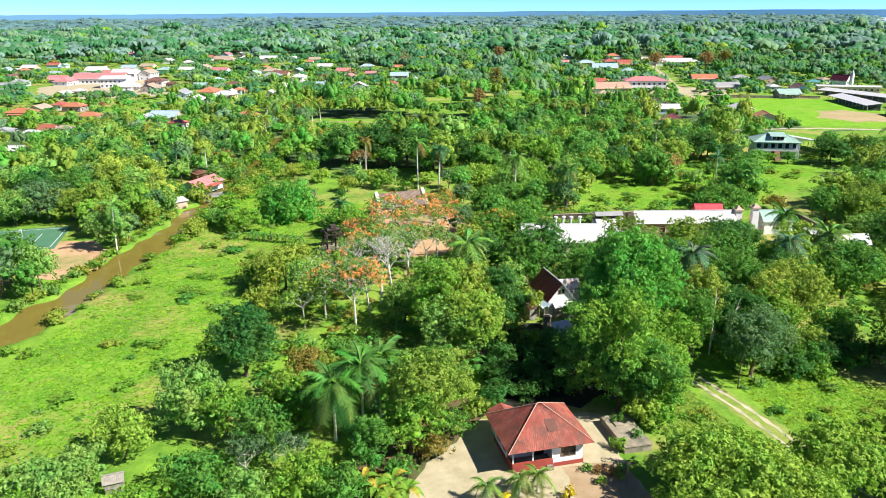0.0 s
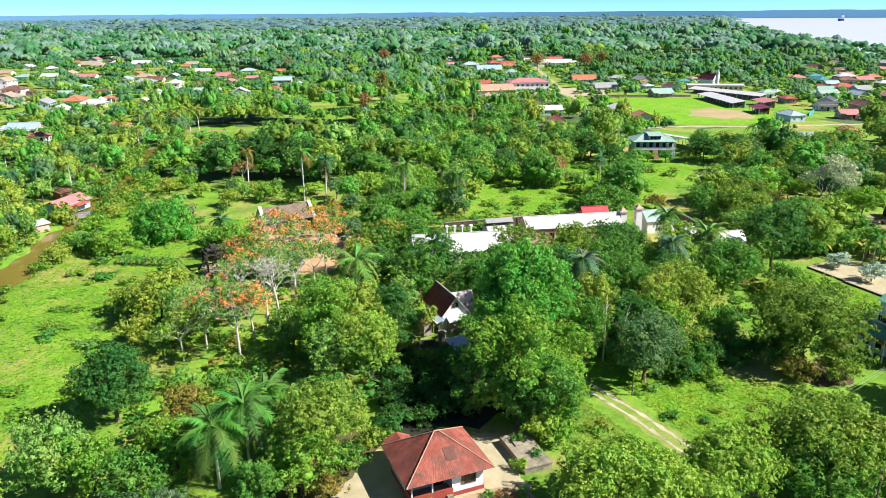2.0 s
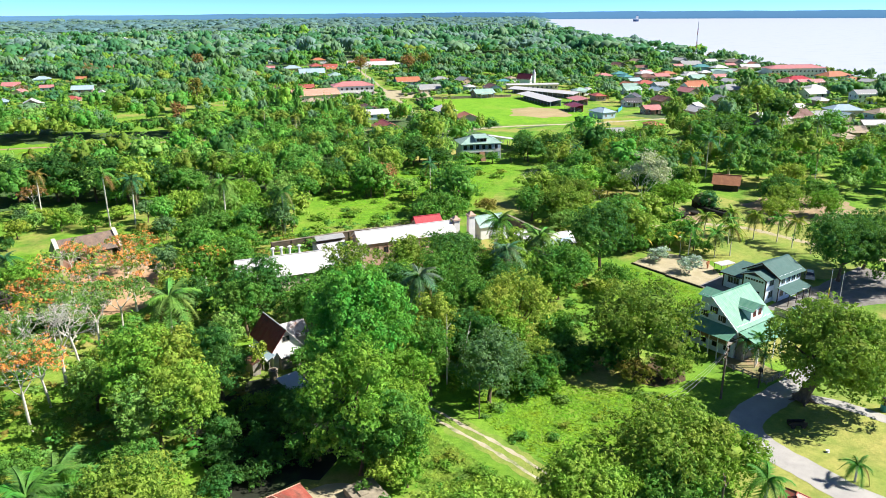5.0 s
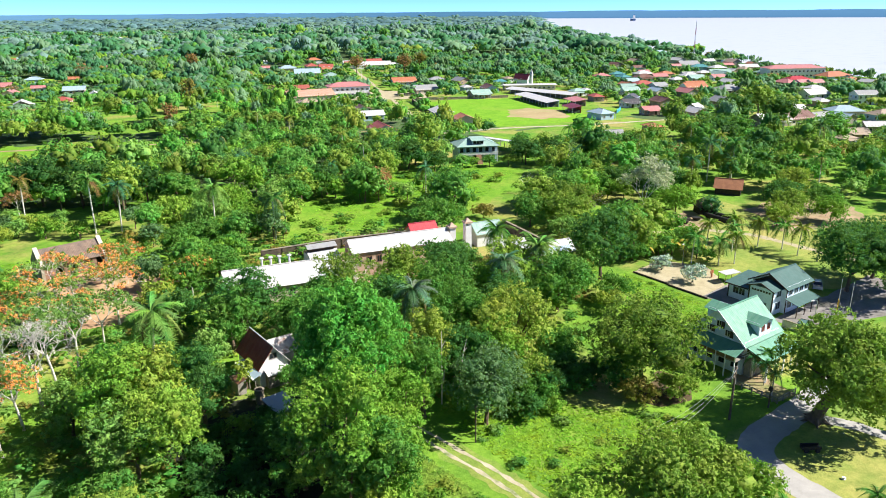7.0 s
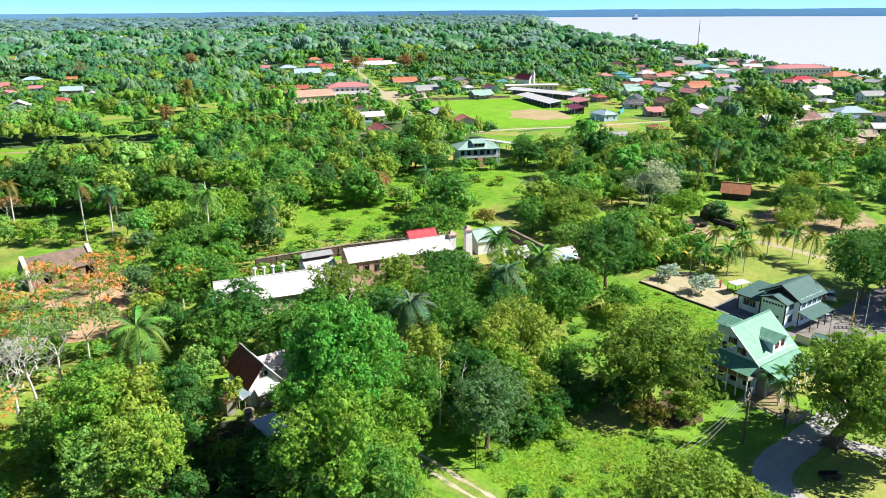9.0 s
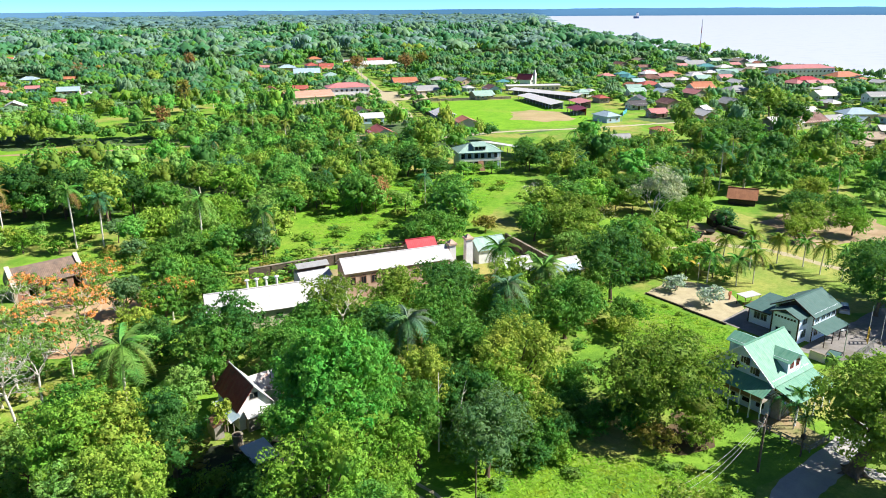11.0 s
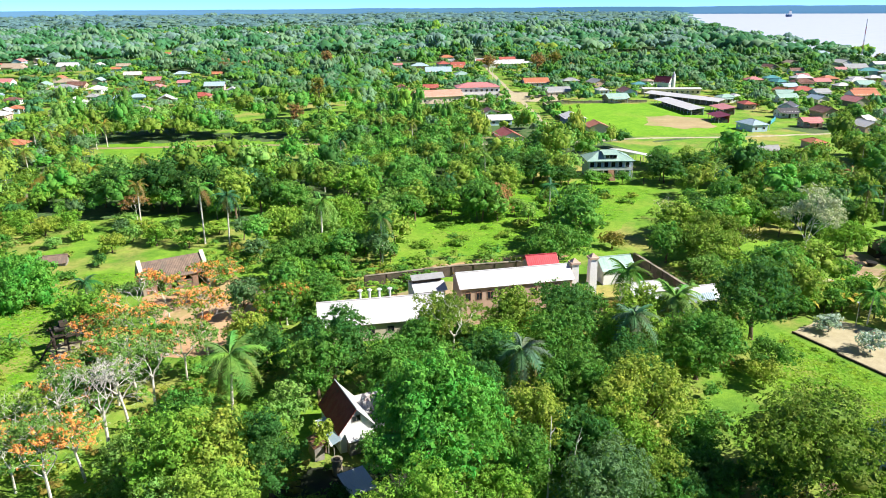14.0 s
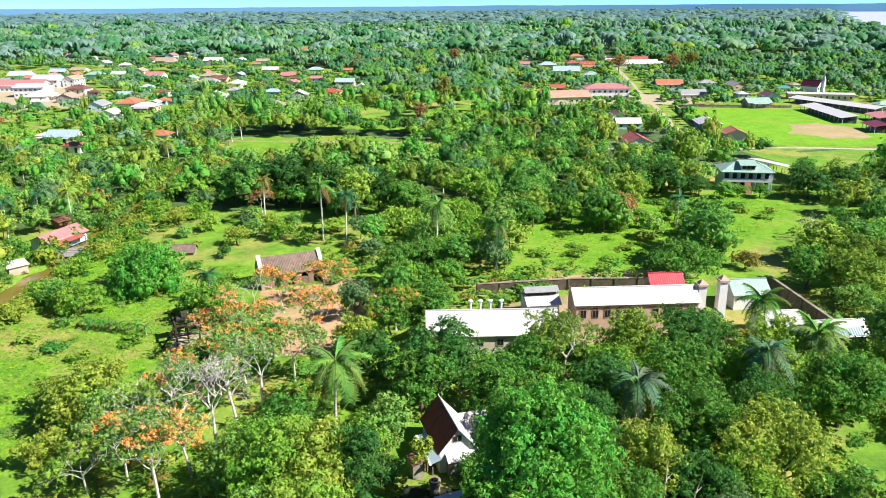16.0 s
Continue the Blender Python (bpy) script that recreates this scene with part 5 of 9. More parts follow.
def stand(x, y, w, d, yaw, colour, wall, label):
    """A long open-fronted building under a single sloping roof, low at the front."""
    claim(x, y, max(w, d) / 2, 4)
    t = thing("grandstand", x, y, 0, yaw, label, "building")
    part("back_wall", Geo().box(-w / 2, -d / 2, 0, w / 2, -d / 2 + 0.25, 3.5), wall, t)
    part("roof", Geo().sheet((w / 2 + 0.5, d / 2 + 0.9, 2.6), (-w / 2 - 0.5, d / 2 + 0.9, 2.6), (w / 2 + 0.5, -d / 2 - 0.5, 3.7), (-w / 2 - 0.5, -d / 2 - 0.5, 3.7), 0.9), ROOFS[colour], t)
    for k in range(3):
        part("step", Geo().box(-w / 2 + 0.5, -d / 2 + 0.4 + 1.1 * k, 0, w / 2 - 0.5, -d / 2 + 1.5 + 1.1 * k, 1.5 - 0.5 * k), CONCRETE, t)
    n = int(w / 4)
    for k in range(n + 1):
        part("post", Geo().box(-w / 2 + w * k / n - 0.1, d / 2 - 0.2, 0, -w / 2 + w * k / n + 0.1, d / 2, 2.75), WHITE_PAINT, t)
    return t


stand(326.0, 346, 52, 5.5, 97, "white", BEIGE, "long low school block with a white sloping roof")
stand(300.5, 322.5, 46, 6.5, 71, "white", GREY_BLUE, "long grandstand with a white sloping roof beside a pitch")
stand(288.0, 282, 13, 5, 66, "maroon", RED_PAINT, "low stand with a dark red roof beside a pitch")
stand(311.0, 302, 16, 6, 66, "pink", PINK_PLASTER, "low building with a pinkish sloping roof")
hall(223.4, 308, 13, 9, 3.4, 68, "white", "gable", "white-roofed pavilion with blue walls at the pitch", BLUE_PAINT, 0.16)
hall(219.6, 285, 9, 8, 2.8, 68, "orange", "gable", "small orange-roofed building at the pitch", BEIGE, 0.2)
hall(346.0, 378, 34, 8, 3.4, -30, "white", "gable", "low school block with a white roof", BEIGE, 0.06)

# church
t = thing("church", 371.0, 412.5, 0, 20, "white church with a steep maroon roof and a small spire", "church")
t.scale = (0.68, 0.68, 0.68)
claim(371, 412, 9, 8)
wall_block(t, -4.2, 4.2, -8, 8, 5.0, WHITE_PAINT, 10.0, "y")
gable_roof(t, -4.2, 4.2, -8, 8, 5.0, 10.2, ROOFS["maroon"], 0.5, "y", 0.8)
part("tower", Geo().box(2.0, -10.2, 0, 4.8, -7.4, 10.0), WHITE_PAINT, t)
part("spire", Geo().hull([(1.9, -10.3, 10.0), (4.9, -10.3, 10.0), (4.9, -7.3, 10.0), (1.9, -7.3, 10.0)], [(3.3, -8.9, 15.0), (3.5, -8.9, 15.0), (3.5, -8.7, 15.0), (3.3, -8.7, 15.0)]), ROOFS["white"], t)
for u in (-2.2, 0.2):
    pane(t, u, -8, 3.0, 0.9, 2.4, "-y", DARK_WOOD)

# park buildings and old iron
t = thing("pavilion", 196.0, 130.4, 0, -60, "low park hut with an orange-brown roof", "hut")
claim(195.4, 130, 7, 3)
wall_block(t, -3.4, 3.4, -2.4, 2.4, 2.2, DARK_WOOD)
gable_roof(t, -3.4, 3.4, -2.4, 2.4, 2.2, 4.3, THATCH, 0.5, "x", 0.5)
t = thing("hut", 172.4, 122.0, 0, -30, "small dark thatched hut in the park", "hut")
wall_block(t, -1.8, 1.8, -1.8, 1.8, 2.0, DARK_WOOD)
hip_roof(t, -1.8, 1.8, -1.8, 1.8, 2.0, 4.0, TERRACOTTA, 0.6, 0.4)
for k, (bx, by) in enumerate(((168.6, 115.4), (171.2, 116.0))):
    t = thing("boiler", bx, by, 0, 84, "long rusted iron boiler lying on the ground", "boiler", "old boilers in the park")
    part("shell", Geo().tube([(-4, 0, 0.7), (-3.8, 0, 0.7), (3.8, 0, 0.7), (4, 0, 0.7)], [0.5, 0.7, 0.7, 0.5], 14), IRON, t)
    for u in (-2.6, 0, 2.6):
        part("band", Geo().tube([(u - 0.1, 0, 0.7), (u + 0.1, 0, 0.7)], [0.74, 0.74], 14), IRON, t)
for bx, by, r in ((157.6, 119.2, 0.8), (160.0, 118.2, 0.7), (161.9, 119.4, 1.0), (164.9, 118.6, 1.0)):
    t = thing("iron_kettle", bx, by, 0, 0, "wide round old iron sugar kettle on bare ground", "kettle", "old kettles in the park")
    part("bowl", Geo().tube([(0, 0, 0), (0, 0, 0.15), (0, 0, 0.4), (0, 0, 0.8)], [r * 0.3, r * 0.7, r * 0.95, r], 16), IRON, t)
    part("rim", Geo().tube([(0, 0, 0.78), (0, 0, 0.86)], [r * 1.1, r * 1.1], 16), IRON, t)
t = thing("climbing_frame", 196.0, 101.0, 0, 20, "pale metal play frame on bare park ground", "play frame")
for u in (-1.6, 1.6):
    for v in (-1.0, 1.0):
        part("leg", Geo().tube([(u, v, 0), (u, v * 0.3, 2.2)], [0.06, 0.06], 6), GALV, t)
part("bar", Geo().tube([(-1.8, 0, 2.2), (1.8, 0, 2.2)], [0.06, 0.06], 6), GALV, t)

# poles, fence and small things by the lane
t = thing("utility_pole", 89.1, 59.4, 0, 20, "dark wooden utility pole with crossarm and transformer", "utility pole")
part("pole", Geo().tube([(0, 0, -0.1), (0, 0, 7.6)], [0.17, 0.12], 8), POST_WOOD, t)
part("crossarm", Geo().box(-1.1, -0.07, 6.9, 1.1, 0.07, 7.05), POST_WOOD, t)
part("crossarm", Geo().box(-0.8, -0.07, 6.3, 0.8, 0.07, 6.42), POST_WOOD, t)
part("transformer", Geo().tube([(0.3, 0.1, 5.0), (0.3, 0.1, 5.8)], [0.24, 0.24], 10), GALV, t)
for u in (-1.0, -0.4, 0.4, 1.0):
    part("insulator", Geo().tube([(u, 0, 7.05), (u, 0, 7.25)], [0.06, 0.04], 8), CLOTH_WHITE, t)
t = thing("utility_pole", 71.3, 58.5, 0, 8, "low grey wooden pole among bushes", "utility pole")
part("pole", Geo().tube([(0, 0, -0.1), (0, 0, 5.1)], [0.11, 0.09], 8), POST_WOOD, t)
part("crossarm", Geo().box(-0.06, -1.0, 4.75, 0.06, 1.0, 4.87), POST_WOOD, t)
for k in (-1, 0, 1):
    a, b = Vector((89.1 + 0.85 * k, 59.4 + 0.35 * k, 7.1)), Vector((71.3, 58.5 + 0.9 * k, 4.9))
    line = [a.lerp(b, u / 14) - Vector((0, 0, 5.6 * (u / 14) * (1 - u / 14))) for u in range(15)]
    single("power_line", Geo().tube(line, [0.014] * 15, 5), GALV, "pale sagging power line between two poles", "power line", "", "power lines")
t = thing("utility_pole", 66.0, 44.0, 0, 40, "plain wooden pole half hidden by a spreading tree", "utility pole")
part("pole", Geo().tube([(0, 0, -0.1), (0, 0, 6.4)], [0.13, 0.1], 8), POST_WOOD, t)
part("crossarm", Geo().box(-1.1, -0.06, 5.9, 1.1, 0.06, 6.02), POST_WOOD, t)
t = thing("utility_pole", 59.8, 74.8, 0, 0, "slim wooden pole beside the farm track", "utility pole")
part("pole", Geo().tube([(0, 0, -0.1), (0, 0, 5.2)], [0.09, 0.07], 8), POST_WOOD, t)
part("bracket", Geo().box(-0.25, -0.04, 4.9, 0.25, 0.04, 5.0), POST_WOOD, t)
t = thing("post", 95.9, 58.1, 0, 0, "short thick wooden post at the garden corner", "post")
part("stem", Geo().tube([(0, 0, -0.1), (0, 0, 2.6)], [0.12, 0.1], 8), POST_WOOD, t)
part("head", Geo().box(-0.25, -0.25, 2.5, 0.25, 0.25, 3.0, 0.05), DARK_WOOD, t)
for x0, y0, x1, y1 in ((97.6, 64.6, 97.6, 57.9), (97.6, 57.9, 102.2, 57.9)):
    n = math.hypot(x1 - x0, y1 - y0)
    t = thing("fence", x0, y0, 0, math.degrees(math.atan2(y1 - y0, x1 - x0)), "low grey wooden garden fence with rails", "fence")
    for k in range(int(n / 1.5) + 1):
        part("post", Geo().box(1.5 * k - 0.06, -0.06, 0, 1.5 * k + 0.06, 0.06, 0.95), GREY_WOOD, t)
    for z in (0.35, 0.8):
        part("rail", Geo().box(0, -0.035, z, n, 0.035, z + 0.1), GREY_WOOD, t)
t = thing("old_cart", 90.6, 49.6, 0, -35, "old dark iron cart standing in tree shade", "cart")
t.scale = (0.75, 0.75, 0.75)
part("bed", Geo().box(-1.5, -0.55, 0.55, 1.5, 0.55, 0.75), IRON, t)
for v in (-0.55, 0.5):
    part("side", Geo().box(-1.5, v, 0.75, 1.5, v + 0.05, 1.15), IRON, t)
for u in (-0.9, 0.9):
    for v in (-0.66, 0.6):
        part("wheel", Geo().tube([(u, v, 0.42), (u, v + 0.08, 0.42)], [0.42, 0.42], 12), IRON, t)
t = thing("sign", 80.6, 48.9, 0, 20, "small pale pink sign on a post beside the lane", "sign")
part("post", Geo().box(-0.04, -0.04, 0, 0.04, 0.04, 1.2), GREY_WOOD, t)
part("board", Geo().box(-0.28, -0.06, 0.9, 0.28, -0.03, 1.6), ROOFS["pink"], t)
t = thing("planter", 88.3, 44.5, 0, 0, "small white stone planter on the lawn", "planter")
t.scale = (0.55, 0.55, 0.55)
part("pot", Geo().tube([(0, 0, 0), (0, 0, 0.35), (0, 0, 0.5)], [0.22, 0.32, 0.42], 12), CLOTH_WHITE, t)
part("base", Geo().box(-0.35, -0.35, 0, 0.35, 0.35, 0.12), CLOTH_WHITE, t)
t = thing("kiosk", 73.9, 40.6, 0, 10, "small kiosk with a red and white roof by the lane", "kiosk")
wall_block(t, -1.2, 1.2, -1.2, 1.2, 2.0, WHITE_PAINT)
hip_roof(t, -1.2, 1.2, -1.2, 1.2, 2.0, 2.9, ROOFS["red"], 0.35, 0.4)
t = thing("barrel", 103.6, 44.9, 0, 0, "black barrel on a teal base on the lawn", "barrel")
part("drum", Geo().tube([(0, 0, 0.9), (0, 0, 1.9)], [0.55, 0.55], 14), IRON, t)
part("base", Geo().tube([(0, 0, 0), (0, 0, 0.9)], [0.6, 0.6], 14), BANK_GREEN, t)
t = thing("car", 143.6, 76.8, 0, 30, "silver car parked in tree shade", "car")
part("body", Geo().box(-2.0, -0.85, 0.35, 2.0, 0.85, 0.95, 0.06), CAR_SILVER, t)
part("cabin", Geo().box(-1.2, -0.78, 0.95, 1.0, 0.78, 1.45, 0.22), GLASS, t)
part("roof", Geo().box(-0.95, -0.55, 1.45, 0.75, 0.55, 1.49), CAR_SILVER, t)
for u in (-1.25, 1.25):
    for v in (-0.88, 0.7):
        part("wheel", Geo().tube([(u, v, 0.32), (u, v + 0.18, 0.32)], [0.32, 0.32], 14), TYRE, t)
for x, y in ((135.2, 68.8), (135.6, 67.0)):
    t = thing("flagpole", x, y, 0, 0, "bare slim white flagpole in the yard", "flagpole", "flagpoles")
    part("pole", Geo().tube([(0, 0, 0), (0, 0, 6.0)], [0.05, 0.03], 6), CLOTH_WHITE, t)
    part("base", Geo().box(-0.3, -0.3, 0, 0.3, 0.3, 0.2), CONCRETE, t)
for x, y, h, dx in ((61.8, 84.6, 10.5, 0.2), (63.6, 83.4, 9.0, 1.6)):
    t = thing("dead_trunk", x, y, 0, 0, "tall thin dead pale tree trunk", "tree")
    part("stem", Geo().tube([(0, 0, -0.1), (dx * 0.2, 0, h * 0.4), (dx * 0.6, 0.1, h * 0.8), (dx, 0.2, h)], [0.12, 0.1, 0.07, 0.03], 6), PALE_BARK, t)
    part("stub", Geo().tube([(dx * 0.6, 0.1, h * 0.8), (dx * 0.6 + 0.7, 0.2, h * 0.86)], [0.05, 0.02], 5), PALE_BARK, t)
t = thing("goal", -54.6, 174.4, 0, 90, "white metal football goal on the sports court", "goal")
for u in (-1.5, 1.5):
    part("post", Geo().tube([(u, 0, 0), (u, 0, 2.0)], [0.05, 0.05], 8), CLOTH_WHITE, t)
    part("stay", Geo().tube([(u, 0, 2.0), (u, 0.9, 0)], [0.03, 0.03], 6), CLOTH_WHITE, t)
part("crossbar", Geo().tube([(-1.5, 0, 2.0), (1.5, 0, 2.0)], [0.05, 0.05], 8), CLOTH_WHITE, t)
t = thing("radio_mast", 657.0, 475.0, 0, 0, "slender red and white lattice mast in the town", "mast")
for k in range(6):
    for u, v in ((-0.5, -0.5), (0.5, -0.5), (0, 0.6)):
        part("section", Geo().tube([(u * (1 - k / 8), v * (1 - k / 8), 6.5 * k), (u * (1 - (k + 1) / 8), v * (1 - (k + 1) / 8), 6.5 * k + 6.5)], [0.16, 0.14], 5), ROOFS["white"] if k % 2 else ROOFS["red"], t)
t = thing("ship", 2832, 2378, -0.7, 60, "blue and white cargo ship on the river", "ship")
part("hull", Geo().hull([(-22, -5, -2), (18, -5, -2), (24, 0, -2), (18, 5, -2), (-22, 5, -2)], [(-24, -6, 9), (20, -6, 9), (30, 0, 11), (20, 6, 9), (-24, 6, 9)]), BLUE_PAINT, t)
part("bridge", Geo().box(-22, -5, 9, -12, 5, 24, 0.6), WHITE_PAINT, t)
part("funnel", Geo().box(-20, -1.6, 24, -16, 1.6, 29), BLUE_PAINT, t)
t = thing("post", 35.6, 59.3, 0, 0, "slim pole standing at the edge of the yard", "post")
part("stem", Geo().tube([(0, 0, -0.1), (0, 0, 3.0)], [0.06, 0.05], 8), POST_WOOD, t)
part("bracket", Geo().box(0, -0.04, 2.7, 0.7, 0.04, 2.8), POST_WOOD, t)
village_house(-169, 560, 8.3, 5.8, 2.8, -16, 'grey', 'gable')
village_house(-165, 578, 10.3, 7.2, 3.0, -16, 'grey', 'hip')
village_house(-203, 709, 8.4, 5.8, 2.8, 80, 'mint', 'gable')
village_house(-217, 729, 7.0, 4.9, 2.8, 74, 'blue', 'hip')
village_house(-201, 739, 13.1, 9.2, 2.9, -18, 'white', 'gable')
village_house(-188, 768, 11.4, 8.0, 3.0, -16, 'red', 'gable')
village_house(-178, 764, 7.0, 4.9, 2.8, 74, 'mint', 'gable')
village_house(-135, 578, 15.6, 10.9, 2.9, 68, 'pink', 'hip')
village_house(-99, 605, 18.4, 12.9, 5.4, -16, 'white', 'gable')
village_house(-87, 525, 17.6, 12.3, 2.8, 80, 'white', 'hip')
village_house(-135, 686, 16.5, 11.6, 2.8, -16, 'white', 'gable')
village_house(-133, 633, 9.5, 6.7, 3.0, -12, 'grey', 'gable')
village_house(-83, 604, 13.0, 9.1, 5.4, 68, 'tan', 'gable')
village_house(-70, 511, 12.6, 8.8, 3.0, 80, 'tan', 'gable')
village_house(-116, 486, 8.8, 6.1, 2.8, 68, 'white', 'gable')
village_house(-110, 499, 7.5, 5.3, 2.8, 74, 'white', 'hip')
village_house(-102, 642, 7.0, 4.9, 2.8, -16, 'teal', 'gable')
village_house(-78, 666, 12.3, 8.6, 3.0, -22, 'mint', 'hip')
village_house(-59, 534, 7.0, 4.9, 2.8, -16, 'rust', 'hip')
village_house(-68, 761, 11.7, 8.2, 3.0, 80, 'white', 'hip')
village_house(-52, 838, 11.4, 8.0, 3.0, 68, 'red', 'gable')
village_house(-29, 786, 14.7, 10.3, 3.0, 74, 'tan', 'hip')
village_house(-14, 824, 12.9, 9.0, 3.0, 74, 'white', 'hip')
village_house(8, 772, 17.1, 11.9, 2.8, 80, 'white', 'gable')
village_house(9, 623, 13.8, 9.7, 2.9, -18, 'tan', 'hip')
village_house(14, 501, 8.0, 5.6, 2.8, 80, 'white', 'gable')
village_house(5, 455, 7.0, 4.9, 2.8, 74, 'white', 'gable')
village_house(-31, 471, 14.8, 10.4, 2.9, 74, 'orange', 'hip')
village_house(-18, 467, 7.4, 5.2, 2.8, 80, 'white', 'gable')
village_house(-14, 476, 7.5, 5.3, 2.8, 74, 'orange', 'hip')
village_house(-18, 520, 8.2, 5.7, 2.8, -22, 'rust', 'hip')
village_house(-44, 363, 12.5, 8.7, 3.0, -18, 'blue', 'gable')
village_house(-51, 365, 7.0, 4.9, 2.8, -22, 'white', 'hip')
village_house(-36, 337, 7.0, 4.9, 2.8, -22, 'red', 'hip')
village_house(-7, 352, 10.2, 7.1, 3.0, -16, 'orange', 'hip')
village_house(-79, 373, 10.3, 7.2, 2.8, -18, 'orange', 'hip')
village_house(-88, 337, 7.0, 4.9, 2.8, -22, 'red', 'gable')
village_house(-114, 395, 11.8, 8.3, 3.0, -18, 'orange', 'hip')
village_house(-110, 411, 9.9, 6.9, 3.0, 74, 'tan', 'gable')
village_house(-104, 426, 7.7, 5.4, 2.8, 74, 'red', 'hip')
village_house(-81, 333, 7.0, 4.9, 2.8, -22, 'tan', 'hip')
village_house(-91, 324, 7.0, 4.9, 2.8, -22, 'white', 'hip')
village_house(-104, 334, 7.0, 4.9, 2.8, 74, 'grey', 'hip')
village_house(-86, 285, 7.0, 4.9, 2.8, -16, 'white', 'gable')
village_house(-39, 518, 8.1, 5.7, 2.8, -12, 'mint', 'gable')
village_house(-162, 1081, 13.1, 9.2, 3.0, -16, 'white', 'gable')
village_house(-234, 1278, 16.8, 11.8, 2.9, -12, 'rust', 'hip')
village_house(-414, 1620, 14.2, 10.0, 3.0, -18, 'orange', 'hip')
village_house(-376, 1292, 22.6, 13.0, 2.8, -18, 'white', 'gable')
village_house(-355, 1331, 19.5, 13.0, 3.0, 74, 'white', 'gable')
village_house(425, 875, 30.0, 13.0, 2.9, 68, 'orange', 'gable')
village_house(356, 715, 13.9, 9.7, 3.0, -12, 'orange', 'hip')
village_house(316, 639, 14.9, 10.5, 3.0, 74, 'red', 'hip')
village_house(323, 624, 12.2, 8.6, 3.0, -22, 'red', 'gable')
village_house(288, 629, 14.6, 10.2, 2.9, -22, 'blue', 'hip')
village_house(279, 572, 20.1, 13.0, 3.0, -22, 'blue', 'gable')
village_house(280, 532, 14.7, 10.3, 3.0, 68, 'mint', 'hip')
village_house(205, 470, 9.1, 6.4, 3.0, 74, 'red', 'gable')
village_house(223, 465, 9.1, 6.4, 2.8, -22, 'red', 'gable')
village_house(190, 386, 10.7, 7.5, 3.0, -12, 'tan', 'hip')
village_house(391, 654, 15.6, 10.9, 3.0, -12, 'red', 'gable')
village_house(361, 614, 24.4, 13.0, 3.0, -16, 'white', 'hip')
village_house(384, 606, 9.7, 6.8, 3.0, -18, 'white', 'hip')
village_house(613, 924, 30.0, 13.0, 2.8, -12, 'tan', 'gable')
village_house(298, 457, 16.7, 11.7, 2.9, -18, 'orange', 'gable')
village_house(279, 403, 14.9, 10.4, 3.0, -12, 'grey', 'gable')
village_house(324, 453, 11.2, 7.8, 3.0, -16, 'grey', 'hip')
village_house(335, 438, 12.8, 8.9, 2.8, 80, 'grey', 'gable')
village_house(308, 397, 8.3, 5.8, 2.8, 74, 'white', 'hip')
village_house(291, 362, 12.2, 8.5, 2.9, -12, 'mint', 'gable')
village_house(316, 383, 12.9, 9.0, 2.9, 68, 'rust', 'gable')
village_house(350, 412, 8.7, 6.1, 2.8, -22, 'teal', 'hip')
village_house(370, 427, 8.0, 5.6, 2.8, 80, 'tan', 'hip')
village_house(200, 346, 8.4, 5.9, 2.8, 74, 'rust', 'gable')
village_house(192, 322, 10.4, 7.3, 2.8, -16, 'white', 'gable')
village_house(172, 280, 13.2, 9.2, 3.0, 74, 'red', 'gable')
village_house(374, 317, 10.9, 7.6, 2.9, -18, 'mint', 'gable')
village_house(411, 337, 13.5, 9.4, 2.8, -18, 'red', 'hip')
village_house(426, 359, 8.9, 6.2, 2.8, -18, 'blue', 'gable')
village_house(441, 380, 11.2, 7.8, 3.0, 74, 'teal', 'hip')
village_house(402, 344, 8.4, 5.9, 2.8, 74, 'orange', 'gable')
village_house(412, 325, 9.9, 6.9, 3.0, -12, 'grey', 'gable')
village_house(486, 377, 11.6, 8.1, 3.0, -12, 'orange', 'hip')
village_house(499, 366, 9.7, 6.8, 2.9, -22, 'grey', 'gable')
village_house(517, 365, 9.8, 6.9, 3.0, -16, 'white', 'hip')
village_house(517, 350, 13.5, 9.4, 2.9, 74, 'mint', 'gable')
village_house(477, 343, 11.0, 7.7, 3.0, -22, 'mint', 'gable')
village_house(574, 366, 10.4, 7.3, 2.9, 74, 'tan', 'hip')
village_house(551, 337, 9.8, 6.8, 3.0, -18, 'mint', 'hip')
village_house(423, 306, 14.6, 10.2, 2.8, -22, 'orange', 'gable')
village_house(326, 276, 9.4, 6.6, 2.9, -22, 'dark', 'gable')
village_house(344, 269, 12.3, 8.6, 2.8, 68, 'rust', 'gable')
village_house(321, 231, 10.9, 7.6, 2.9, 68, 'white', 'gable')
village_house(267, 214, 7.4, 5.2, 2.8, 74, 'orange', 'hip')
village_house(281, 256, 10.8, 7.6, 3.0, 80, 'blue', 'hip')
village_house(240, 212, 7.0, 4.9, 2.8, -22, 'grey', 'gable')
village_house(492, 283, 13.5, 9.4, 2.9, 74, 'pink', 'hip')
village_house(500, 276, 10.1, 7.1, 3.0, -12, 'pink', 'gable')
village_house(507, 271, 10.1, 7.1, 3.0, -18, 'pink', 'gable')
village_house(565, 288, 24.0, 13.0, 2.8, -16, 'orange', 'hip')
village_house(552, 269, 7.1, 4.9, 2.8, -16, 'orange', 'hip')
village_house(337, 192, 18.2, 12.7, 2.9, -12, 'rust', 'gable')
village_house(352, 186, 9.2, 6.4, 3.0, -18, 'grey', 'gable')
village_house(356, 178, 10.2, 7.1, 3.0, 80, 'blue', 'gable')
village_house(326, 172, 12.7, 8.9, 2.9, -22, 'blue', 'gable')
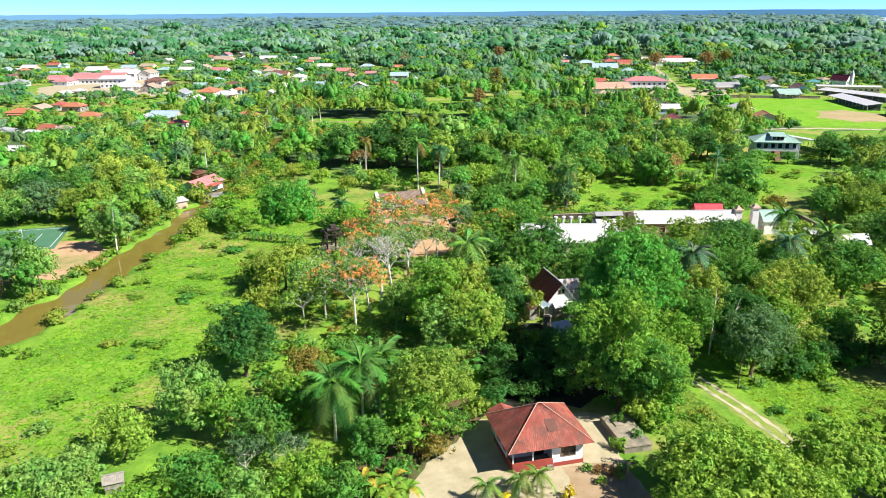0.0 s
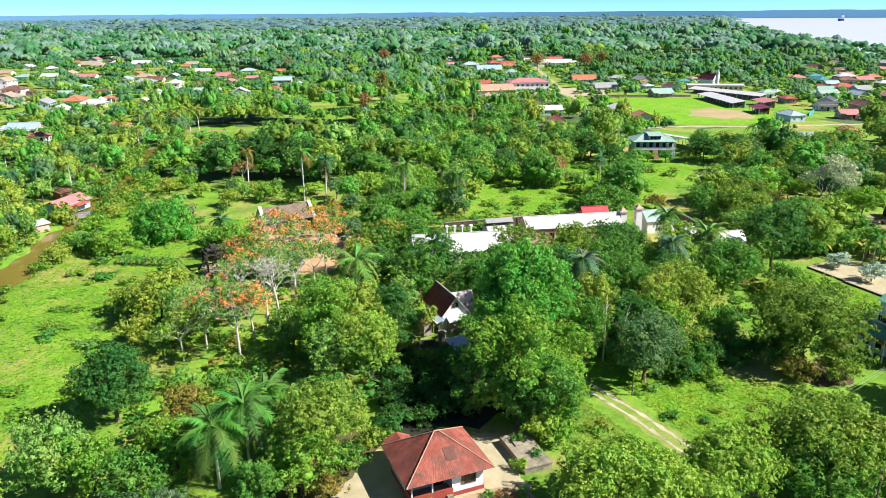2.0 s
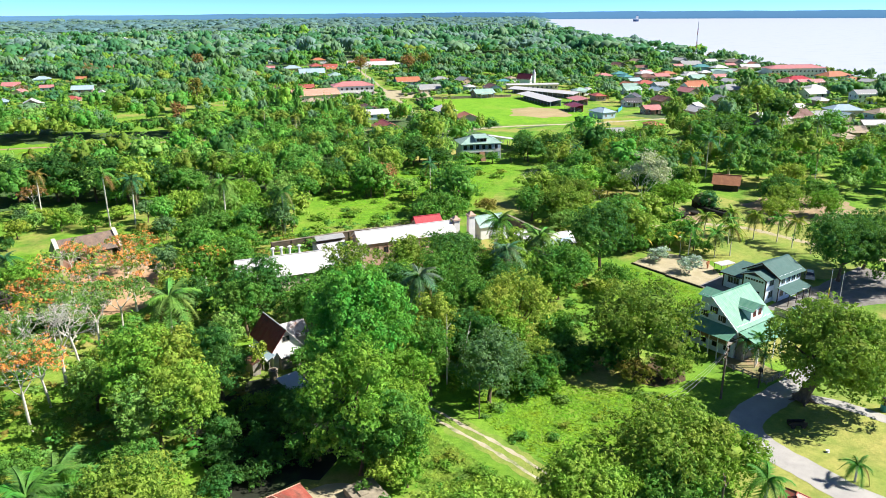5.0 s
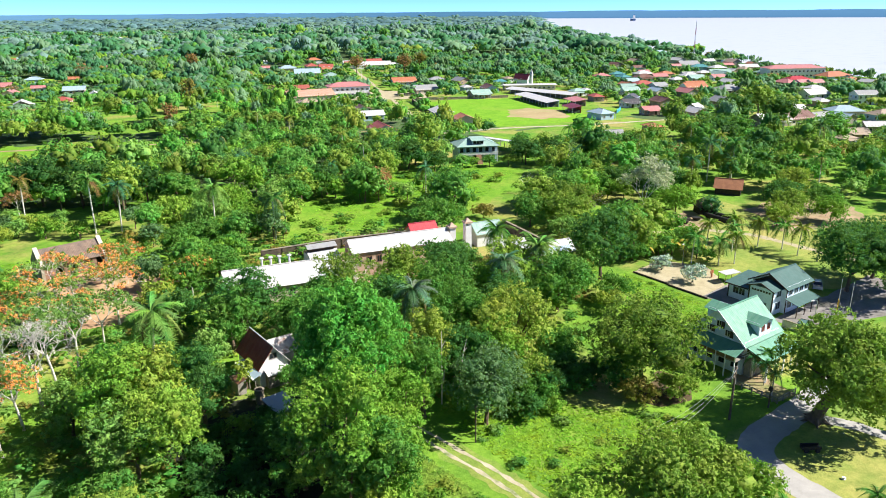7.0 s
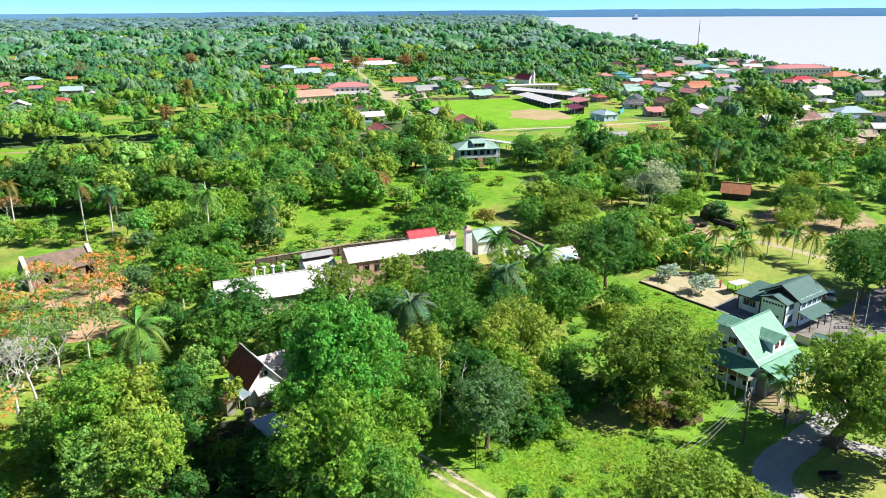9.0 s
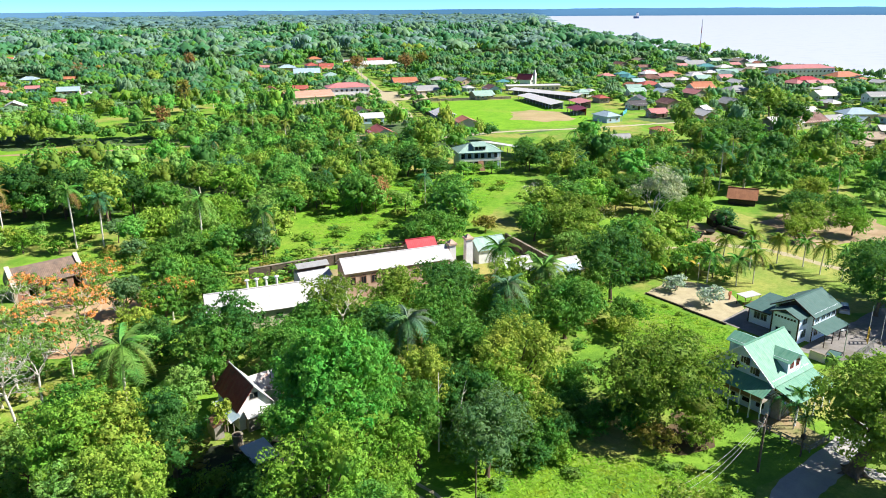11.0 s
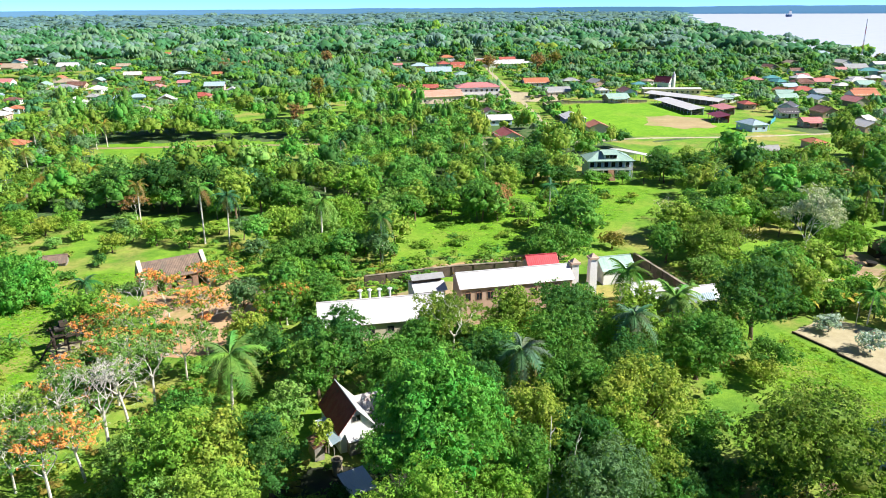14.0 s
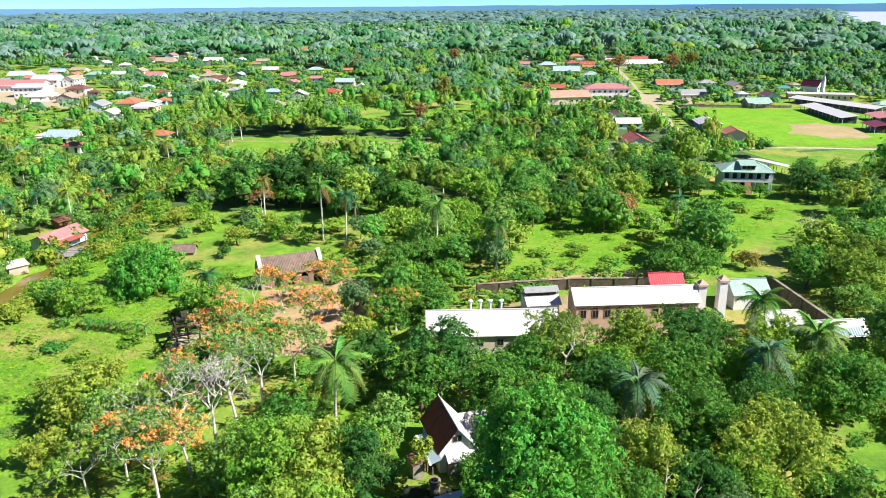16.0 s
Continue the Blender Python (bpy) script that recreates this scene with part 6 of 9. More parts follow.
village_house(323, 194, 15.6, 10.9, 3.0, -12, 'white', 'gable')
village_house(371, 209, 8.7, 6.1, 2.8, -22, 'white', 'gable')
village_house(442, 237, 14.6, 10.2, 2.8, -18, 'white', 'gable')
village_house(300, 149, 7.0, 4.9, 2.8, -18, 'tan', 'hip')
village_house(710, 558, 20.1, 13.0, 3.0, -22, 'blue', 'hip')
village_house(586, 430, 18.3, 12.8, 2.8, -22, 'grey', 'gable')
village_house(542, 615, 19.0, 13.0, 3.0, 74, 'red', 'gable')
village_house(569, 388, 12.8, 8.9, 3.0, -16, 'white', 'hip')
village_house(645, 423, 14.2, 10.0, 3.0, 68, 'tan', 'gable')
village_house(344, 332, 9.2, 6.5, 3.0, -12, 'mint', 'hip')
village_house(333, 307, 8.7, 6.1, 2.8, 68, 'red', 'hip')
village_house(353, 334, 7.8, 5.5, 2.8, 74, 'white', 'hip')
village_house(24, 516, 8.2, 5.8, 2.8, 80, 'grey', 'hip')
village_house(40, 500, 8.0, 5.6, 2.8, -22, 'blue', 'gable')
village_house(48, 497, 9.8, 6.9, 3.0, -22, 'blue', 'hip')
village_house(62, 482, 10.9, 7.6, 3.0, 80, 'white', 'gable')
village_house(82, 485, 11.1, 7.7, 3.0, -22, 'red', 'hip')
village_house(96, 520, 12.0, 8.4, 5.4, -18, 'blue', 'gable')
village_house(46, 434, 11.6, 8.1, 2.8, 80, 'tan', 'hip')
village_house(91, 650, 11.9, 8.3, 3.0, -16, 'blue', 'hip')
village_house(211, 797, 15.2, 10.7, 3.0, 80, 'blue', 'gable')
village_house(17, 488, 7.0, 4.9, 2.8, -16, 'white', 'hip')
village_house(9, 793, 17.6, 12.3, 3.0, -22, 'white', 'gable')
village_house(34, 783, 14.0, 9.8, 3.0, 74, 'white', 'gable')
village_house(-36, 810, 17.7, 12.4, 2.8, -22, 'tan', 'gable')
village_house(341, 1978, 30.0, 13.0, 5.4, -18, 'white', 'gable')
village_house(240, 1766, 30.0, 13.0, 3.0, 80, 'white', 'hip')
village_house(368, 1585, 30.0, 13.0, 2.8, 74, 'white', 'gable')
village_house(135, 1565, 30.0, 13.0, 3.0, 68, 'white', 'hip')
village_house(-27, 1720, 30.0, 13.0, 2.8, -22, 'white', 'gable')
village_house(105, 510, 9.4, 6.6, 2.9, 80, 'white', 'gable')
village_house(419, 1282, 27.6, 13.0, 2.8, -18, 'orange', 'hip')
village_house(470, 1257, 30.0, 13.0, 3.0, -22, 'tan', 'gable')
village_house(531, 1693, 30.0, 13.0, 3.0, -18, 'white', 'gable')
village_house(514, 1235, 24.8, 13.0, 2.8, 74, 'tan', 'hip')
village_house(356, 632, 16.2, 11.3, 2.9, -22, 'red', 'gable')
village_house(375, 615, 19.1, 13.0, 2.8, -22, 'white', 'gable')
village_house(610, 972, 30.0, 13.0, 3.0, 74, 'tan', 'hip')
village_house(597, 889, 30.0, 13.0, 2.8, -18, 'tan', 'gable')
village_house(742, 911, 30.0, 13.0, 2.9, -16, 'white', 'gable')
village_house(457, 399, 10.0, 7.5, 3.0, -24, "teal", "hip")
village_house(389, 331, 9.5, 7.0, 3.0, -30, "mint", "gable")
village_house(340, 287, 11.0, 8.0, 3.2, 32, "dark", "gable")
village_house(435, 314, 12.0, 8.0, 3.0, -28, "orange", "gable")
village_house(454, 342, 9.0, 7.0, 3.0, -20, "white", "hip")
village_house(565, 402, 14.0, 9.0, 3.2, -36, "teal", "hip")
village_house(529, 359, 16.0, 9.0, 3.2, -30, "mint", "gable")
village_house(595, 376, 16.0, 9.0, 3.2, -34, "white", "gable")
village_house(338, 244, 6.6, 5.4, 2.8, 10, "white", "gable")
village_house(349, 207, 9.0, 6.6, 2.9, 16, "rust", "gable")
village_house(468, 251, 11.0, 7.6, 3.0, -18, "white", "hip")
village_house(376, 187, 15.0, 10.0, 3.2, -36, "blue", "hip")
village_house(434, 205, 12.0, 8.0, 5.6, -30, "grey", "gable")
village_house(341, 156, 11.0, 6.6, 3.0, -40, "white", "gable")
village_house(318, 154, 8.6, 6.4, 2.8, -38, "tan", "gable")
village_house(575, 343, 13.0, 8.0, 3.0, -26, "white", "gable")
village_house(517, 289, 16.0, 9.0, 3.0, -30, "crimson", "hip")

# more houses scattered through the far town
town_rng = random.Random(19)
for cx, cy, spread, n in ((-120, 640, 110, 22), (40, 620, 80, 14), (330, 640, 70, 12), (480, 340, 90, 26), (590, 430, 60, 14), (370, 290, 50, 10), (350, 190, 50, 8), (150, 1500, 260, 10), (450, 1250, 160, 8), (-150, 1150, 200, 8), (560, 900, 120, 7), (-40, 450, 60, 8), (60, 900, 140, 8), (250, 1000, 170, 6), (-110, 900, 130, 10), (430, 1000, 130, 8), (150, 760, 90, 4), (300, 1400, 260, 8)):
    for _ in range(n):
        x, y = town_rng.gauss(cx, spread * 0.5), town_rng.gauss(cy, spread * 0.5)
        if beyond_shore(x, y) > -18 or any(math.hypot(x - f[0], y - f[1]) < f[2] + 9 for f in FOOTPRINTS) or inside(x, y, [(216, 250), (244, 366), (310, 352), (340, 300), (290, 240)]):
            continue
        w = town_rng.uniform(8, 14)
        village_house(round(x, 1), round(y, 1), round(w, 1), round(w * 0.7, 1), 2.9, town_rng.choice((-22, -16, 70, 76)), town_rng.choice(("pink", "white", "white", "grey", "orange", "white", "blue", "tan", "mint", "rust", "pink")), "gable" if math.hypot(x, y) > 620 else town_rng.choice(("hip", "gable")))

# ---- vegetation ----
# the slate and steel greens have distance haze mixed in, sage in part
GREENS = {
    "dark": (0.042, 0.128, 0.030), "mid": (0.076, 0.196, 0.034), "bright": (0.138, 0.272, 0.034), "lime": (0.200, 0.318, 0.046),
    "light": (0.158, 0.287, 0.065), "olive": (0.165, 0.242, 0.037), "yellow": (0.222, 0.281, 0.043), "grey": (0.080, 0.155, 0.066),
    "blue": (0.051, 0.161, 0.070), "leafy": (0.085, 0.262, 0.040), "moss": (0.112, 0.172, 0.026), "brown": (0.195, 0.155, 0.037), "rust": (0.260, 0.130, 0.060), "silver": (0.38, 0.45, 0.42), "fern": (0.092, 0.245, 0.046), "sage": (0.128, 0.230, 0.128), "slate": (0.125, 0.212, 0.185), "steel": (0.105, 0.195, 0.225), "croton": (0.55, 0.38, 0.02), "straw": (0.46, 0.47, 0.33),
}


def lobes_of(rng, shape, R, z0, z1, subs=6):
    """Foliage masses of a crown of radius R between the heights z0 and z1: main boughs and, on them, smaller tufts. Rows of x, y, z, radius, half height."""
    hz, zc = (z1 - z0) / 2, (z0 + z1) / 2
    n, low, r = {"round": (13, 1.6, 0.42), "dome": (20, 1.15, 0.36), "column": (12, 1.9, 0.46), "spread": (17, 1.25, 0.36), "shrub": (8, 1.5, 0.46), "tuft": (5, 1.5, 0.5)}[shape]
    main, small = [], []
    for i in range(n):
        a = i * 2.39996 + rng.uniform(-0.5, 0.5)
        s = 1 - low * (i + 0.5) / n
        w = math.sqrt(max(0.0, 1 - s * s))
        k = 1 - r * 0.85 + (rng.uniform(-0.2, 0.1) if shape != "dome" else rng.uniform(-0.05, 0.05))
        rr, rz = R * r * rng.uniform(0.75, 1.25), min(hz, R) * r * rng.uniform(0.7, 1.05)
        c = Vector((math.cos(a) * w * R * k, math.sin(a) * w * R * k, zc + s * hz * k))
        main.append((*c, rr, rz))
        for j in range(subs):
            d = Vector((rng.gauss(0, 1), rng.gauss(0, 1), rng.gauss(0.35, 0.9)))
            d = (d.normalized() + Vector((math.cos(a) * w, math.sin(a) * w, s)) * 0.7).normalized()
            q = rng.uniform(0.3, 0.5)
            small.append((c.x + d.x * rr * 1.02, c.y + d.y * rr * 1.02, c.z + d.z * rz * 1.02, rr * q, rz * q))
    return np.array(main), np.array(small + main[: n // 2])


def leaf_cloud(seed, lobes, count, size, droop=0.0, loose=0.13, per=9, bunch=1.7, lift=0.0):
    """Leaves as small pointed triangles, gathered in bunches over the lobes with gaps between. Returns vertices and triangles."""
    g = np.random.default_rng(seed)
    area = lobes[:, 3] * (lobes[:, 3] + lobes[:, 4])
    k = max(1, count // per)
    which = g.choice(len(lobes), k, p=area / area.sum())
    d = g.normal(size=(k, 3))
    d[:, 2] += 0.35
    d /= np.linalg.norm(d, axis=1, keepdims=True)
    L = lobes[which]
    c = L[:, :3] + d * np.stack([L[:, 3], L[:, 3], L[:, 4]], 1) * (0.95 + loose * g.normal(size=(k, 1)))
    rc = size * bunch * g.uniform(0.6, 1.45, (k, 1))
    c, d, rc = (np.repeat(a, per, 0) for a in (c, d, rc))
    n = len(c)
    e = g.normal(size=(n, 3)) + 0.8 * d
    e[:, 2] += 0.25
    e /= np.linalg.norm(e, axis=1, keepdims=True)
    c = c + e * rc * g.uniform(0.55, 1.05, (n, 1)) * np.array([1, 1, 0.75])
    nrm = e + 0.4 * d + 0.3 * g.normal(size=(n, 3))
    nrm[:, 2] += lift
    nrm /= np.linalg.norm(nrm, axis=1, keepdims=True)
    t = np.cross(nrm, g.normal(size=(n, 3)))
    t /= np.linalg.norm(t, axis=1, keepdims=True)
    t[:, 2] -= droop
    b = np.cross(nrm, t)
    s = size * g.uniform(0.6, 1.4, (n, 1))
    v = np.stack([c - t * s * 0.45 + b * s * 0.45, c - t * s * 0.45 - b * s * 0.45, c + t * s * 0.7], 1).reshape(-1, 3)
    return v, np.arange(3 * n).reshape(-1, 3)


ICO = bmesh.new()
bmesh.ops.create_icosphere(ICO, subdivisions=2, radius=1)
ICO_V = np.array([v.co[:] for v in ICO.verts])
ICO_F = np.array([[v.index for v in f.verts] for f in ICO.faces])
ICO.free()
ICO1 = bmesh.new()
bmesh.ops.create_icosphere(ICO1, subdivisions=1, radius=1)
ICO1_V = np.array([v.co[:] for v in ICO1.verts])
ICO1_F = np.array([[v.index for v in f.verts] for f in ICO1.faces])
ICO1.free()


def cores(seed, lobes, k=0.8, coarse=True, rough=0.24, low=-2.0):
    """Uneven inner masses of foliage; faces that look down below the height low, on a unit ball, are left open."""
    g = np.random.default_rng(seed)
    base, faces = (ICO1_V, ICO1_F) if coarse else (ICO_V, ICO_F)
    faces = faces[base[faces].mean(1)[:, 2] > low]
    vs, fs = [], []
    for i, L in enumerate(lobes):
        vs.append(base * (1 + rough * g.normal(size=(len(base), 1))) * np.array([L[3], L[3], L[4]]) * k + L[:3])
        fs.append(faces + i * len(base))
    return np.concatenate(vs), np.concatenate(fs)


def crown_mesh(name, seed, lobes, count, size, droop=0.0, core=0.48, loose=0.1):
    both = np.concatenate([lobes[1], lobes[0] * np.array([1, 1, 1, 0.7, 0.7])])
    v1, q = leaf_cloud(seed, both, count, size, droop, loose)
    v2, t = cores(seed + 1, lobes[0], core)
    return quads_mesh(name, np.concatenate([v1, v2]), np.concatenate([q, t + len(v1)]), LEAF)


def trunk_geo(rng, h, r, lobes, limbs=5):
    g = Geo()
    top = Vector((rng.uniform(-0.4, 0.4), rng.uniform(-0.4, 0.4), h))
    g.tube([(0, 0, -0.1), (0.02, 0, 0.4), top * 0.5 + Vector((rng.uniform(-.2, .2), rng.uniform(-.2, .2), 0)), top], [r * 1.5, r, r * 0.8, r * 0.5], 8)
    for i in range(min(limbs, len(lobes))):
        L = lobes[int(i * len(lobes) / limbs)]
        a = top * rng.uniform(0.6, 0.95)
        b = Vector(L[:3])
        m = a.lerp(b, 0.5) + Vector((0, 0, -0.3))
        g.tube([a, m, b], [r * 0.5, r * 0.32, r * 0.12], 5)
    return g


TREE_NAMES = {"dark": "dark green", "mid": "green", "bright": "bright green", "lime": "lime green", "light": "pale green", "olive": "olive green", "yellow": "yellow-green",
              "grey": "grey-green", "blue": "blue-green", "brown": "brownish", "rust": "rust-red", "silver": "silvery", "fern": "fresh green", "leafy": "fresh green", "moss": "dark olive green", "sage": "sage green", "slate": "hazed grey-blue green", "steel": "hazed blue-green", "croton": "yellow", "straw": "straw-coloured"}
SHAPE_NAMES = {"round": "round crown", "dome": "dense domed crown", "column": "narrow upright crown", "spread": "wide spreading crown", "shrub": "low bushy crown", "tuft": "small bushy crown"}
seed_count = [10]


def broad(x, y, R, H, colour, shape="round", skirt=0.2, density=1.0, leaf=0.3, bark=None, label="", stem=1.0):
    """A broad-leaved tree or shrub with a crown of many leaf clumps."""
    seed_count[0] += 7
    sd = seed_count[0]
    rng = random.Random(sd)
    name = "shrub" if shape in ("shrub", "tuft") else "tree"
    t = thing(name, x, y, 0, 0, label or "%s %s with a %s" % (TREE_NAMES[colour], name, SHAPE_NAMES[shape]), name)
    lob = lobes_of(rng, shape, R, H * skirt, H)
    hc = H * (1 - skirt)
    near, middle = y < 98, y < 130
    if leaf >= 0.26:
        leaf = 0.225 + 0.012 * max(0, R - 3) if near else 0.27 + 0.014 * max(0, R - 3) if middle else 0.3 + 0.017 * max(0, R - 3)
    surface_area = 1.5 * 4.19 * (2 * R * R + R * hc) / 2
    most = int((10500 if near else 7200 if middle else 5200) * max(1.0, density))
    leaf = max(leaf, math.sqrt(0.8 * surface_area / (0.5 * most)))
    count = int(min(most, (0.85 if near else 0.95) * density * surface_area / (leaf * leaf * 0.5)))
    c = part("crown", crown_mesh("crown", sd, lob, count, leaf, 0.5 if shape == "dome" else 0.1), LEAF, t)
    c.color = (*[1.25 * k for k in GREENS[colour]], 1)
    part("trunk", trunk_geo(rng, H * max(0.35, skirt + 0.2), stem * (0.024 * H + 0.04), lob[0]), bark or BARK, t)
    return t


def frond_geo(length, droop, width, rng, pairs=15):
    """One feather frond, arching out along +x."""
    g = Geo()
    pts = []
    for i in range(9):
        u = i / 8
        pts.append(Vector((length * u * (1 - 0.18 * u), 0, length * (0.42 * u - droop * u * u))))
    g.tube(pts, [0.05 * (1 - 0.8 * i / 8) for i in range(9)], 3)
    for i in range(pairs):
        u = 0.12 + 0.86 * i / (pairs - 1)
        k = u * 8
        j = min(int(k), 7)
        p = pts[j].lerp(pts[j + 1], k - j)
        d = (pts[j + 1] - pts[j]).normalized()
        w = width * (1 - 0.75 * abs(u - 0.4) ** 1.3) * rng.uniform(0.85, 1.15)
        for s in (1, -1):
            tip = p + Vector((d.x * w * 0.5, s * w * 0.8, -w * rng.uniform(0.3, 0.75)))
            h = d * (length / pairs * 0.55)
            g.poly(p - h, tip, p + h)
    return g


PALM_RNG = random.Random(5)
FROND = {}
for key, (droop, width, pairs) in {"arch": (0.8, 0.85, 28), "hang": (1.3, 1.0, 28), "stiff": (0.5, 0.7, 24)}.items():
    FROND[key] = frond_geo(1.0, droop, 0.36 * width, PALM_RNG, pairs).mesh("frond_" + key, LEAF)


def palm(x, y, H, L, colour="fern", fronds=15, kind="", lean=0.0, trunk=0.16, bark=None):
    """A palm: a slender ringed trunk and separate feather fronds."""
    seed_count[0] += 3
    rng = random.Random(seed_count[0])
    t = thing("palm", x, y, 0, rng.uniform(0, 360), "%s palm with feather fronds%s" % (TREE_NAMES[colour], kind), "palm tree")
    g = Geo()
    n = 9
    pts = [(lean * (i / n) ** 1.6, 0, (H + 0.1) * i / n - 0.1) for i in range(n + 1)]
    g.tube(pts, [trunk * (1.45 if i == 0 else 1.0 if i < n else 0.75) * (1 + 0.06 * (i % 2)) for i in range(n + 1)], 8)
    part("trunk", g, bark or PALE_BARK, t)
    for i in range(fronds):
        u = (i + 0.5) / fronds
        mesh = FROND["stiff" if u < 0.14 else "arch" if u < 0.5 else "hang"]
        ob = part("frond", mesh, LEAF, t)
        k = 1.2 * L * rng.uniform(0.85, 1.1)
        ob.matrix_local = Matrix.LocRotScale((lean, 0, H - 0.05), Euler((rng.uniform(-0.2, 0.2), -0.75 + 1.05 * u, i * 2.39996)), (k, k, k))
        c = GREENS[colour] if u < 0.85 else (0.20, 0.17, 0.06)
        ob.color = (*[v * rng.uniform(0.8, 1.25) for v in c], 1)
    return t


def branching(rng, g, p, d, length, r, depth, tips):
    """Tapered limbs that fork, and the places of their tips."""
    q = p + d * length
    mid = p.lerp(q, 0.5) + Vector((rng.uniform(-1, 1), rng.uniform(-1, 1), rng.uniform(-0.3, 0.6))) * length * 0.09
    g.tube([p, mid, q], [r, r * 0.82, r * 0.62], 5 if depth > 2 else 3)
    if depth == 0:
        tips.append(q)
        return
    if depth < 3:
        tips.append(q)
    for _ in range(3 if depth > 1 else rng.choice((2, 3))):
        a = Vector((rng.gauss(0, 1), rng.gauss(0, 1), rng.gauss(0.25, 0.5))).normalized()
        branching(rng, g, q, (d * 0.75 + a * 0.72).normalized(), length * rng.uniform(0.62, 0.82), r * 0.58, depth - 1, tips)


FLOWER = surface("orange_blossom", (0.92, 0.40, 0.09), (0.86, 0.28, 0.055), 3.0, 0.7, 0, 0.1)


def limb_tree(x, y, H, R, flowers=0.0, leaves=0.0, colour="olive", label="", first=0.42, forks=4):
    """An open, pale-limbed tree with thin foliage and clusters of blossom."""
    seed_count[0] += 5
    sd = seed_count[0]
    rng = random.Random(sd)
    t = thing("tree", x, y, 0, 0, label, "tree")
    g, tips = Geo(), []
    trunk_top = Vector((rng.uniform(-0.5, 0.5), rng.uniform(-0.5, 0.5), H * first))
    g.tube([(0, 0, -0.1), (0, 0, 0.3), trunk_top * 0.55, trunk_top], [0.022 * H, 0.015 * H, 0.012 * H, 0.009 * H], 8)
    for i in range(4):
        a = i * 1.7 + rng.uniform(-0.3, 0.3)
        d = Vector((math.cos(a) * 0.55, math.sin(a) * 0.55, 0.95)).normalized()
        branching(rng, g, trunk_top * rng.uniform(0.8, 1.0), d, H * 0.17 * rng.uniform(0.85, 1.15), (0.0055 if leaves > 0.2 else 0.0068) * H, forks, tips)
    k = R / max(1e-3, sorted(math.hypot(p.x, p.y) for p in tips)[int(len(tips) * 0.9)])
    k = min(max(k, 0.7), 1.9)
    g.v = [(v[0] * (k if v[2] > H * first * 0.9 else 1), v[1] * (k if v[2] > H * first * 0.9 else 1), v[2]) for v in g.v]
    part("trunk", g, PALE_BARK, t, "pale bare limbs")
    pts = np.array([(p.x * k, p.y * k, p.z) for p in tips])
    gen = np.random.default_rng(sd)
    if flowers > 0:
        sway = np.array([noise.noise(Vector(p) * 0.33 + Vector((x, y, 0))) for p in pts]) + 0.25 * gen.random(len(pts)) + 0.04 * pts[:, 2]
        pick = pts[sway > np.quantile(sway, 1 - flowers)]
        lob = np.concatenate([pick, gen.uniform(0.3, 0.75, (len(pick), 1)), gen.uniform(0.15, 0.3, (len(pick), 1))], 1)
        v, q = leaf_cloud(sd, lob, len(lob) * 18, 0.15, 0.0, 0.2)
        part("blossom", quads_mesh("blossom", v, q, FLOWER), FLOWER, t, "clusters of orange blossom")
    if leaves > 0:
        pick = pts[gen.random(len(pts)) < leaves]
        lob = np.concatenate([pick, gen.uniform(0.4, 0.9, (len(pick), 1)), gen.uniform(0.3, 0.6, (len(pick), 1))], 1)
        v, q = leaf_cloud(sd + 1, lob, len(lob) * 9, 0.3)
        c = part("foliage", quads_mesh("foliage", v, q, LEAF), LEAF, t)
        c.color = (*GREENS[colour], 1)
    return t


# trees near the red-roofed house and along the meadow
broad(-4.1, 94.9, 4.4, 10.2, "dark", "round", 0.02, 1.8)
broad(-10.1, 81.9, 4.6, 8.5, "light", "round", 0.05)
broad(-6.2, 80.2, 3.4, 7.0, "bright", "round", 0.02)
broad(-17.2, 77.9, 3.6, 6.0, "lime", "shrub", 0.0)
broad(-20.5, 74.5, 3.2, 4.5, "light", "shrub", 0.0)
broad(17.7, 74.0, 5.4, 11.5, "olive", "round", 0.02)
broad(14.5, 71.0, 3.6, 8.0, "bright", "round", 0.03)
broad(9.6, 68.4, 2.9, 7.0, "mid", "round", 0.05)
broad(2.4, 66.6, 3.6, 4.6, "bright", "shrub", 0.0)
broad(5.5, 64.0, 3.0, 4.0, "mid", "shrub", 0.0)
broad(-1.5, 76.2, 3.6, 5.6, "mid", "shrub", 0.0)
broad(2.4, 80.6, 3.8, 7.0, "bright", "round", 0.0)
broad(-23.5, 71.2, 4.6, 5.0, "light", "shrub", 0.0)
broad(-27.0, 66.0, 4.4, 4.6, "bright", "shrub", 0.0)
broad(-15.0, 66.0, 3.4, 3.6, "bright", "shrub", 0.0)
broad(-9.0, 70.0, 3.8, 4.2, "mid", "shrub", 0.0)
broad(-4.0, 65.0, 3.4, 4.0, "light", "shrub", 0.0)
broad(3.8, 89.8, 3.8, 5.2, "brown", "shrub", 0.0)
broad(0.7, 84.6, 2.9, 4.4, "olive", "shrub", 0.0)
broad(8.0, 86.5, 3.2, 5.5, "yellow", "shrub", 0.0)
broad(10.0, 91.5, 3.4, 5.8, "mid", "shrub", 0.0)
broad(13.0, 84.0, 3.2, 6.5, "bright", "round", 0.0)
broad(20.0, 83.0, 3.6, 7.0, "mid", "round", 0.0)
limb_tree(-3.4, 71.4, 6.0, 2.8, 0, 0.25, "grey", "thin pale shrub with almost bare branches", 0.15)
limb_tree(1.0, 70.2, 7.0, 2.2, 0, 0.12, "grey", "thin dead tree with bare pale branches", 0.3)
palm(9.9, 77.2, 8.6, 3.9, "fern", 30, ", beside the sand yard")
palm(6.4, 75.6, 7.6, 3.6, "fern", 28, ", beside the sand yard")
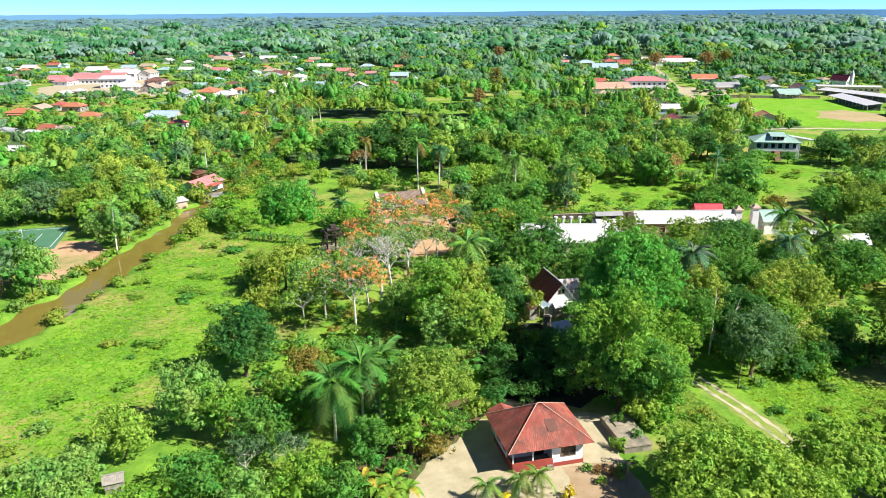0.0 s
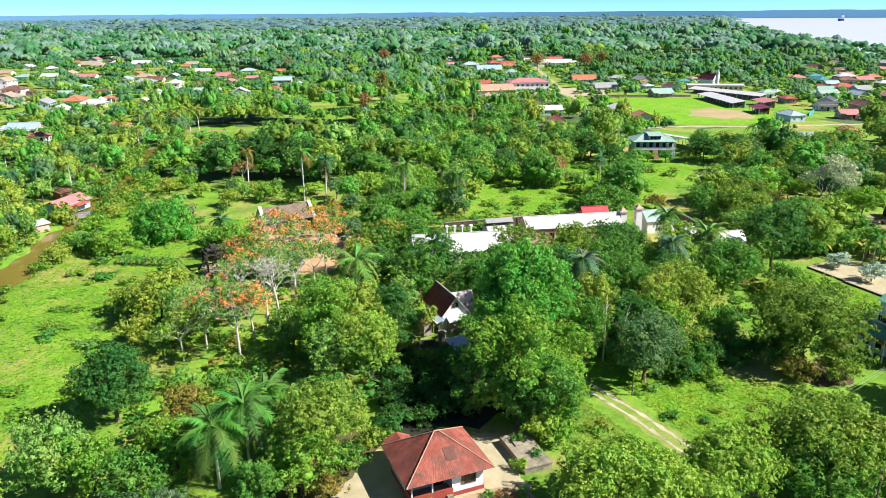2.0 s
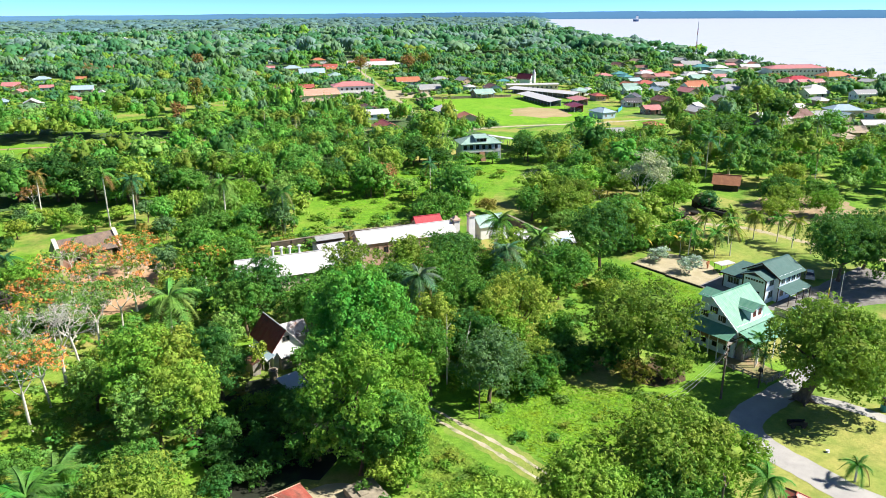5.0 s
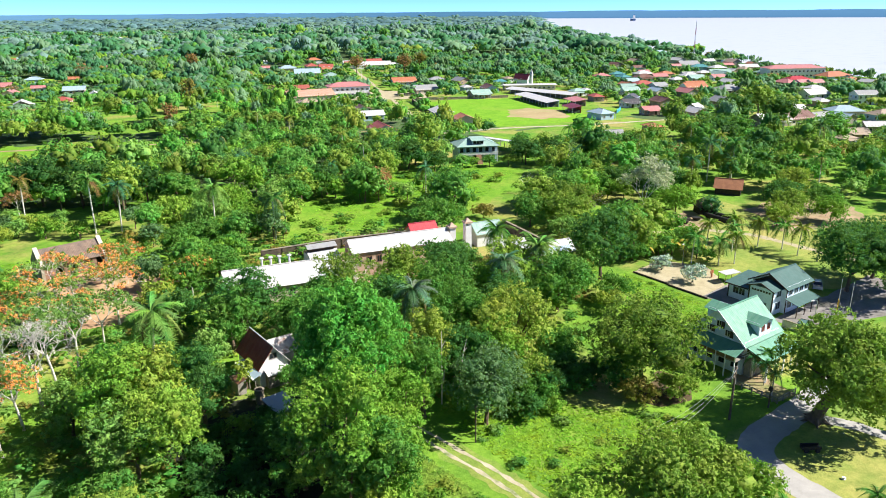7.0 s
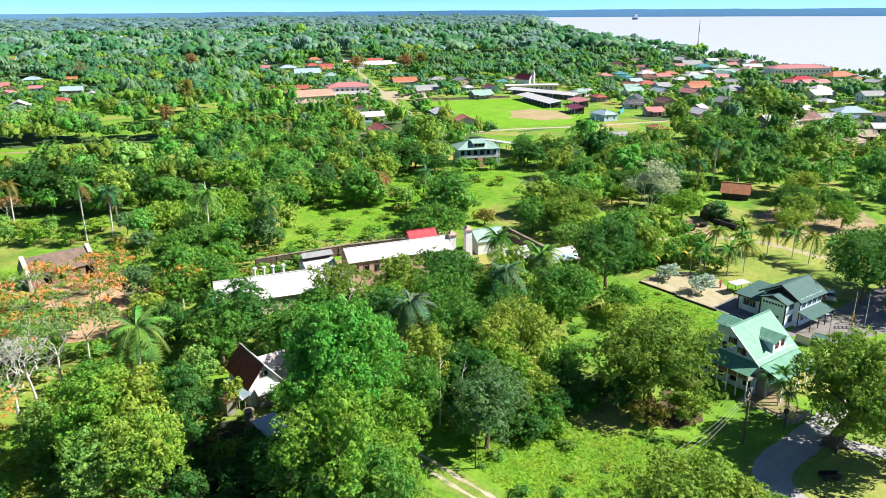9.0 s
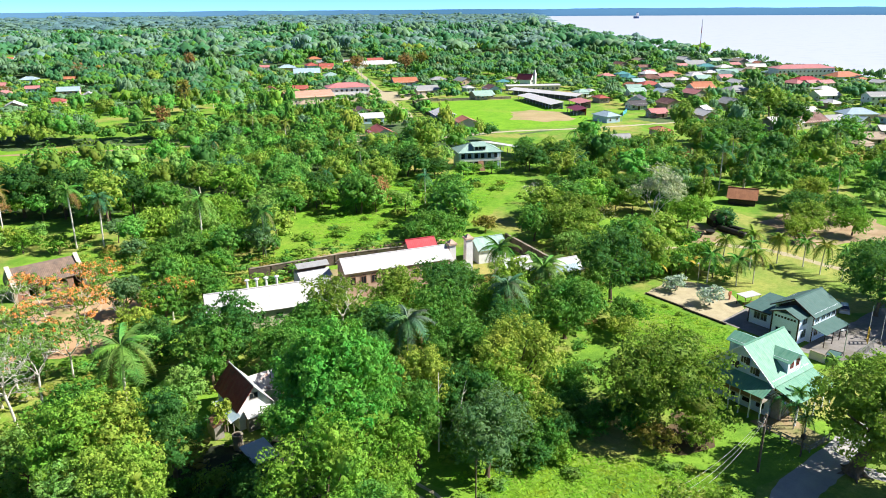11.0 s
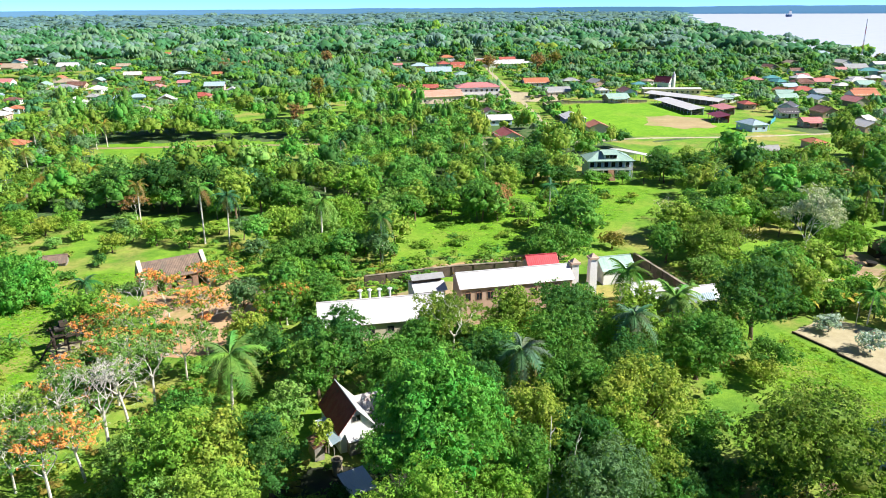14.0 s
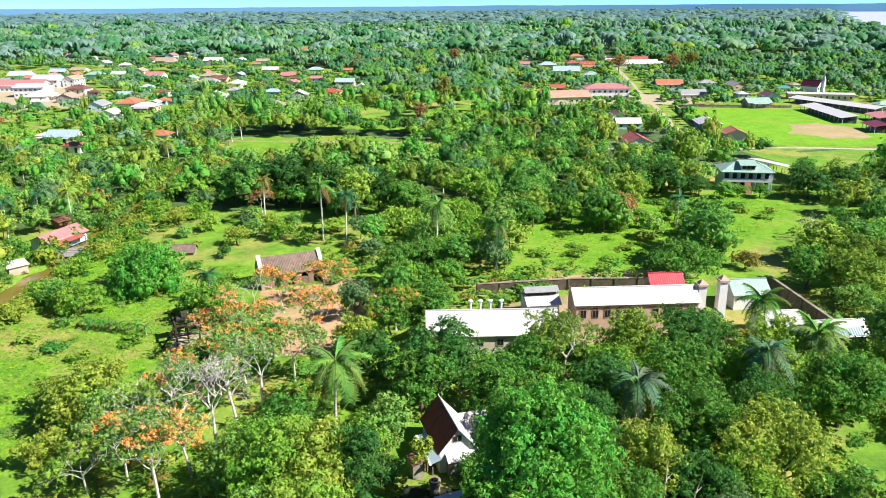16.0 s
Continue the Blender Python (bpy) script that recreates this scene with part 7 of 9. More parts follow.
palm(12.4, 79.6, 8.0, 3.7, "fern", 28, ", beside the sand yard")
broad(44.6, 54.2, 7.4, 7.0, "lime", "spread", 0.0, 1.7, 0.28)
broad(37.8, 52.0, 3.0, 3.4, "bright", "shrub", 0.0)
broad(49.0, 49.5, 5.2, 5.6, "lime", "spread", 0.0, 1.5, 0.28)
broad(56.9, 53.2, 5.0, 6.6, "lime", "spread", 0.0, 1.5, 0.28)
broad(68.9, 51.6, 7.7, 8.6, "olive", "spread", 0.0, 1.5, 0.28)
broad(63.5, 48.0, 4.6, 6.4, "mid", "round", 0.0)
broad(73.5, 48.0, 3.8, 6.0, "bright", "round", 0.0)
palm(70.5, 42.0, 5.2, 2.6, "fern", 14, ", above low trees")

# the wood
broad(42.6, 76.8, 5.7, 15.5, "bright", "round", 0.02)
broad(47.4, 75.6, 4.2, 9.5, "bright", "round", 0.0)
broad(41.6, 73.4, 2.6, 8.6, "mid", "column", 0.0)
broad(45.4, 71.6, 3.6, 10.6, "mid", "round", 0.0)
broad(42.4, 104.4, 1.5, 4.4, "yellow", "shrub", 0.0)
broad(47.6, 99.6, 2.2, 3.6, "mid", "shrub", 0.0)
broad(44.6, 68.4, 1.8, 3.2, "bright", "shrub", 0.0)
for px, py, r, h, c in ((12.4, 66.4, 1.8, 2.4, "mid"), (16.8, 70.0, 2.0, 2.8, "brown"), (20.6, 73.2, 2.0, 3.0, "mid"), (23.6, 76.2, 1.8, 2.6, "olive"), (9.4, 64.8, 1.6, 2.0, "brown")):
    broad(px, py, r, h, c, "shrub", 0.0)
broad(39.0, 78.8, 3.4, 9.0, "mid", "round", 0.0)
broad(46.8, 72.6, 3.2, 6.0, "bright", "round", 0.0)
broad(49.8, 76.4, 2.8, 5.0, "bright", "round", 0.0)
broad(43.4, 70.4, 2.4, 4.4, "lime", "shrub", 0.0)
broad(49.2, 86.2, 6.8, 19.6, "leafy", "dome", 0.05, 2.6, 0.27)
broad(53.5, 81.0, 3.6, 9.0, "bright", "round", 0.05)
broad(58.0, 83.4, 3.2, 13.0, "mid", "column", 0.02)
broad(62.6, 89.0, 3.8, 14.0, "yellow", "column", 0.02)
broad(63.4, 77.2, 4.6, 10.0, "grey", "round", 0.0)
broad(67.2, 80.4, 3.8, 9.0, "grey", "round", 0.0)
broad(66.5, 86.0, 4.0, 10.0, "dark", "round", 0.0)
broad(77.0, 88.0, 6.6, 12.0, "yellow", "round", 0.04)
broad(71.2, 85.4, 4.4, 9.4, "bright", "round", 0.0)
broad(81.5, 83.0, 3.4, 6.0, "mid", "shrub", 0.0)
broad(74.0, 79.5, 3.0, 4.6, "olive", "shrub", 0.0)
broad(73.0, 96.0, 5.0, 11.0, "mid", "round", 0.02)
broad(83.0, 97.0, 5.0, 10.0, "dark", "round", 0.02)
broad(59.0, 97.5, 4.8, 12.0, "dark", "round", 0.02)
broad(65.2, 104.8, 4.6, 11.5, "dark", "round", 0.02)
broad(55.0, 104.0, 4.0, 9.0, "dark", "round", 0.0)
broad(54.6, 112.7, 4.4, 9.0, "mid", "round", 0.0)
broad(60.8, 116.5, 4.2, 8.6, "mid", "round", 0.0)
broad(48.7, 120.6, 5.4, 11.0, "dark", "round", 0.02)
broad(45.2, 116.4, 4.2, 10.5, "mid", "round", 0.02)
broad(33.8, 96.2, 3.8, 12.4, "dark", "round", 0.02)
broad(28.6, 98.8, 5.4, 13.0, "yellow", "round", 0.02)
broad(24.4, 99.4, 5.0, 13.5, "bright", "round", 0.02)
broad(28.0, 90.5, 4.4, 11.6, "lime", "round", 0.02)
broad(24.6, 91.0, 4.4, 10.0, "light", "round", 0.02)
broad(35.0, 105.0, 2.8, 8.0, "bright", "round", 0.02)
broad(38.8, 109.4, 3.0, 8.0, "light", "round", 0.0)
broad(37.4, 92.0, 2.0, 3.4, "olive", "shrub", 0.0)
broad(39.8, 85.0, 3.0, 7.0, "dark", "round", 0.0)
# dark-leaved shrubs that deepen the painted shade behind the house
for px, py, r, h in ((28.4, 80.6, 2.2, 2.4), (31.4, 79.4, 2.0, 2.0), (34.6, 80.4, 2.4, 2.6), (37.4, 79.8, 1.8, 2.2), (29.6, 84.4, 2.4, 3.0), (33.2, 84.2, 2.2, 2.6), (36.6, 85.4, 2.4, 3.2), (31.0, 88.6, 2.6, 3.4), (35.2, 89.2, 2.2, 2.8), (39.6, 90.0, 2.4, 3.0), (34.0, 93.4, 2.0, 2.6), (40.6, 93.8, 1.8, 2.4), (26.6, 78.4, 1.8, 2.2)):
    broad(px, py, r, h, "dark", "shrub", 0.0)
limb_tree(66.5, 117.7, 12.5, 5.0, 0.0, 0.9, "olive", "thin-leaved olive tree before the long white roof")
broad(78.0, 118.7, 5.0, 10.0, "olive", "round", 0.05)
broad(70.5, 111.0, 4.4, 9.6, "bright", "round", 0.03)
broad(86.1, 117.3, 5.6, 10.0, "dark", "round", 0.05)
broad(91.5, 119.5, 3.8, 8.0, "mid", "round", 0.05)
broad(78.8, 108.0, 5.0, 10.0, "mid", "round", 0.03)
broad(96.0, 110.6, 3.8, 10.6, "lime", "round", 0.05)
broad(90.0, 107.0, 4.4, 8.6, "bright", "round", 0.03)
broad(92.0, 104.4, 3.0, 11.0, "lime", "round", 0.0, 1.6)
broad(96.6, 98.2, 6.2, 10.0, "mid", "round", 0.04)
broad(103.0, 101.6, 4.0, 8.0, "mid", "round", 0.04)
broad(107.0, 106.0, 3.8, 7.0, "bright", "round", 0.04)
broad(107.8, 94.6, 3.2, 5.6, "mid", "shrub", 0.0)
broad(103.5, 92.0, 2.6, 4.0, "yellow", "shrub", 0.0)
broad(88.2, 72.8, 7.9, 11.8, "moss", "round", 0.05, 1.4, 0.28)
broad(83.2, 69.6, 2.6, 3.2, "brown", "shrub", 0.0)
broad(88.6, 67.2, 2.8, 3.0, "olive", "shrub", 0.0)
broad(84.0, 73.6, 3.2, 5.0, "dark", "shrub", 0.0)
for px, py, r, h, c in ((78.4, 79.0, 3.2, 4.6, "dark"), (80.6, 82.2, 3.0, 4.4, "mid"), (75.0, 78.4, 3.0, 4.2, "dark"), (71.8, 76.8, 2.6, 3.8, "mid"), (68.8, 75.6, 2.4, 3.2, "dark"), (72.4, 74.8, 1.8, 2.2, "bright"), (79.2, 76.4, 2.2, 2.4, "mid"), (82.4, 77.2, 2.4, 2.8, "dark")):
    broad(px, py, r, h, c, "shrub", 0.0)
broad(114.4, 104.4, 6.6, 13.0, "dark", "round", 0.28)
broad(119.0, 111.0, 3.6, 6.0, "light", "shrub", 0.0)
palm(33.6, 117.4, 9.0, 3.9, "light", 28, " among dense trees", 0.6, 0.2)
palm(67.9, 100.4, 10.0, 3.4, "sage", 22, " among dense trees")
palm(89.6, 104.4, 9.0, 3.4, "sage", 22, " among dense trees")
palm(99.8, 107.4, 8.8, 4.2, "light", 24, " among dense trees", 0.4, 0.2)
palm(99.2, 117.8, 9.8, 3.4, "mid", 20, " among dense trees")

for px, py, r, h, c in ((65.0, 126.6, 2.8, 4.6, "mid"), (69.5, 127.0, 3.0, 5.6, "bright"), (54.0, 127.6, 2.0, 2.6, "mid"), (184.0, 106.0, 4.4, 7.0, "olive"), (191.0, 112.0, 5.0, 8.0, "dark"), (199.0, 106.0, 4.4, 7.0, "mid"), (204.0, 116.0, 5.0, 8.5, "yellow"), (190.0, 98.0, 4.2, 6.4, "bright")):
    broad(px, py, r, h, c, "round", 0.02)

for px, py, r, h, c in ((-59.0, 187.0, 5.0, 9.0, "light"), (-52.0, 188.0, 5.2, 10.0, "grey"), (-46.4, 187.6, 4.6, 8.6, "olive"), (-40.0, 184.0, 5.0, 10.0, "olive"), (-33.0, 177.0, 4.2, 9.0, "light"), (-30.4, 184.4, 4.4, 9.4, "bright"), (-26.0, 187.4, 3.6, 8.0, "mid"),
                         (-56.0, 201.0, 5.4, 11.0, "dark"), (-48.0, 203.0, 5.0, 10.0, "mid"), (-40.0, 200.0, 5.0, 11.0, "olive"), (-32.0, 199.0, 4.4, 9.0, "light"), (-37.6, 171.4, 3.2, 6.0, "light"), (-27.6, 176.0, 2.8, 6.0, "yellow"), (-24.0, 199.6, 3.0, 6.4, "mid")):
    broad(px, py, r, h, c, "round", 0.02)

# open and flowering trees round the old mill frame
limb_tree(12.6, 105.6, 14.0, 5.0, 0.38, 0.35, "light", "pale-limbed tree with orange blossom and thin leaves")
limb_tree(18.4, 116.4, 15.0, 5.4, 0.0, 0.04, "light", "almost bare pale-limbed tree", 0.42, 5)
limb_tree(21.0, 120.6, 13.0, 4.6, 0.0, 0.05, "light", "almost bare pale-limbed tree")
limb_tree(24.4, 123.5, 13.0, 5.0, 0.05, 0.3, "light", "pale-limbed tree with thin grey-green leaves")
limb_tree(25.3, 137.0, 14.5, 6.2, 0.42, 0.4, "light", "pale-limbed tree covered in orange blossom")
limb_tree(33.4, 138.4, 13.0, 5.0, 0.42, 0.3, "olive", "pale-limbed tree with orange blossom above bare earth")
limb_tree(8.4, 112.4, 10.0, 4.4, 0.12, 0.55, "light", "pale-limbed tree with thin grey-green leaves")
limb_tree(15.6, 111.0, 12.0, 4.8, 0.2, 0.2, "light", "pale-limbed tree with orange blossom and thin leaves")
limb_tree(22.4, 131.4, 11.0, 4.8, 0.3, 0.5, "light", "pale-limbed tree with orange blossom and thin leaves")
limb_tree(29.4, 130.6, 11.0, 5.0, 0.15, 0.6, "light", "pale-limbed tree with thin grey-green leaves")
limb_tree(37.0, 160.0, 10.0, 5.0, 0.5, 0.4, "light", "pale-limbed tree covered in orange blossom")
limb_tree(29.6, 157.0, 9.0, 4.6, 0.45, 0.35, "light", "pale-limbed tree covered in orange blossom")
limb_tree(18.8, 141.0, 10.0, 4.0, 0.5, 0.35, "light", "pale-limbed tree covered in orange blossom")
limb_tree(47.6, 144.0, 11.5, 5.2, 0.5, 1.0, "bright", "leafy tree with orange blossom at the top", 0.2)
broad(46.2, 142.4, 3.4, 7.4, "mid", "round", 0.0)
limb_tree(9.0, 118.6, 11.0, 4.4, 0.0, 0.25, "lime", "pale-limbed tree with thin pale leaves")
limb_tree(13.6, 122.4, 12.0, 4.6, 0.12, 0.2, "light", "pale-limbed tree with thin pale leaves")
limb_tree(4.8, 109.0, 9.0, 4.0, 0.0, 0.5, "lime", "pale-limbed tree with thin pale leaves")
limb_tree(20.0, 128.0, 11.0, 4.0, 0.1, 0.3, "light", "pale-limbed tree with thin grey-green leaves")
broad(18.2, 155.0, 4.4, 7.4, "bright", "round", 0.0)
broad(14.6, 160.0, 3.0, 5.0, "mid", "round", 0.0)
broad(2.4, 127.0, 5.6, 8.4, "yellow", "shrub", 0.0)
broad(7.6, 122.6, 3.8, 5.6, "light", "shrub", 0.0)
broad(-1.4, 118.0, 2.8, 4.4, "yellow", "shrub", 0.0)
broad(-2.6, 132.4, 3.4, 4.2, "olive", "shrub", 0.0)
broad(20.4, 105.8, 3.6, 7.0, "light", "shrub", 0.0)
broad(27.4, 112.0, 4.2, 7.6, "mid", "round", 0.0)
broad(22.4, 112.6, 3.2, 5.6, "olive", "shrub", 0.0)
broad(40.6, 128.6, 4.0, 7.6, "dark", "round", 0.0)
broad(39.8, 136.2, 3.6, 7.0, "yellow", "round", 0.0)
broad(54.0, 147.0, 4.6, 8.0, "mid", "round", 0.0)
broad(41.6, 150.4, 3.4, 7.4, "grey", "round", 0.1)
broad(5.2, 176.4, 7.6, 8.8, "leafy", "dome", -0.85, 1.8, 0.4)
for px, py, r, h, c in ((68.0, 217.0, 7.0, 6.0, "light"), (77.0, 204.0, 6.4, 5.6, "bright"), (66.0, 187.0, 6.6, 6.0, "light"), (75.5, 186.0, 6.0, 5.4, "bright"), (61.0, 200.0, 6.6, 5.6, "lime"), (70.0, 201.0, 6.0, 5.6, "light"), (63.0, 229.0, 6.4, 6.0, "bright"), (67.0, 176.0, 5.4, 5.0, "bright")):
    broad(px, py, r, h, c, "dome", -0.85, 1.2, 0.4, None, "low feathery %s thicket with a soft domed crown" % TREE_NAMES[c])
broad(-5.6, 167.2, 4.4, 5.0, "bright", "shrub", 0.0)
broad(-10.4, 172.0, 3.8, 4.2, "mid", "shrub", 0.0)
for px, py, r, h, c in ((22.0, 200.5, 2.8, 4.6, "yellow"), (26.5, 206.0, 2.6, 4.2, "light"), (31.5, 201.0, 3.0, 5.0, "bright"), (35.5, 207.5, 2.6, 4.4, "light"), (16.0, 214.0, 3.0, 4.0, "lime"), (8.0, 222.0, 3.4, 4.6, "yellow"), (2.0, 229.0, 3.6, 5.0, "bright"), (25.0, 217.0, 2.2, 3.0, "grey"), (30.0, 213.0, 2.4, 3.4, "yellow"), (13.0, 226.0, 3.2, 4.6, "bright"), (38.0, 196.0, 2.6, 4.0, "bright"), (19.0, 192.0, 1.8, 2.4, "dark"), (10.0, 210.0, 2.0, 2.4, "light")):
    broad(px, py, r, h, c, "shrub", 0.0)
palm(16.8, 166.0, 5.6, 2.8, "blue", 14, " beside open grass")

# edge of the park and the lane
lane_tree = broad(97.6, 52.7, 8.0, 15.4, "olive", "round", 0.06, 3.4, 0.28, None, "big spreading olive-green tree with a leaning trunk beside a pale lane", 2.2)
for c in list(lane_tree.children):
    if c.name.startswith("crown"):
        c.location = (2.3, -2.5, -0.7)
    else:
        bpy.data.objects.remove(c)
g = Geo().tube([(-0.2, 0.1, -0.1), (0, 0, 0.4), (0.3, -0.3, 1.8), (1.0, -1.0, 3.8), (1.7, -1.8, 5.6)], [1.25, 0.85, 0.72, 0.62, 0.5], 12)
for ex, ey, ez, r in ((-3.0, 0.6, 8.6, 0.3), (0.6, 2.2, 9.6, 0.3), (2.4, -2.6, 11.6, 0.38), (6.2, -3.2, 9.0, 0.3), (3.4, -7.0, 8.8, 0.3), (-0.8, -5.0, 9.8, 0.28)):
    g.tube([(1.2, -1.2, 4.3), ((1.2 + ex) / 2 + 0.3, (ey - 1.2) / 2, 0.45 * ez + 2.6), (ex, ey, ez)], [r, 0.7 * r, 0.3 * r], 8)
for a in range(5):
    ca, sa = math.cos(a * 1.26), math.sin(a * 1.26)
    g.tube([(0.5 * ca, 0.5 * sa, 0.7), (1.3 * ca, 1.3 * sa, 0.12), (2.0 * ca, 2.0 * sa, -0.1)], [0.34, 0.2, 0.1], 6)
part("trunk", g, BARK, lane_tree, "dark thick leaning trunk with spread roots")
broad(146.2, 72.6, 7.6, 13.5, "dark", "round", 0.08, 1.4)
broad(151.0, 64.4, 7.4, 13.0, "dark", "round", 0.08, 1.4)
broad(157.0, 73.0, 6.4, 12.0, "dark", "round", 0.1)
broad(134.5, 134.7, 6.0, 9.0, "olive", "round", 0.05)
broad(141.0, 139.0, 5.6, 9.6, "moss", "round", 0.05)
broad(128.0, 139.5, 4.6, 8.6, "mid", "round", 0.05)
broad(137.0, 128.6, 3.0, 3.6, "lime", "shrub", 0.0)
broad(127.4, 127.6, 3.6, 5.0, "light", "shrub", 0.0)
limb_tree(151.4, 124.6, 19.5, 5.6, 0.0, 0.55, "straw", "wide pale straw-coloured tree, almost bare, beside the garden path", 0.3, 5)
limb_tree(146.0, 136.0, 9.0, 4.6, 0.0, 0.3, "brown", "pale brown tree, almost bare", 0.2)
broad(164.0, 124.4, 5.4, 7.6, "bright", "dome", 0.0, 1.0, 0.28)
broad(107.7, 150.0, 6.6, 8.0, "mid", "round", 0.0)
broad(116.4, 154.6, 3.0, 4.6, "mid", "shrub", 0.0)
broad(124.0, 152.5, 2.6, 3.6, "brown", "shrub", 0.0)
broad(176.0, 103.8, 3.6, 5.6, "yellow", "round", 0.0)
for k, (px, py) in enumerate(((139.8, 95.4), (143.2, 94.0), (136.6, 99.6), (157.6, 97.6), (160.2, 93.4), (158.6, 89.0), (158.0, 84.4), (156.0, 102.4), (150.0, 99.0), (146.4, 103.0))):
    palm(px, py, 5.4 + 0.8 * (k * 7 % 4) / 3, 2.7, "yellow" if k % 2 else "fern", 14, " on the park lawn", 0.3 * (k % 3 - 1), 0.11)
for k, (px, py) in enumerate(((135.6, 105.6), (138.8, 107.4), (142.0, 108.4), (145.0, 107.0), (133.0, 108.6), (148.4, 108.6))):
    broad(px, py, 2.0, 4.4, "bright" if k % 2 else "mid", "tuft", 0.0)
broad(128.2, 100.6, 2.0, 3.0, "silver", "tuft", 0.0, 1.0, 0.32, None, "silvery grey-leaved shrub on pale sand")
broad(127.4, 92.6, 2.4, 3.2, "silver", "tuft", 0.0, 1.0, 0.32, None, "silvery grey-leaved shrub on pale sand")
palm(85.1, 39.8, 2.2, 1.7, "fern", 13, " standing alone on a lawn", 0.0, 0.12)
for px, py in ((99.2, 59.6), (100.9, 61.8), (101.5, 64.0)):
    palm(px, py, 3.4, 1.5, "blue", 10, " in a fenced front garden", 0.0, 0.08)
palm(103.6, 63.0, 3.8, 1.5, "mid", 14, " in a fenced front garden", 0.0, 0.1)
palm(118.6, 66.0, 2.6, 1.6, "light", 15, " beside a low garden wall", 0.0, 0.1)
for px, py in ((20.3, 60.2), (24.0, 60.6), (26.1, 60.8)):
    palm(px, py, 2.2, 1.7, "light", 12, " on the sand yard", 0.0, 0.12)

# slim dead trunks beside the track
for px, py, h, lean in ((63.7, 87.0, 7.4, 0.9), (64.9, 86.6, 6.2, 2.0)):
    t = thing("dead_trunk", px, py, 0, -20, "slender pale leaning trunk of a dead palm", "dead tree", "dead trunks beside the track")
    part("trunk", Geo().tube([(0, 0, -0.1), (lean * 0.3, 0, h * 0.5), (lean, 0, h)], [0.13, 0.1, 0.07], 7), PALE_BARK, t)
    part("stub", Geo().tube([(lean, 0, h), (lean + 0.5, 0, h + 0.35)], [0.06, 0.03], 5), PALE_BARK, t)

# yellowing coconut palms beyond the woods
for k, (px, py) in enumerate(((10.0, 330.0), (14.0, 338.0), (18.0, 334.0), (22.0, 341.0), (16.0, 326.0), (6.0, 322.0), (26.0, 345.0), (2.0, 331.0), (-4.0, 300.0), (1.0, 296.0))):
    palm(px, py, 9.0 + 1.2 * (k % 3), 3.2, "lime" if k % 2 else "yellow", 14, ", tall, standing in a loose group", 0.5 * (k % 3 - 1), 0.17)

# tall palms behind the ruin
palm(41.8, 197.6, 13.4, 3.2, "fern", 14, ", tall and slender above grass", 0.5, 0.17)
palm(46.4, 191.4, 12.4, 3.2, "blue", 15, ", tall and slender above grass", -0.6, 0.17)
palm(29.3, 214.0, 12.0, 2.4, "brown", 12, ", tall, with dry brown fronds", 0.3, 0.16)
palm(73.6, 165.4, 10.5, 3.2, "dark", 15, ", tall and slender above grass", 0.2, 0.16)
palm(65.4, 182.0, 11.0, 3.6, "light", 16, ", tall, above dense trees", 0.2, 0.18)
palm(204.0, 143.0, 12.0, 3.4, "blue", 14, ", tall and slender", 0.2, 0.17)
palm(212.0, 140.0, 11.5, 3.4, "fern", 14, ", tall and slender", 0.2, 0.17)
palm(258.0, 138.0, 13.0, 3.4, "dark", 14, ", tall and slender", 0.2, 0.17)

# yard plants
for px, py, r in ((22.0, 59.6, 0.55), (28.9, 58.9, 0.6)):
    broad(px, py, r, 1.3, "croton", "tuft", 0.0, 1.0, 0.2, None, "yellow-leaved garden shrub on the sand yard")
for px, py, c in ((33.6, 62.2, "rust"), (32.6, 62.8, "light"), (34.8, 61.4, "rust"), (35.6, 60.6, "olive"), (33.2, 60.4, "bright"), (36.2, 61.8, "light")):
    broad(px, py, 0.55, 0.8, c, "tuft", 0.0, 1.0, 0.18, None, "small garden shrub in front of the house")
broad(37.9, 65.8, 0.9, 1.3, "bright", "tuft", 0.0, 1.0, 0.2)
broad(40.6, 66.4, 0.6, 1.7, "mid", "tuft", 0.5, 1.0, 0.2)
broad(39.8, 69.8, 0.7, 1.8, "mid", "tuft", 0.5, 1.0, 0.2)


def banana(x, y, h, label):
    """A banana plant: a soft stem and broad drooping leaves."""
    seed_count[0] += 3
    rng = random.Random(seed_count[0])
    t = thing("banana_plant", x, y, 0, rng.uniform(0, 360), label, "banana plant")
    part("stem", Geo().tube([(0, 0, 0), (0, 0, h * 0.6)], [0.14, 0.1], 8), BARK, t)
    for i in range(9):
        a, lift = i * 2.4, rng.uniform(0.5, 1.1)
        g = Geo()
        L, w = h * 0.62, h * 0.11
        prev = None
        for k in range(6):
            u = k / 5
            p = Vector((L * u * 0.85, 0, L * (lift * u - 0.95 * u * u)))
            ww = w * math.sin(math.pi * (0.08 + 0.88 * u))
            cur = (p + Vector((0, ww, 0.25 * ww)), p, p + Vector((0, -ww, 0.25 * ww)))
            if prev:
                g.poly(prev[0], prev[1], cur[1], cur[0]).poly(prev[1], prev[2], cur[2], cur[1])
            prev = cur
        lf = part("leaf", g, LEAF, t)
        lf.matrix_local = pose(0, 0, h * 0.58, 0, 0, math.degrees(a))
        lf.color = (*(GREENS["bright"] if i < 7 else (0.4, 0.32, 0.05)), 1)


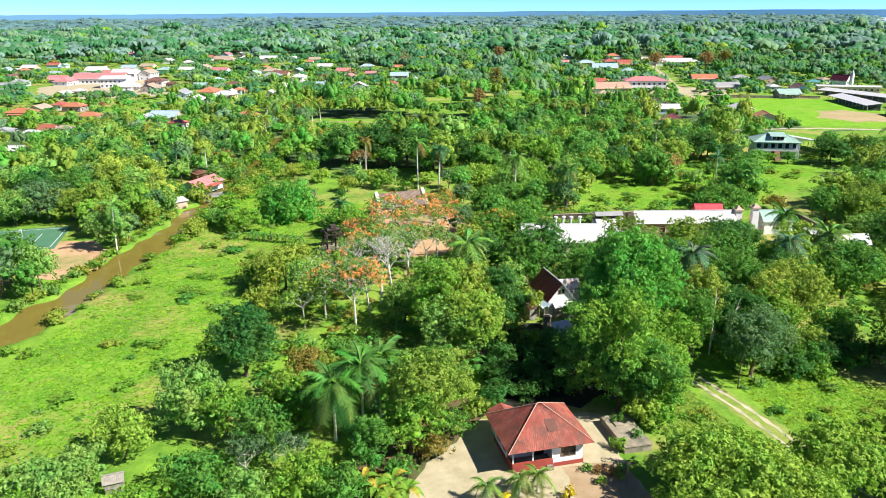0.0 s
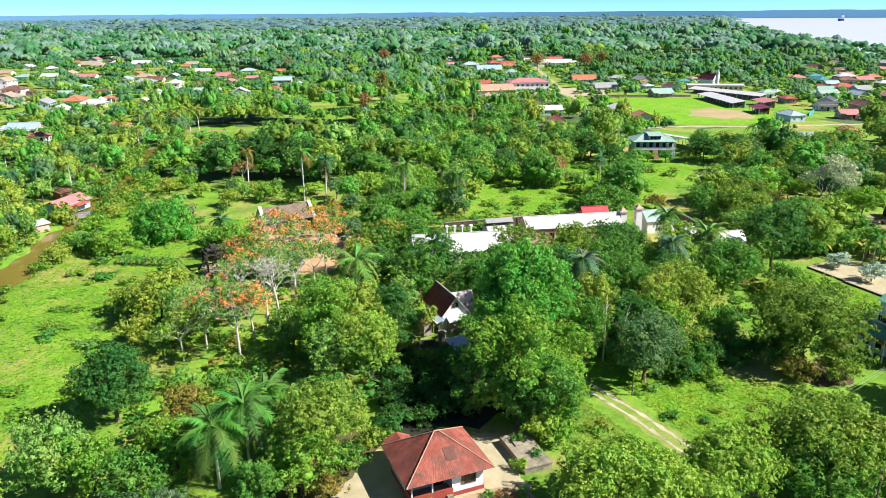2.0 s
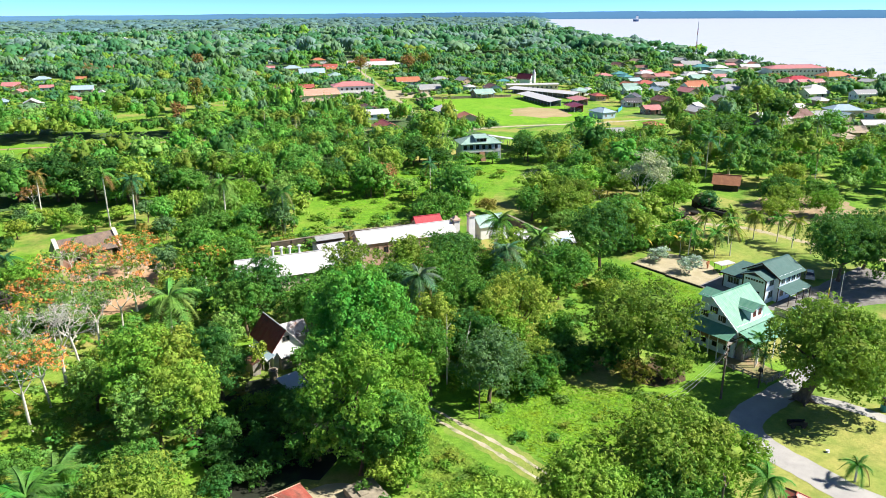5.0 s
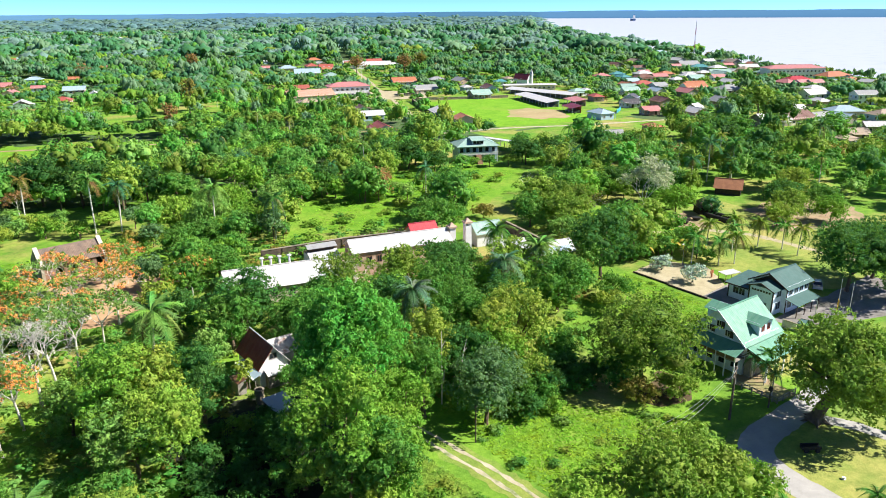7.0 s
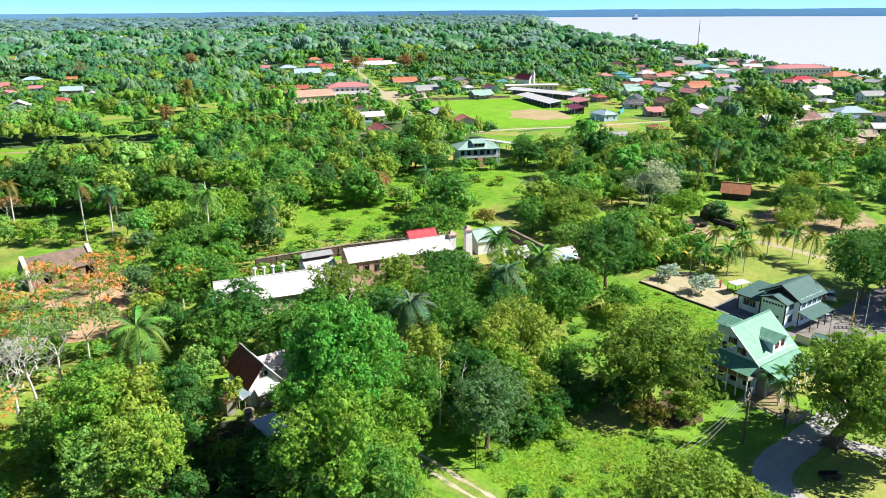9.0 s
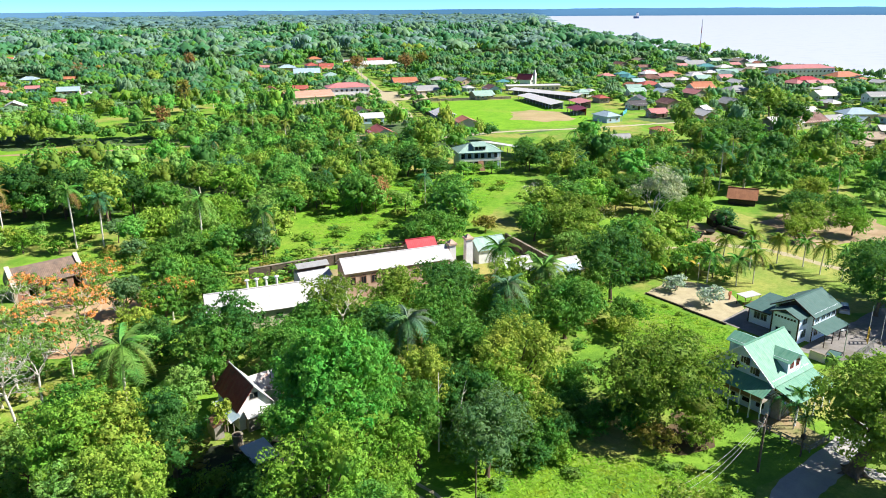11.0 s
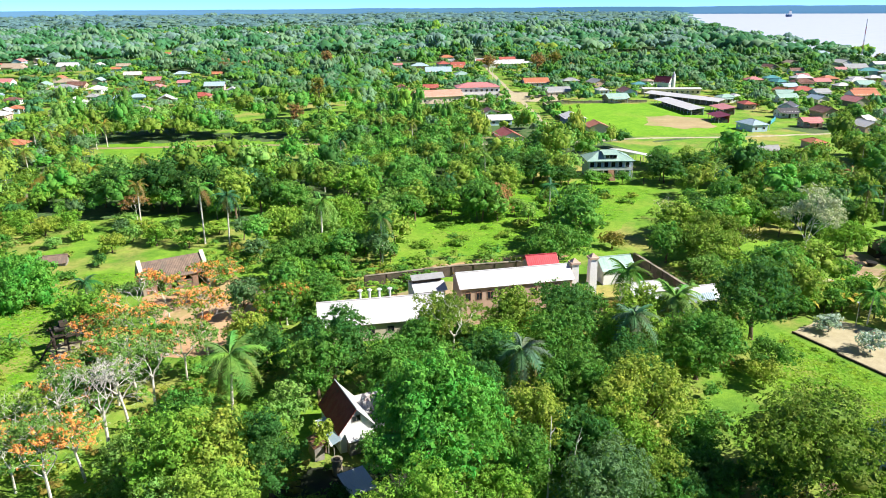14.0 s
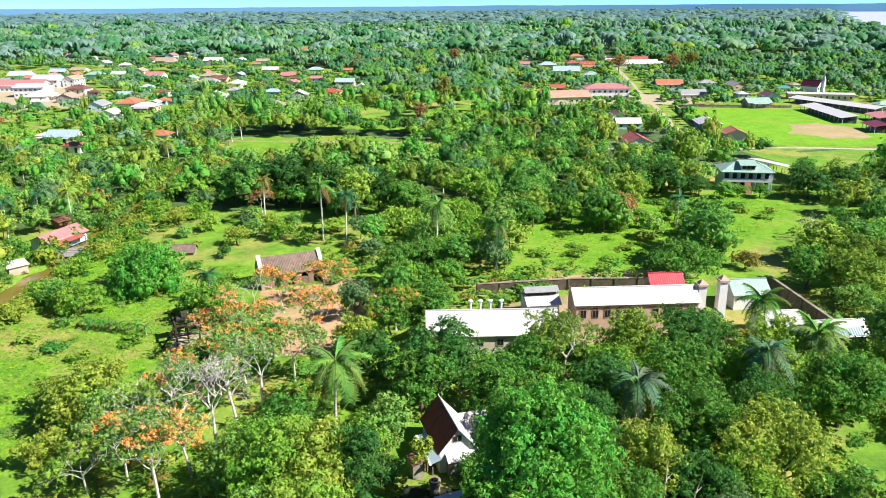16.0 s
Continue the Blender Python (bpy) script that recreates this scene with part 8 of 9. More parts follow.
for px, py in ((9.4, 62.8), (11.2, 63.8), (8.2, 64.6), (10.4, 61.2), (12.4, 61.8)):
    banana(px, py, 3.4, "banana plant with broad torn green leaves")
for px, py in ((140.0, 110.4), (143.6, 110.8), (136.4, 110.6), (146.6, 111.0), (132.0, 111.4)):
    banana(px, py, 3.8, "banana plant with broad leaves beside the path")
for px, py in ((131.4, 107.6), (134.6, 106.4), (137.6, 105.2), (139.0, 102.8), (139.8, 100.6), (136.0, 108.8), (141.4, 104.4)):
    banana(px, py, 4.2, "banana plant with broad leaves behind the sand playground")
for px, py, r, h, c in ((129.4, 108.0, 2.2, 3.4, "mid"), (133.2, 108.6, 2.2, 3.6, "bright"), (138.6, 108.0, 2.4, 4.0, "mid"), (141.6, 102.0, 2.0, 3.0, "dark"), (126.6, 108.4, 2.2, 3.6, "dark"), (140.4, 98.4, 1.6, 2.2, "mid")):
    broad(px, py, r, h, c, "shrub", 0.0)
for k in range(8):
    palm(-4.0 + 1.5 * k, 160.6 - 0.9 * k, 1.5, 1.3, "fern", 10, " in a meadow row", 0.0, 0.09)

# ---- woods, scattered trees and grass ----
CLEAR = [
    [(120, 124), (160, 112), (166, 140), (148, 150), (124, 146)],
    [(10, 200), (22, 231), (40, 221), (56, 206), (50, 196), (36, 203)],
    [(78, 160), (82, 186), (97, 190), (115, 179), (112, 163), (104, 157)],
    [(120, 206), (143, 205), (162, 192), (165, 174), (148, 149), (132, 150), (121, 160), (128, 175), (122, 192)],
    [(22, 352), (75, 338), (94, 321), (87, 298), (69, 306), (52, 317), (22, 330)],
    [(60, 146), (62, 158), (80, 165), (112, 158), (112, 146), (84, 150)], [(-60, 700), (120, 690), (110, 640), (-70, 655)], [(210, 800), (330, 770), (330, 730), (200, 745)],
    [(216, 262), (246, 366), (272, 368), (312, 350), (345, 330), (320, 260), (290, 240), (262, 244)],
    [(-46, 60), (-52, 110), (-36, 140), (-30, 160), (-18, 195), (-6, 230), (6, 225), (14, 196), (22, 186), (40, 203), (50, 198), (50, 176), (48, 138), (16, 135), (4, 120), (-4, 100), (-16, 84), (-26, 60)],
    [(-84, 158), (-38, 140), (-30, 150), (-38, 172), (-44, 188), (-84, 190)],
    [(55, 10), (62, 95), (80, 92), (100, 90), (112, 92), (124, 84), (128, 108), (176, 120), (172, 132), (215, 118), (210, 92), (170, 60), (120, 20)],
    [(30, 50), (30, 140), (48, 150), (66, 156), (106, 148), (128, 155), (128, 80), (60, 60)],
    [(-130, 468), (-55, 475), (-50, 550), (-70, 612), (-130, 620), (-160, 560)],
    [(-40, 40), (-30, 100), (28, 135), (70, 125), (70, 40)],
    [(70, 322), (150, 296), (150, 288), (66, 312)],
    [(0, 186), (40, 186), (53, 204), (42, 222), (24, 230), (4, 236), (-4, 232)], [(16, 285), (60, 262), (84, 262), (104, 300), (94, 325), (22, 352)],
    [(205, 265), (240, 250), (305, 256), (294, 222), (242, 208), (212, 220), (206, 240)],
    [(58, 172), (80, 178), (84, 206), (70, 224), (60, 234), (54, 200)],
]
TOWNS = [[(170, 330), (250, 300), (330, 250), (620, 200), (660, 330), (560, 450), (420, 480), (400, 700), (330, 700), (180, 480)],
         [(-260, 420), (-40, 330), (30, 430), (120, 470), (110, 560), (60, 860), (-260, 860)], [(300, 140), (420, 150), (460, 260), (330, 240)], [(100, 1200), (600, 1150), (700, 2000), (-100, 2000)]]
STREETS = [[(190, 268), (232.8, 360.7), (261, 424.4), (313, 541), (416, 773), (567, 1147)], [(150, 285), (190, 268), (262, 246), (330, 225)]]


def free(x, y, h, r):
    """Whether a tree may stand there: not in a clearing, a street, the water or a house, nor where it would hide a
    house from the camera path near the origin.
    """
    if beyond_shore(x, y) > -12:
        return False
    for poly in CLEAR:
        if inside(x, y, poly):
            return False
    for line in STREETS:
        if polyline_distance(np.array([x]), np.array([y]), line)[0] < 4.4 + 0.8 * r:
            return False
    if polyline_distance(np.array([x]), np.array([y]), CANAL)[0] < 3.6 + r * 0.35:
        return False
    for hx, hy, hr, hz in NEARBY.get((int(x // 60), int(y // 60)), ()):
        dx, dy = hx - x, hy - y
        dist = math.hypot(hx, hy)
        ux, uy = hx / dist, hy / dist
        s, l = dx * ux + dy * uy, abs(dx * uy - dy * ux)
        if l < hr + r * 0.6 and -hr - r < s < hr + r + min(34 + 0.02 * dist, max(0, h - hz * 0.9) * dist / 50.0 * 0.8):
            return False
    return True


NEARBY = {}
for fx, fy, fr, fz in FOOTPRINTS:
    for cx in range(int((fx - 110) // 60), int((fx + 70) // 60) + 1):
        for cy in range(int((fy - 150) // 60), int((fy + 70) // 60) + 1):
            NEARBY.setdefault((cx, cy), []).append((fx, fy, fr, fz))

wood_rng = random.Random(41)


def scatter(r0, r1, a0, a1, spacing):
    """Places on a jittered grid within a ring sector round the plantation."""
    out = []
    x = -r1
    while x < r1 * 1.05:
        y = -30
        while y < r1 * 1.05:
            px, py = x + wood_rng.uniform(-0.5, 0.5) * spacing, y + wood_rng.uniform(-0.5, 0.5) * spacing
            d = math.hypot(px - 15, py - 15)
            a = math.degrees(math.atan2(px - 15, py - 15))
            if r0 <= d < r1 and a0 < a < a1:
                out.append((px, py))
            y += spacing
        x += spacing
    return out


KINDS = ["dark", "mid", "fern", "dark", "mid", "bright", "mid", "fern", "olive", "light", "bright", "rust"]


def pick_kind(x, y):
    """Neighbouring trees tend to be of one kind."""
    n = 1.4 * noise.noise(Vector((x * 0.014, y * 0.014, 0.3))) + 0.5 * wood_rng.uniform(-1, 1)
    if wood_rng.random() < (0.03 if y > 390 else 0.01):
        return wood_rng.choice(("rust", "brown"))
    if wood_rng.random() < 0.03:
        return wood_rng.choice(("grey", "blue"))
    if x < 18 and y < 340 and wood_rng.random() < 0.7:
        return wood_rng.choice(("light", "olive", "yellow", "bright", "grey", "light"))
    if x > 150 and y < 280 and wood_rng.random() < 0.5:
        return wood_rng.choice(("olive", "yellow", "mid", "dark", "moss"))
    return KINDS[int(min(max((n + 1.1) / 2.2, 0), 0.999) * 11)]


def open_land(x, y):
    """Fields and rough pasture between the far woods."""
    return noise.noise(Vector((x * 0.0045, y * 0.0085, 3.0))) + 0.35 * noise.noise(Vector((x * 0.014, y * 0.022, 5.0))) < -0.30


# low growth covers the ground below the woods; meadows, clearings and gardens stay grass
cell_x, cell_y = (gx[:-1] + gx[1:]) / 2, (gy[:-1] + gy[1:]) / 2
cover = np.zeros((len(cell_y), len(cell_x)), dtype=np.int32)
for iy, cy in enumerate(cell_y):
    for ix, cx in enumerate(cell_x):
        if cy > 60 and math.hypot(cx, cy) > 232 and (cy > 236 or cx < 105) and beyond_shore(cx, cy) < -10 and not open_land(cx, cy):
            if not any(inside(cx, cy, poly) for poly in CLEAR) and not any(inside(cx, cy, poly) for poly in TOWNS):
                cover[iy, ix] = 1
ground.data.polygons.foreach_set("material_index", cover.ravel())
ground.data.update()

# prototypes of trees further off, copied about
protos = {}
for i, (kind, shape) in enumerate((("dark", "round"), ("mid", "round"), ("bright", "round"), ("olive", "spread"), ("light", "round"), ("fern", "dome"), ("blue", "column"), ("yellow", "round"), ("grey", "spread"), ("rust", "round"))):
    for k in range(2):
        rng = random.Random(900 + 10 * i + k)
        t = thing("tree", 0, -400 - 20 * i, 0, 0, "%s tree with a %s in dense woods" % (TREE_NAMES[kind], SHAPE_NAMES[shape]), "tree", "trees of the wood")
        lob = lobes_of(rng, shape, 4.2, 0.8, 9.0)
        c = part("crown", crown_mesh("crown", 77 * i + k, lob, 1800, 0.38, 0.1, 0.6), LEAF, t)
        c.color = (*GREENS[kind], 1)
        part("trunk", trunk_geo(rng, 4.5, 0.22, lob[0], 3), BARK, t)
        protos.setdefault(kind, []).append(t)

spots = []
for x, y in scatter(105, 290, -33, 70, 5.9):
    kind = pick_kind(x, y)
    low = noise.noise(Vector((x * 0.02, y * 0.02, 7.0)))
    if x > 150 and wood_rng.random() < 0.22:
        continue
    h = 7.6 + 3.2 * low + wood_rng.uniform(-2.6, 2.4)
    if wood_rng.random() < 0.12:
        h += 4.2
    if x > 180 and y > 190:
        h *= 0.7
    r = h * wood_rng.uniform(0.36, 0.52)
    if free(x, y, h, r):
        spots.append((math.hypot(x - 18, y - 20), x, y, kind, h, r))
spots.sort()
# big dark trees in rows, and pale scrub before them
for x, y, kind, h, r in ((27, 239, "dark", 13, 7), (36, 234, "dark", 14, 7.2), (45, 229, "dark", 13, 6.6), (52, 222, "dark", 13, 6.6), (59, 216, "dark", 12, 6), (65, 209, "mid", 10, 5.2), (22, 244, "mid", 10, 5.4),
                         (113, 197, "dark", 8.5, 4.6), (120, 196.5, "mid", 8, 4.4), (104, 199, "dark", 9, 5), (96, 201, "mid", 8.6, 4.8), (130, 188, "mid", 5, 3), (147, 206, "dark", 7, 4), (156, 203, "mid", 5, 3.2), (161, 204, "bright", 3.6, 2.4), (166, 201, "mid", 4, 2.8), (151, 208, "dark", 6, 3.4), (172, 198, "olive", 4, 2.8), (142, 214, "dark", 10, 5.2), (135, 218, "dark", 11, 5.4), (127, 222, "mid", 10, 5), (148, 219, "dark", 9, 4.6), (184, 205, "dark", 8, 4.6), (179, 199, "mid", 5, 3.2), (190, 212, "mid", 8, 4.4),
                         (178, 196, "dark", 9, 5), (186, 192, "dark", 9.5, 5.2), (193, 187, "dark", 9, 5), (200, 189, "mid", 9, 5.2), (208, 186, "dark", 9, 5), (217, 184, "mid", 9, 5), (140.5, 150, "olive", 9.5, 5.6), (147, 146.5, "mid", 10, 6), (154, 147.5, "bright", 10, 5.6), (149, 153, "dark", 10, 5.6), (250, 172, "dark", 14, 7), (243, 165, "dark", 13, 6.6), (259, 170, "mid", 13, 7), (255, 181, "dark", 12, 6.4), (303, 199, "dark", 16, 8), (327, 202, "olive", 17, 8.5), (314, 184, "dark", 15, 8), (246, 179, "olive", 11, 6.5), (290, 150, "mid", 13, 7), (46, 204, "lime", 3.4, 3.6), (26, 222, "light", 3.4, 3)):
    spots.insert(0, (0, x, y, kind, h, r))
for d, x, y, kind, h, r in spots[:230]:
    p = protos[{"lime": "light", "moss": "olive"}.get(kind, kind)][wood_rng.randrange(2)]
    t = copy_thing(p, pose(x, y, 0, 0, 0, wood_rng.uniform(0, 360)) @ Matrix.Diagonal((r / 4.2, r / 4.2, h / 9.0, 1)))
    shade = wood_rng.uniform(0.8, 1.25)
    for c in t.children:
        if c.name.startswith("crown"):
            c.color = (*[v * shade * (0.95 if kind == "dark" else 1.32) for v in GREENS[kind]], 1)
for group in protos.values():
    for p in group:
        for c in list(p.children):
            bpy.data.objects.remove(c)
        bpy.data.objects.remove(p)


def far_woods(name, spots, leafs, size, label, lumps, core=0.85, shape="round", subs=4, tone=1.15):
    """Woods further off, each kind of tree as one joined mesh: crowns of uneven lumps with leaf bunches on them."""
    temps = {}
    for k in range(6):
        rng = random.Random(300 + k + leafs)
        if shape == "grove":
            main = np.array([(0.7 * math.sqrt((i + 0.4) / lumps) * math.cos(i * 2.39996 + k), 0.7 * math.sqrt((i + 0.4) / lumps) * math.sin(i * 2.39996 + k), rng.uniform(0.8, 1.45), rng.uniform(0.26, 0.42), rng.uniform(0.38, 0.54)) for i in range(lumps)])
            small = main[:0]
        else:
            main, small = lobes_of(rng, shape, 1.0, 0.05, 1.9, subs)
            main, small = main[:lumps], small[:subs * lumps]
        if shape == "round":
            main[:, 3:] *= 1.0 + 0.02 * (13 - lumps)
        v1, q1 = leaf_cloud(51 + k, np.concatenate([small, main]), leafs, size, 0.1, 0.14, 6, 1.5, 0.5)
        v2, t2 = cores(61 + k, main, core, True, 0.23 if shape == "grove" else 0.2, 0.0 if shape == "grove" else -0.45)
        temps[k] = (np.concatenate([v1, v2]), np.concatenate([q1, t2 + len(v1)]))
    for kind in sorted({s[2] for s in spots}):
        vs, ts, base = [], [], 0
        for j, (x, y, kd, h, r) in enumerate(spots):
            if kd != kind:
                continue
            v, t = temps[j % 6]
            a = j * 1.7
            ca, sa = math.cos(a), math.sin(a)
            vs.append(np.stack([(v[:, 0] * ca - v[:, 1] * sa) * r + x, (v[:, 0] * sa + v[:, 1] * ca) * r + y, v[:, 2] * h / 1.9], 1))
            ts.append(t + base)
            base += len(v)
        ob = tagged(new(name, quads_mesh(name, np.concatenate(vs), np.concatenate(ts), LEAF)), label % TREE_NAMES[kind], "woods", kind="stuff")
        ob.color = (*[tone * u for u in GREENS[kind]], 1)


def town(x, y):
    return any(inside(x, y, poly) for poly in TOWNS)


def spots_in(r0, r1, spacing, h0, h1):
    out = []
    for x, y in scatter(r0, r1, -24, 72, spacing):
        if open_land(x, y) and wood_rng.random() < 0.88:
            continue
        lie = noise.noise(Vector((x * 0.012, y * 0.012, 9.0)))
        h = wood_rng.uniform(h0, h1) * (1 + 0.8 * lie)
        r = spacing * (wood_rng.uniform(0.42, 0.86) if spacing < 7 else wood_rng.uniform(0.52, 0.92)) * (1 + 0.3 * lie)
        if wood_rng.random() < 0.1:
            h, r = h * (1.7 if spacing < 7 else 1.35), r * 0.9
        if town(x, y) or beyond_shore(x, y) > -110:
            if wood_rng.random() < 0.35:
                continue
            h, r = h * 0.7, r * 0.72
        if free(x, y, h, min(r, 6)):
            out.append((x, y, pick_kind(x, y), h, r))
    return out


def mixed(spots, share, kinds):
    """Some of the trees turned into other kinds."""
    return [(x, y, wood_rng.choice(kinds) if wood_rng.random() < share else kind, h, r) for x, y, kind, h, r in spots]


far_woods("woodland_near", mixed([s[1:] for s in spots[230:]], 0.35, ("leafy", "olive", "moss", "light", "dark")), 486, 0.115, "%s trees of a dense wood", 8, 0.66, "round", 4, 1.3)
far_woods("woodland", mixed(spots_in(285, 430, 5.8, 5, 9.5), 0.45, ("leafy", "mid", "olive", "moss", "sage")), 300, 0.14, "%s trees of dense woods round the town", 7, 0.75, "round", 4, 1.25)
# bluer, greyer kinds further off: distance haze put into the leaf colours
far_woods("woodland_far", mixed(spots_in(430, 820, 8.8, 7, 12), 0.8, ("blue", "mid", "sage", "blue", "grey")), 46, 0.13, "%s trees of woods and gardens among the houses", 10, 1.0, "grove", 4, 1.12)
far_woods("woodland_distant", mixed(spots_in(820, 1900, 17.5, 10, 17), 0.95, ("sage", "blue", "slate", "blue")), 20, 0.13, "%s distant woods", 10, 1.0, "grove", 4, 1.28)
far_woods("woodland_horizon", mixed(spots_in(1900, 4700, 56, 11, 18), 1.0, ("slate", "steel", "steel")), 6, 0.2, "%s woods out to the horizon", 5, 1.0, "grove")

# the belt's blue-grey leaf colours hold haze too
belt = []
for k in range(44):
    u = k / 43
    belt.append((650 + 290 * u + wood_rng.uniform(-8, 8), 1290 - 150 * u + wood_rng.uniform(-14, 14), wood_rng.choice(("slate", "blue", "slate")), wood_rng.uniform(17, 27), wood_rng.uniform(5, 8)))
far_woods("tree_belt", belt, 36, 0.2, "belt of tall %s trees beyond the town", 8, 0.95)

# gardens between the houses
gardens = []
for x, y in scatter(230, 700, -22, 66, 8.0):
    if town(x, y) and wood_rng.random() < 0.75:
        h = wood_rng.uniform(2.2, 5.2)
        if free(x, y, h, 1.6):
            gardens.append((x, y, wood_rng.choice(("mid", "bright", "dark", "olive", "light", "fern")), h, h * wood_rng.uniform(0.5, 0.75)))
far_woods("gardens", gardens, 30, 0.22, "%s small trees and hedges between the houses", 4, 0.9, "tuft")

# rust-red trees above the woods
for x, y, r, h, c in ((101, 338, 3.2, 14, "rust"), (129, 401, 4.2, 19, "brown"), (192, 590, 5.0, 22, "rust"), (140, 275, 4.0, 11, "brown"), (340, 520, 6.0, 17, "rust"), (372, 545, 6.0, 17, "brown"), (310, 545, 5.5, 16, "rust")):
    broad(x, y, r, h, c, "round", 0.3, 0.6, 0.5)
for x, y, h in ((124, 640, 15), (29, 223, 9), (150, 420, 12), (40, 480, 13), (200, 560, 14), (62, 520, 13), (300, 520, 15), (320, 560, 15)):
    limb_tree(x, y, h, h * 0.36, 0.0, 0.85, "rust", "tall tree with rust-red leaves above the woods", 0.4, 3)
for x, y, h in ((74, 262, 11), (96, 268, 11), (88, 236, 10), (60, 262, 10), (150, 165, 8), (118, 240, 10), (160, 250, 11), (34, 270, 11), (190, 170, 9), (142, 228, 9)):
    limb_tree(x, y, h, h * 0.42, 0.0, 0.25, "grey", "almost bare pale grey tree in the woods", 0.25, 3)
patch("field_strip", [(24, 350), (74, 336), (92, 320), (86, 300), (69, 308), (52, 319), (24, 332)], FIELD, 0.03, "strip of open grass between woods", "field", 2.0, 4)

# far bank and horizon, the haze painted as blue colour
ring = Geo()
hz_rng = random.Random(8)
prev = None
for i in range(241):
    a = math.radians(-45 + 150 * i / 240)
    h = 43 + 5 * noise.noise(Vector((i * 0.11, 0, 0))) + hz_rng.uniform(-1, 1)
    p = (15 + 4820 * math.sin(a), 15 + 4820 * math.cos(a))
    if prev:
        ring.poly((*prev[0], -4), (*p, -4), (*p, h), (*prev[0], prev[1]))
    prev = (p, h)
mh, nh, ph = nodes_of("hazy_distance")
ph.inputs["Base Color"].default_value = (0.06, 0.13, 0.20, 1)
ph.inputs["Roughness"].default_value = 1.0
# a faint blue glow adds to the painted haze
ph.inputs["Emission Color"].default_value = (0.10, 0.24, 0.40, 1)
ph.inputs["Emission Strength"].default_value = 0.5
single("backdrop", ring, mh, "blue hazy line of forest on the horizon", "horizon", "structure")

# small shrubs in the meadow
bush_rng = random.Random(77)
MEADOW = [[(-44, 62), (-37, 108), (-29, 131), (-22, 156), (-12, 190), (-5, 215), (2, 196), (14, 188), (26, 184), (16, 166), (8, 140), (-6, 124), (-8, 104), (-14, 92), (-24, 82), (-36, 62)],
          [(60, 62), (60, 80), (74, 76), (80, 68), (86, 61), (80, 56), (62, 58)], [(44, 60), (54.5, 60), (53, 80), (47, 72)], [(96, 82), (110, 76), (121, 84), (121, 104), (104, 90)],
          [(84, 168), (96, 190), (128, 208), (158, 208), (168, 190), (128, 163), (100, 163)], [(48, 186), (64, 188), (50, 205), (30, 206)], [(-4, 196), (10, 196), (20, 212), (0, 224)]]
SHRUBS = []
for k in range(4):
    rng = random.Random(500 + k)
    lob = lobes_of(rng, "tuft", 1.0, 0.0, 1.1)
    SHRUBS.append(crown_mesh("bush", 500 + k, lob, 250, 0.27, 0.0))
for poly, n, s0, s1 in ((MEADOW[0], 80, 0.5, 1.9), (MEADOW[1], 30, 0.4, 1.1), (MEADOW[2], 24, 0.4, 1.1), (MEADOW[4], 46, 0.6, 2.4), (MEADOW[5], 12, 0.6, 1.6), (MEADOW[6], 16, 0.8, 2.0), (MEADOW[3], 8, 0.3, 0.7)):
    xs, ys = [p[0] for p in poly], [p[1] for p in poly]
    while n:
        x, y = bush_rng.uniform(min(xs), max(xs)), bush_rng.uniform(min(ys), max(ys))
        if inside(x, y, poly):
            n -= 1
            s = bush_rng.uniform(s0, s1)
            b = tagged(new("bush", SHRUBS[n % 4]), "low green bush in rough meadow grass", "bush", "bushes of the meadow")
            b.matrix_world = pose(x, y, -0.05, 0, 0, bush_rng.uniform(0, 360)) @ Matrix.Diagonal((s, s, s * bush_rng.uniform(0.3, 0.7), 1))
            kind = bush_rng.choice(("bright", "lime", "bright", "light", "fern", "yellow", "bright"))
            b.color = (*GREENS[kind], 1)

# banks of the canal
BANK = {}
for x, y in smooth_line(CANAL[2:9], 2.2):
    for side in (-1, 1):
        if bush_rng.random() < (0.95 if side < 0 else 0.4):
            s = bush_rng.uniform(0.6, 1.8)
            BANK.setdefault(bush_rng.choice(("bright", "light", "olive", "yellow")), []).append((x + side * bush_rng.uniform(4.6, 7), y, -0.1, s, 0.9 * s))
for x, y in smooth_line(CANAL[6:], 1.7):
    for side in (-1, 1):
        if y > 199 and bush_rng.random() < 0.85:
            s = bush_rng.uniform(1.2, 2.8)
            BANK.setdefault(bush_rng.choice(("bright", "light", "lime", "yellow", "mid")), []).append((x + side * bush_rng.uniform(3.4, 6.5), y, -0.2, s, 1.1 * s))
for kind, places in BANK.items():
    vs, qs, base = [], [], 0
    for k, (x, y, z, s, sz) in enumerate(places):
        me = SHRUBS[k % 4]
        v = np.empty(3 * len(me.vertices), dtype=np.float32)
        me.vertices.foreach_get("co", v)
        v = v.reshape(-1, 3)
        ca, sa = math.cos(k * 2.4), math.sin(k * 2.4)
        vs.append(np.stack([(v[:, 0] * ca - v[:, 1] * sa) * s + x, (v[:, 0] * sa + v[:, 1] * ca) * s + y, v[:, 2] * sz + z], 1))
        q = np.empty(len(me.loops), dtype=np.int32)
        me.loops.foreach_get("vertex_index", q)
        qs.append(q.reshape(len(me.polygons), -1) + base)
        base += len(v)
    ob = tagged(new("bank_bushes", quads_mesh("bank_bushes", np.concatenate(vs), np.concatenate(qs), LEAF)), "%s bushes hanging over the banks of a canal" % TREE_NAMES[kind], "bushes", kind="stuff")
    ob.color = (*GREENS[kind], 1)

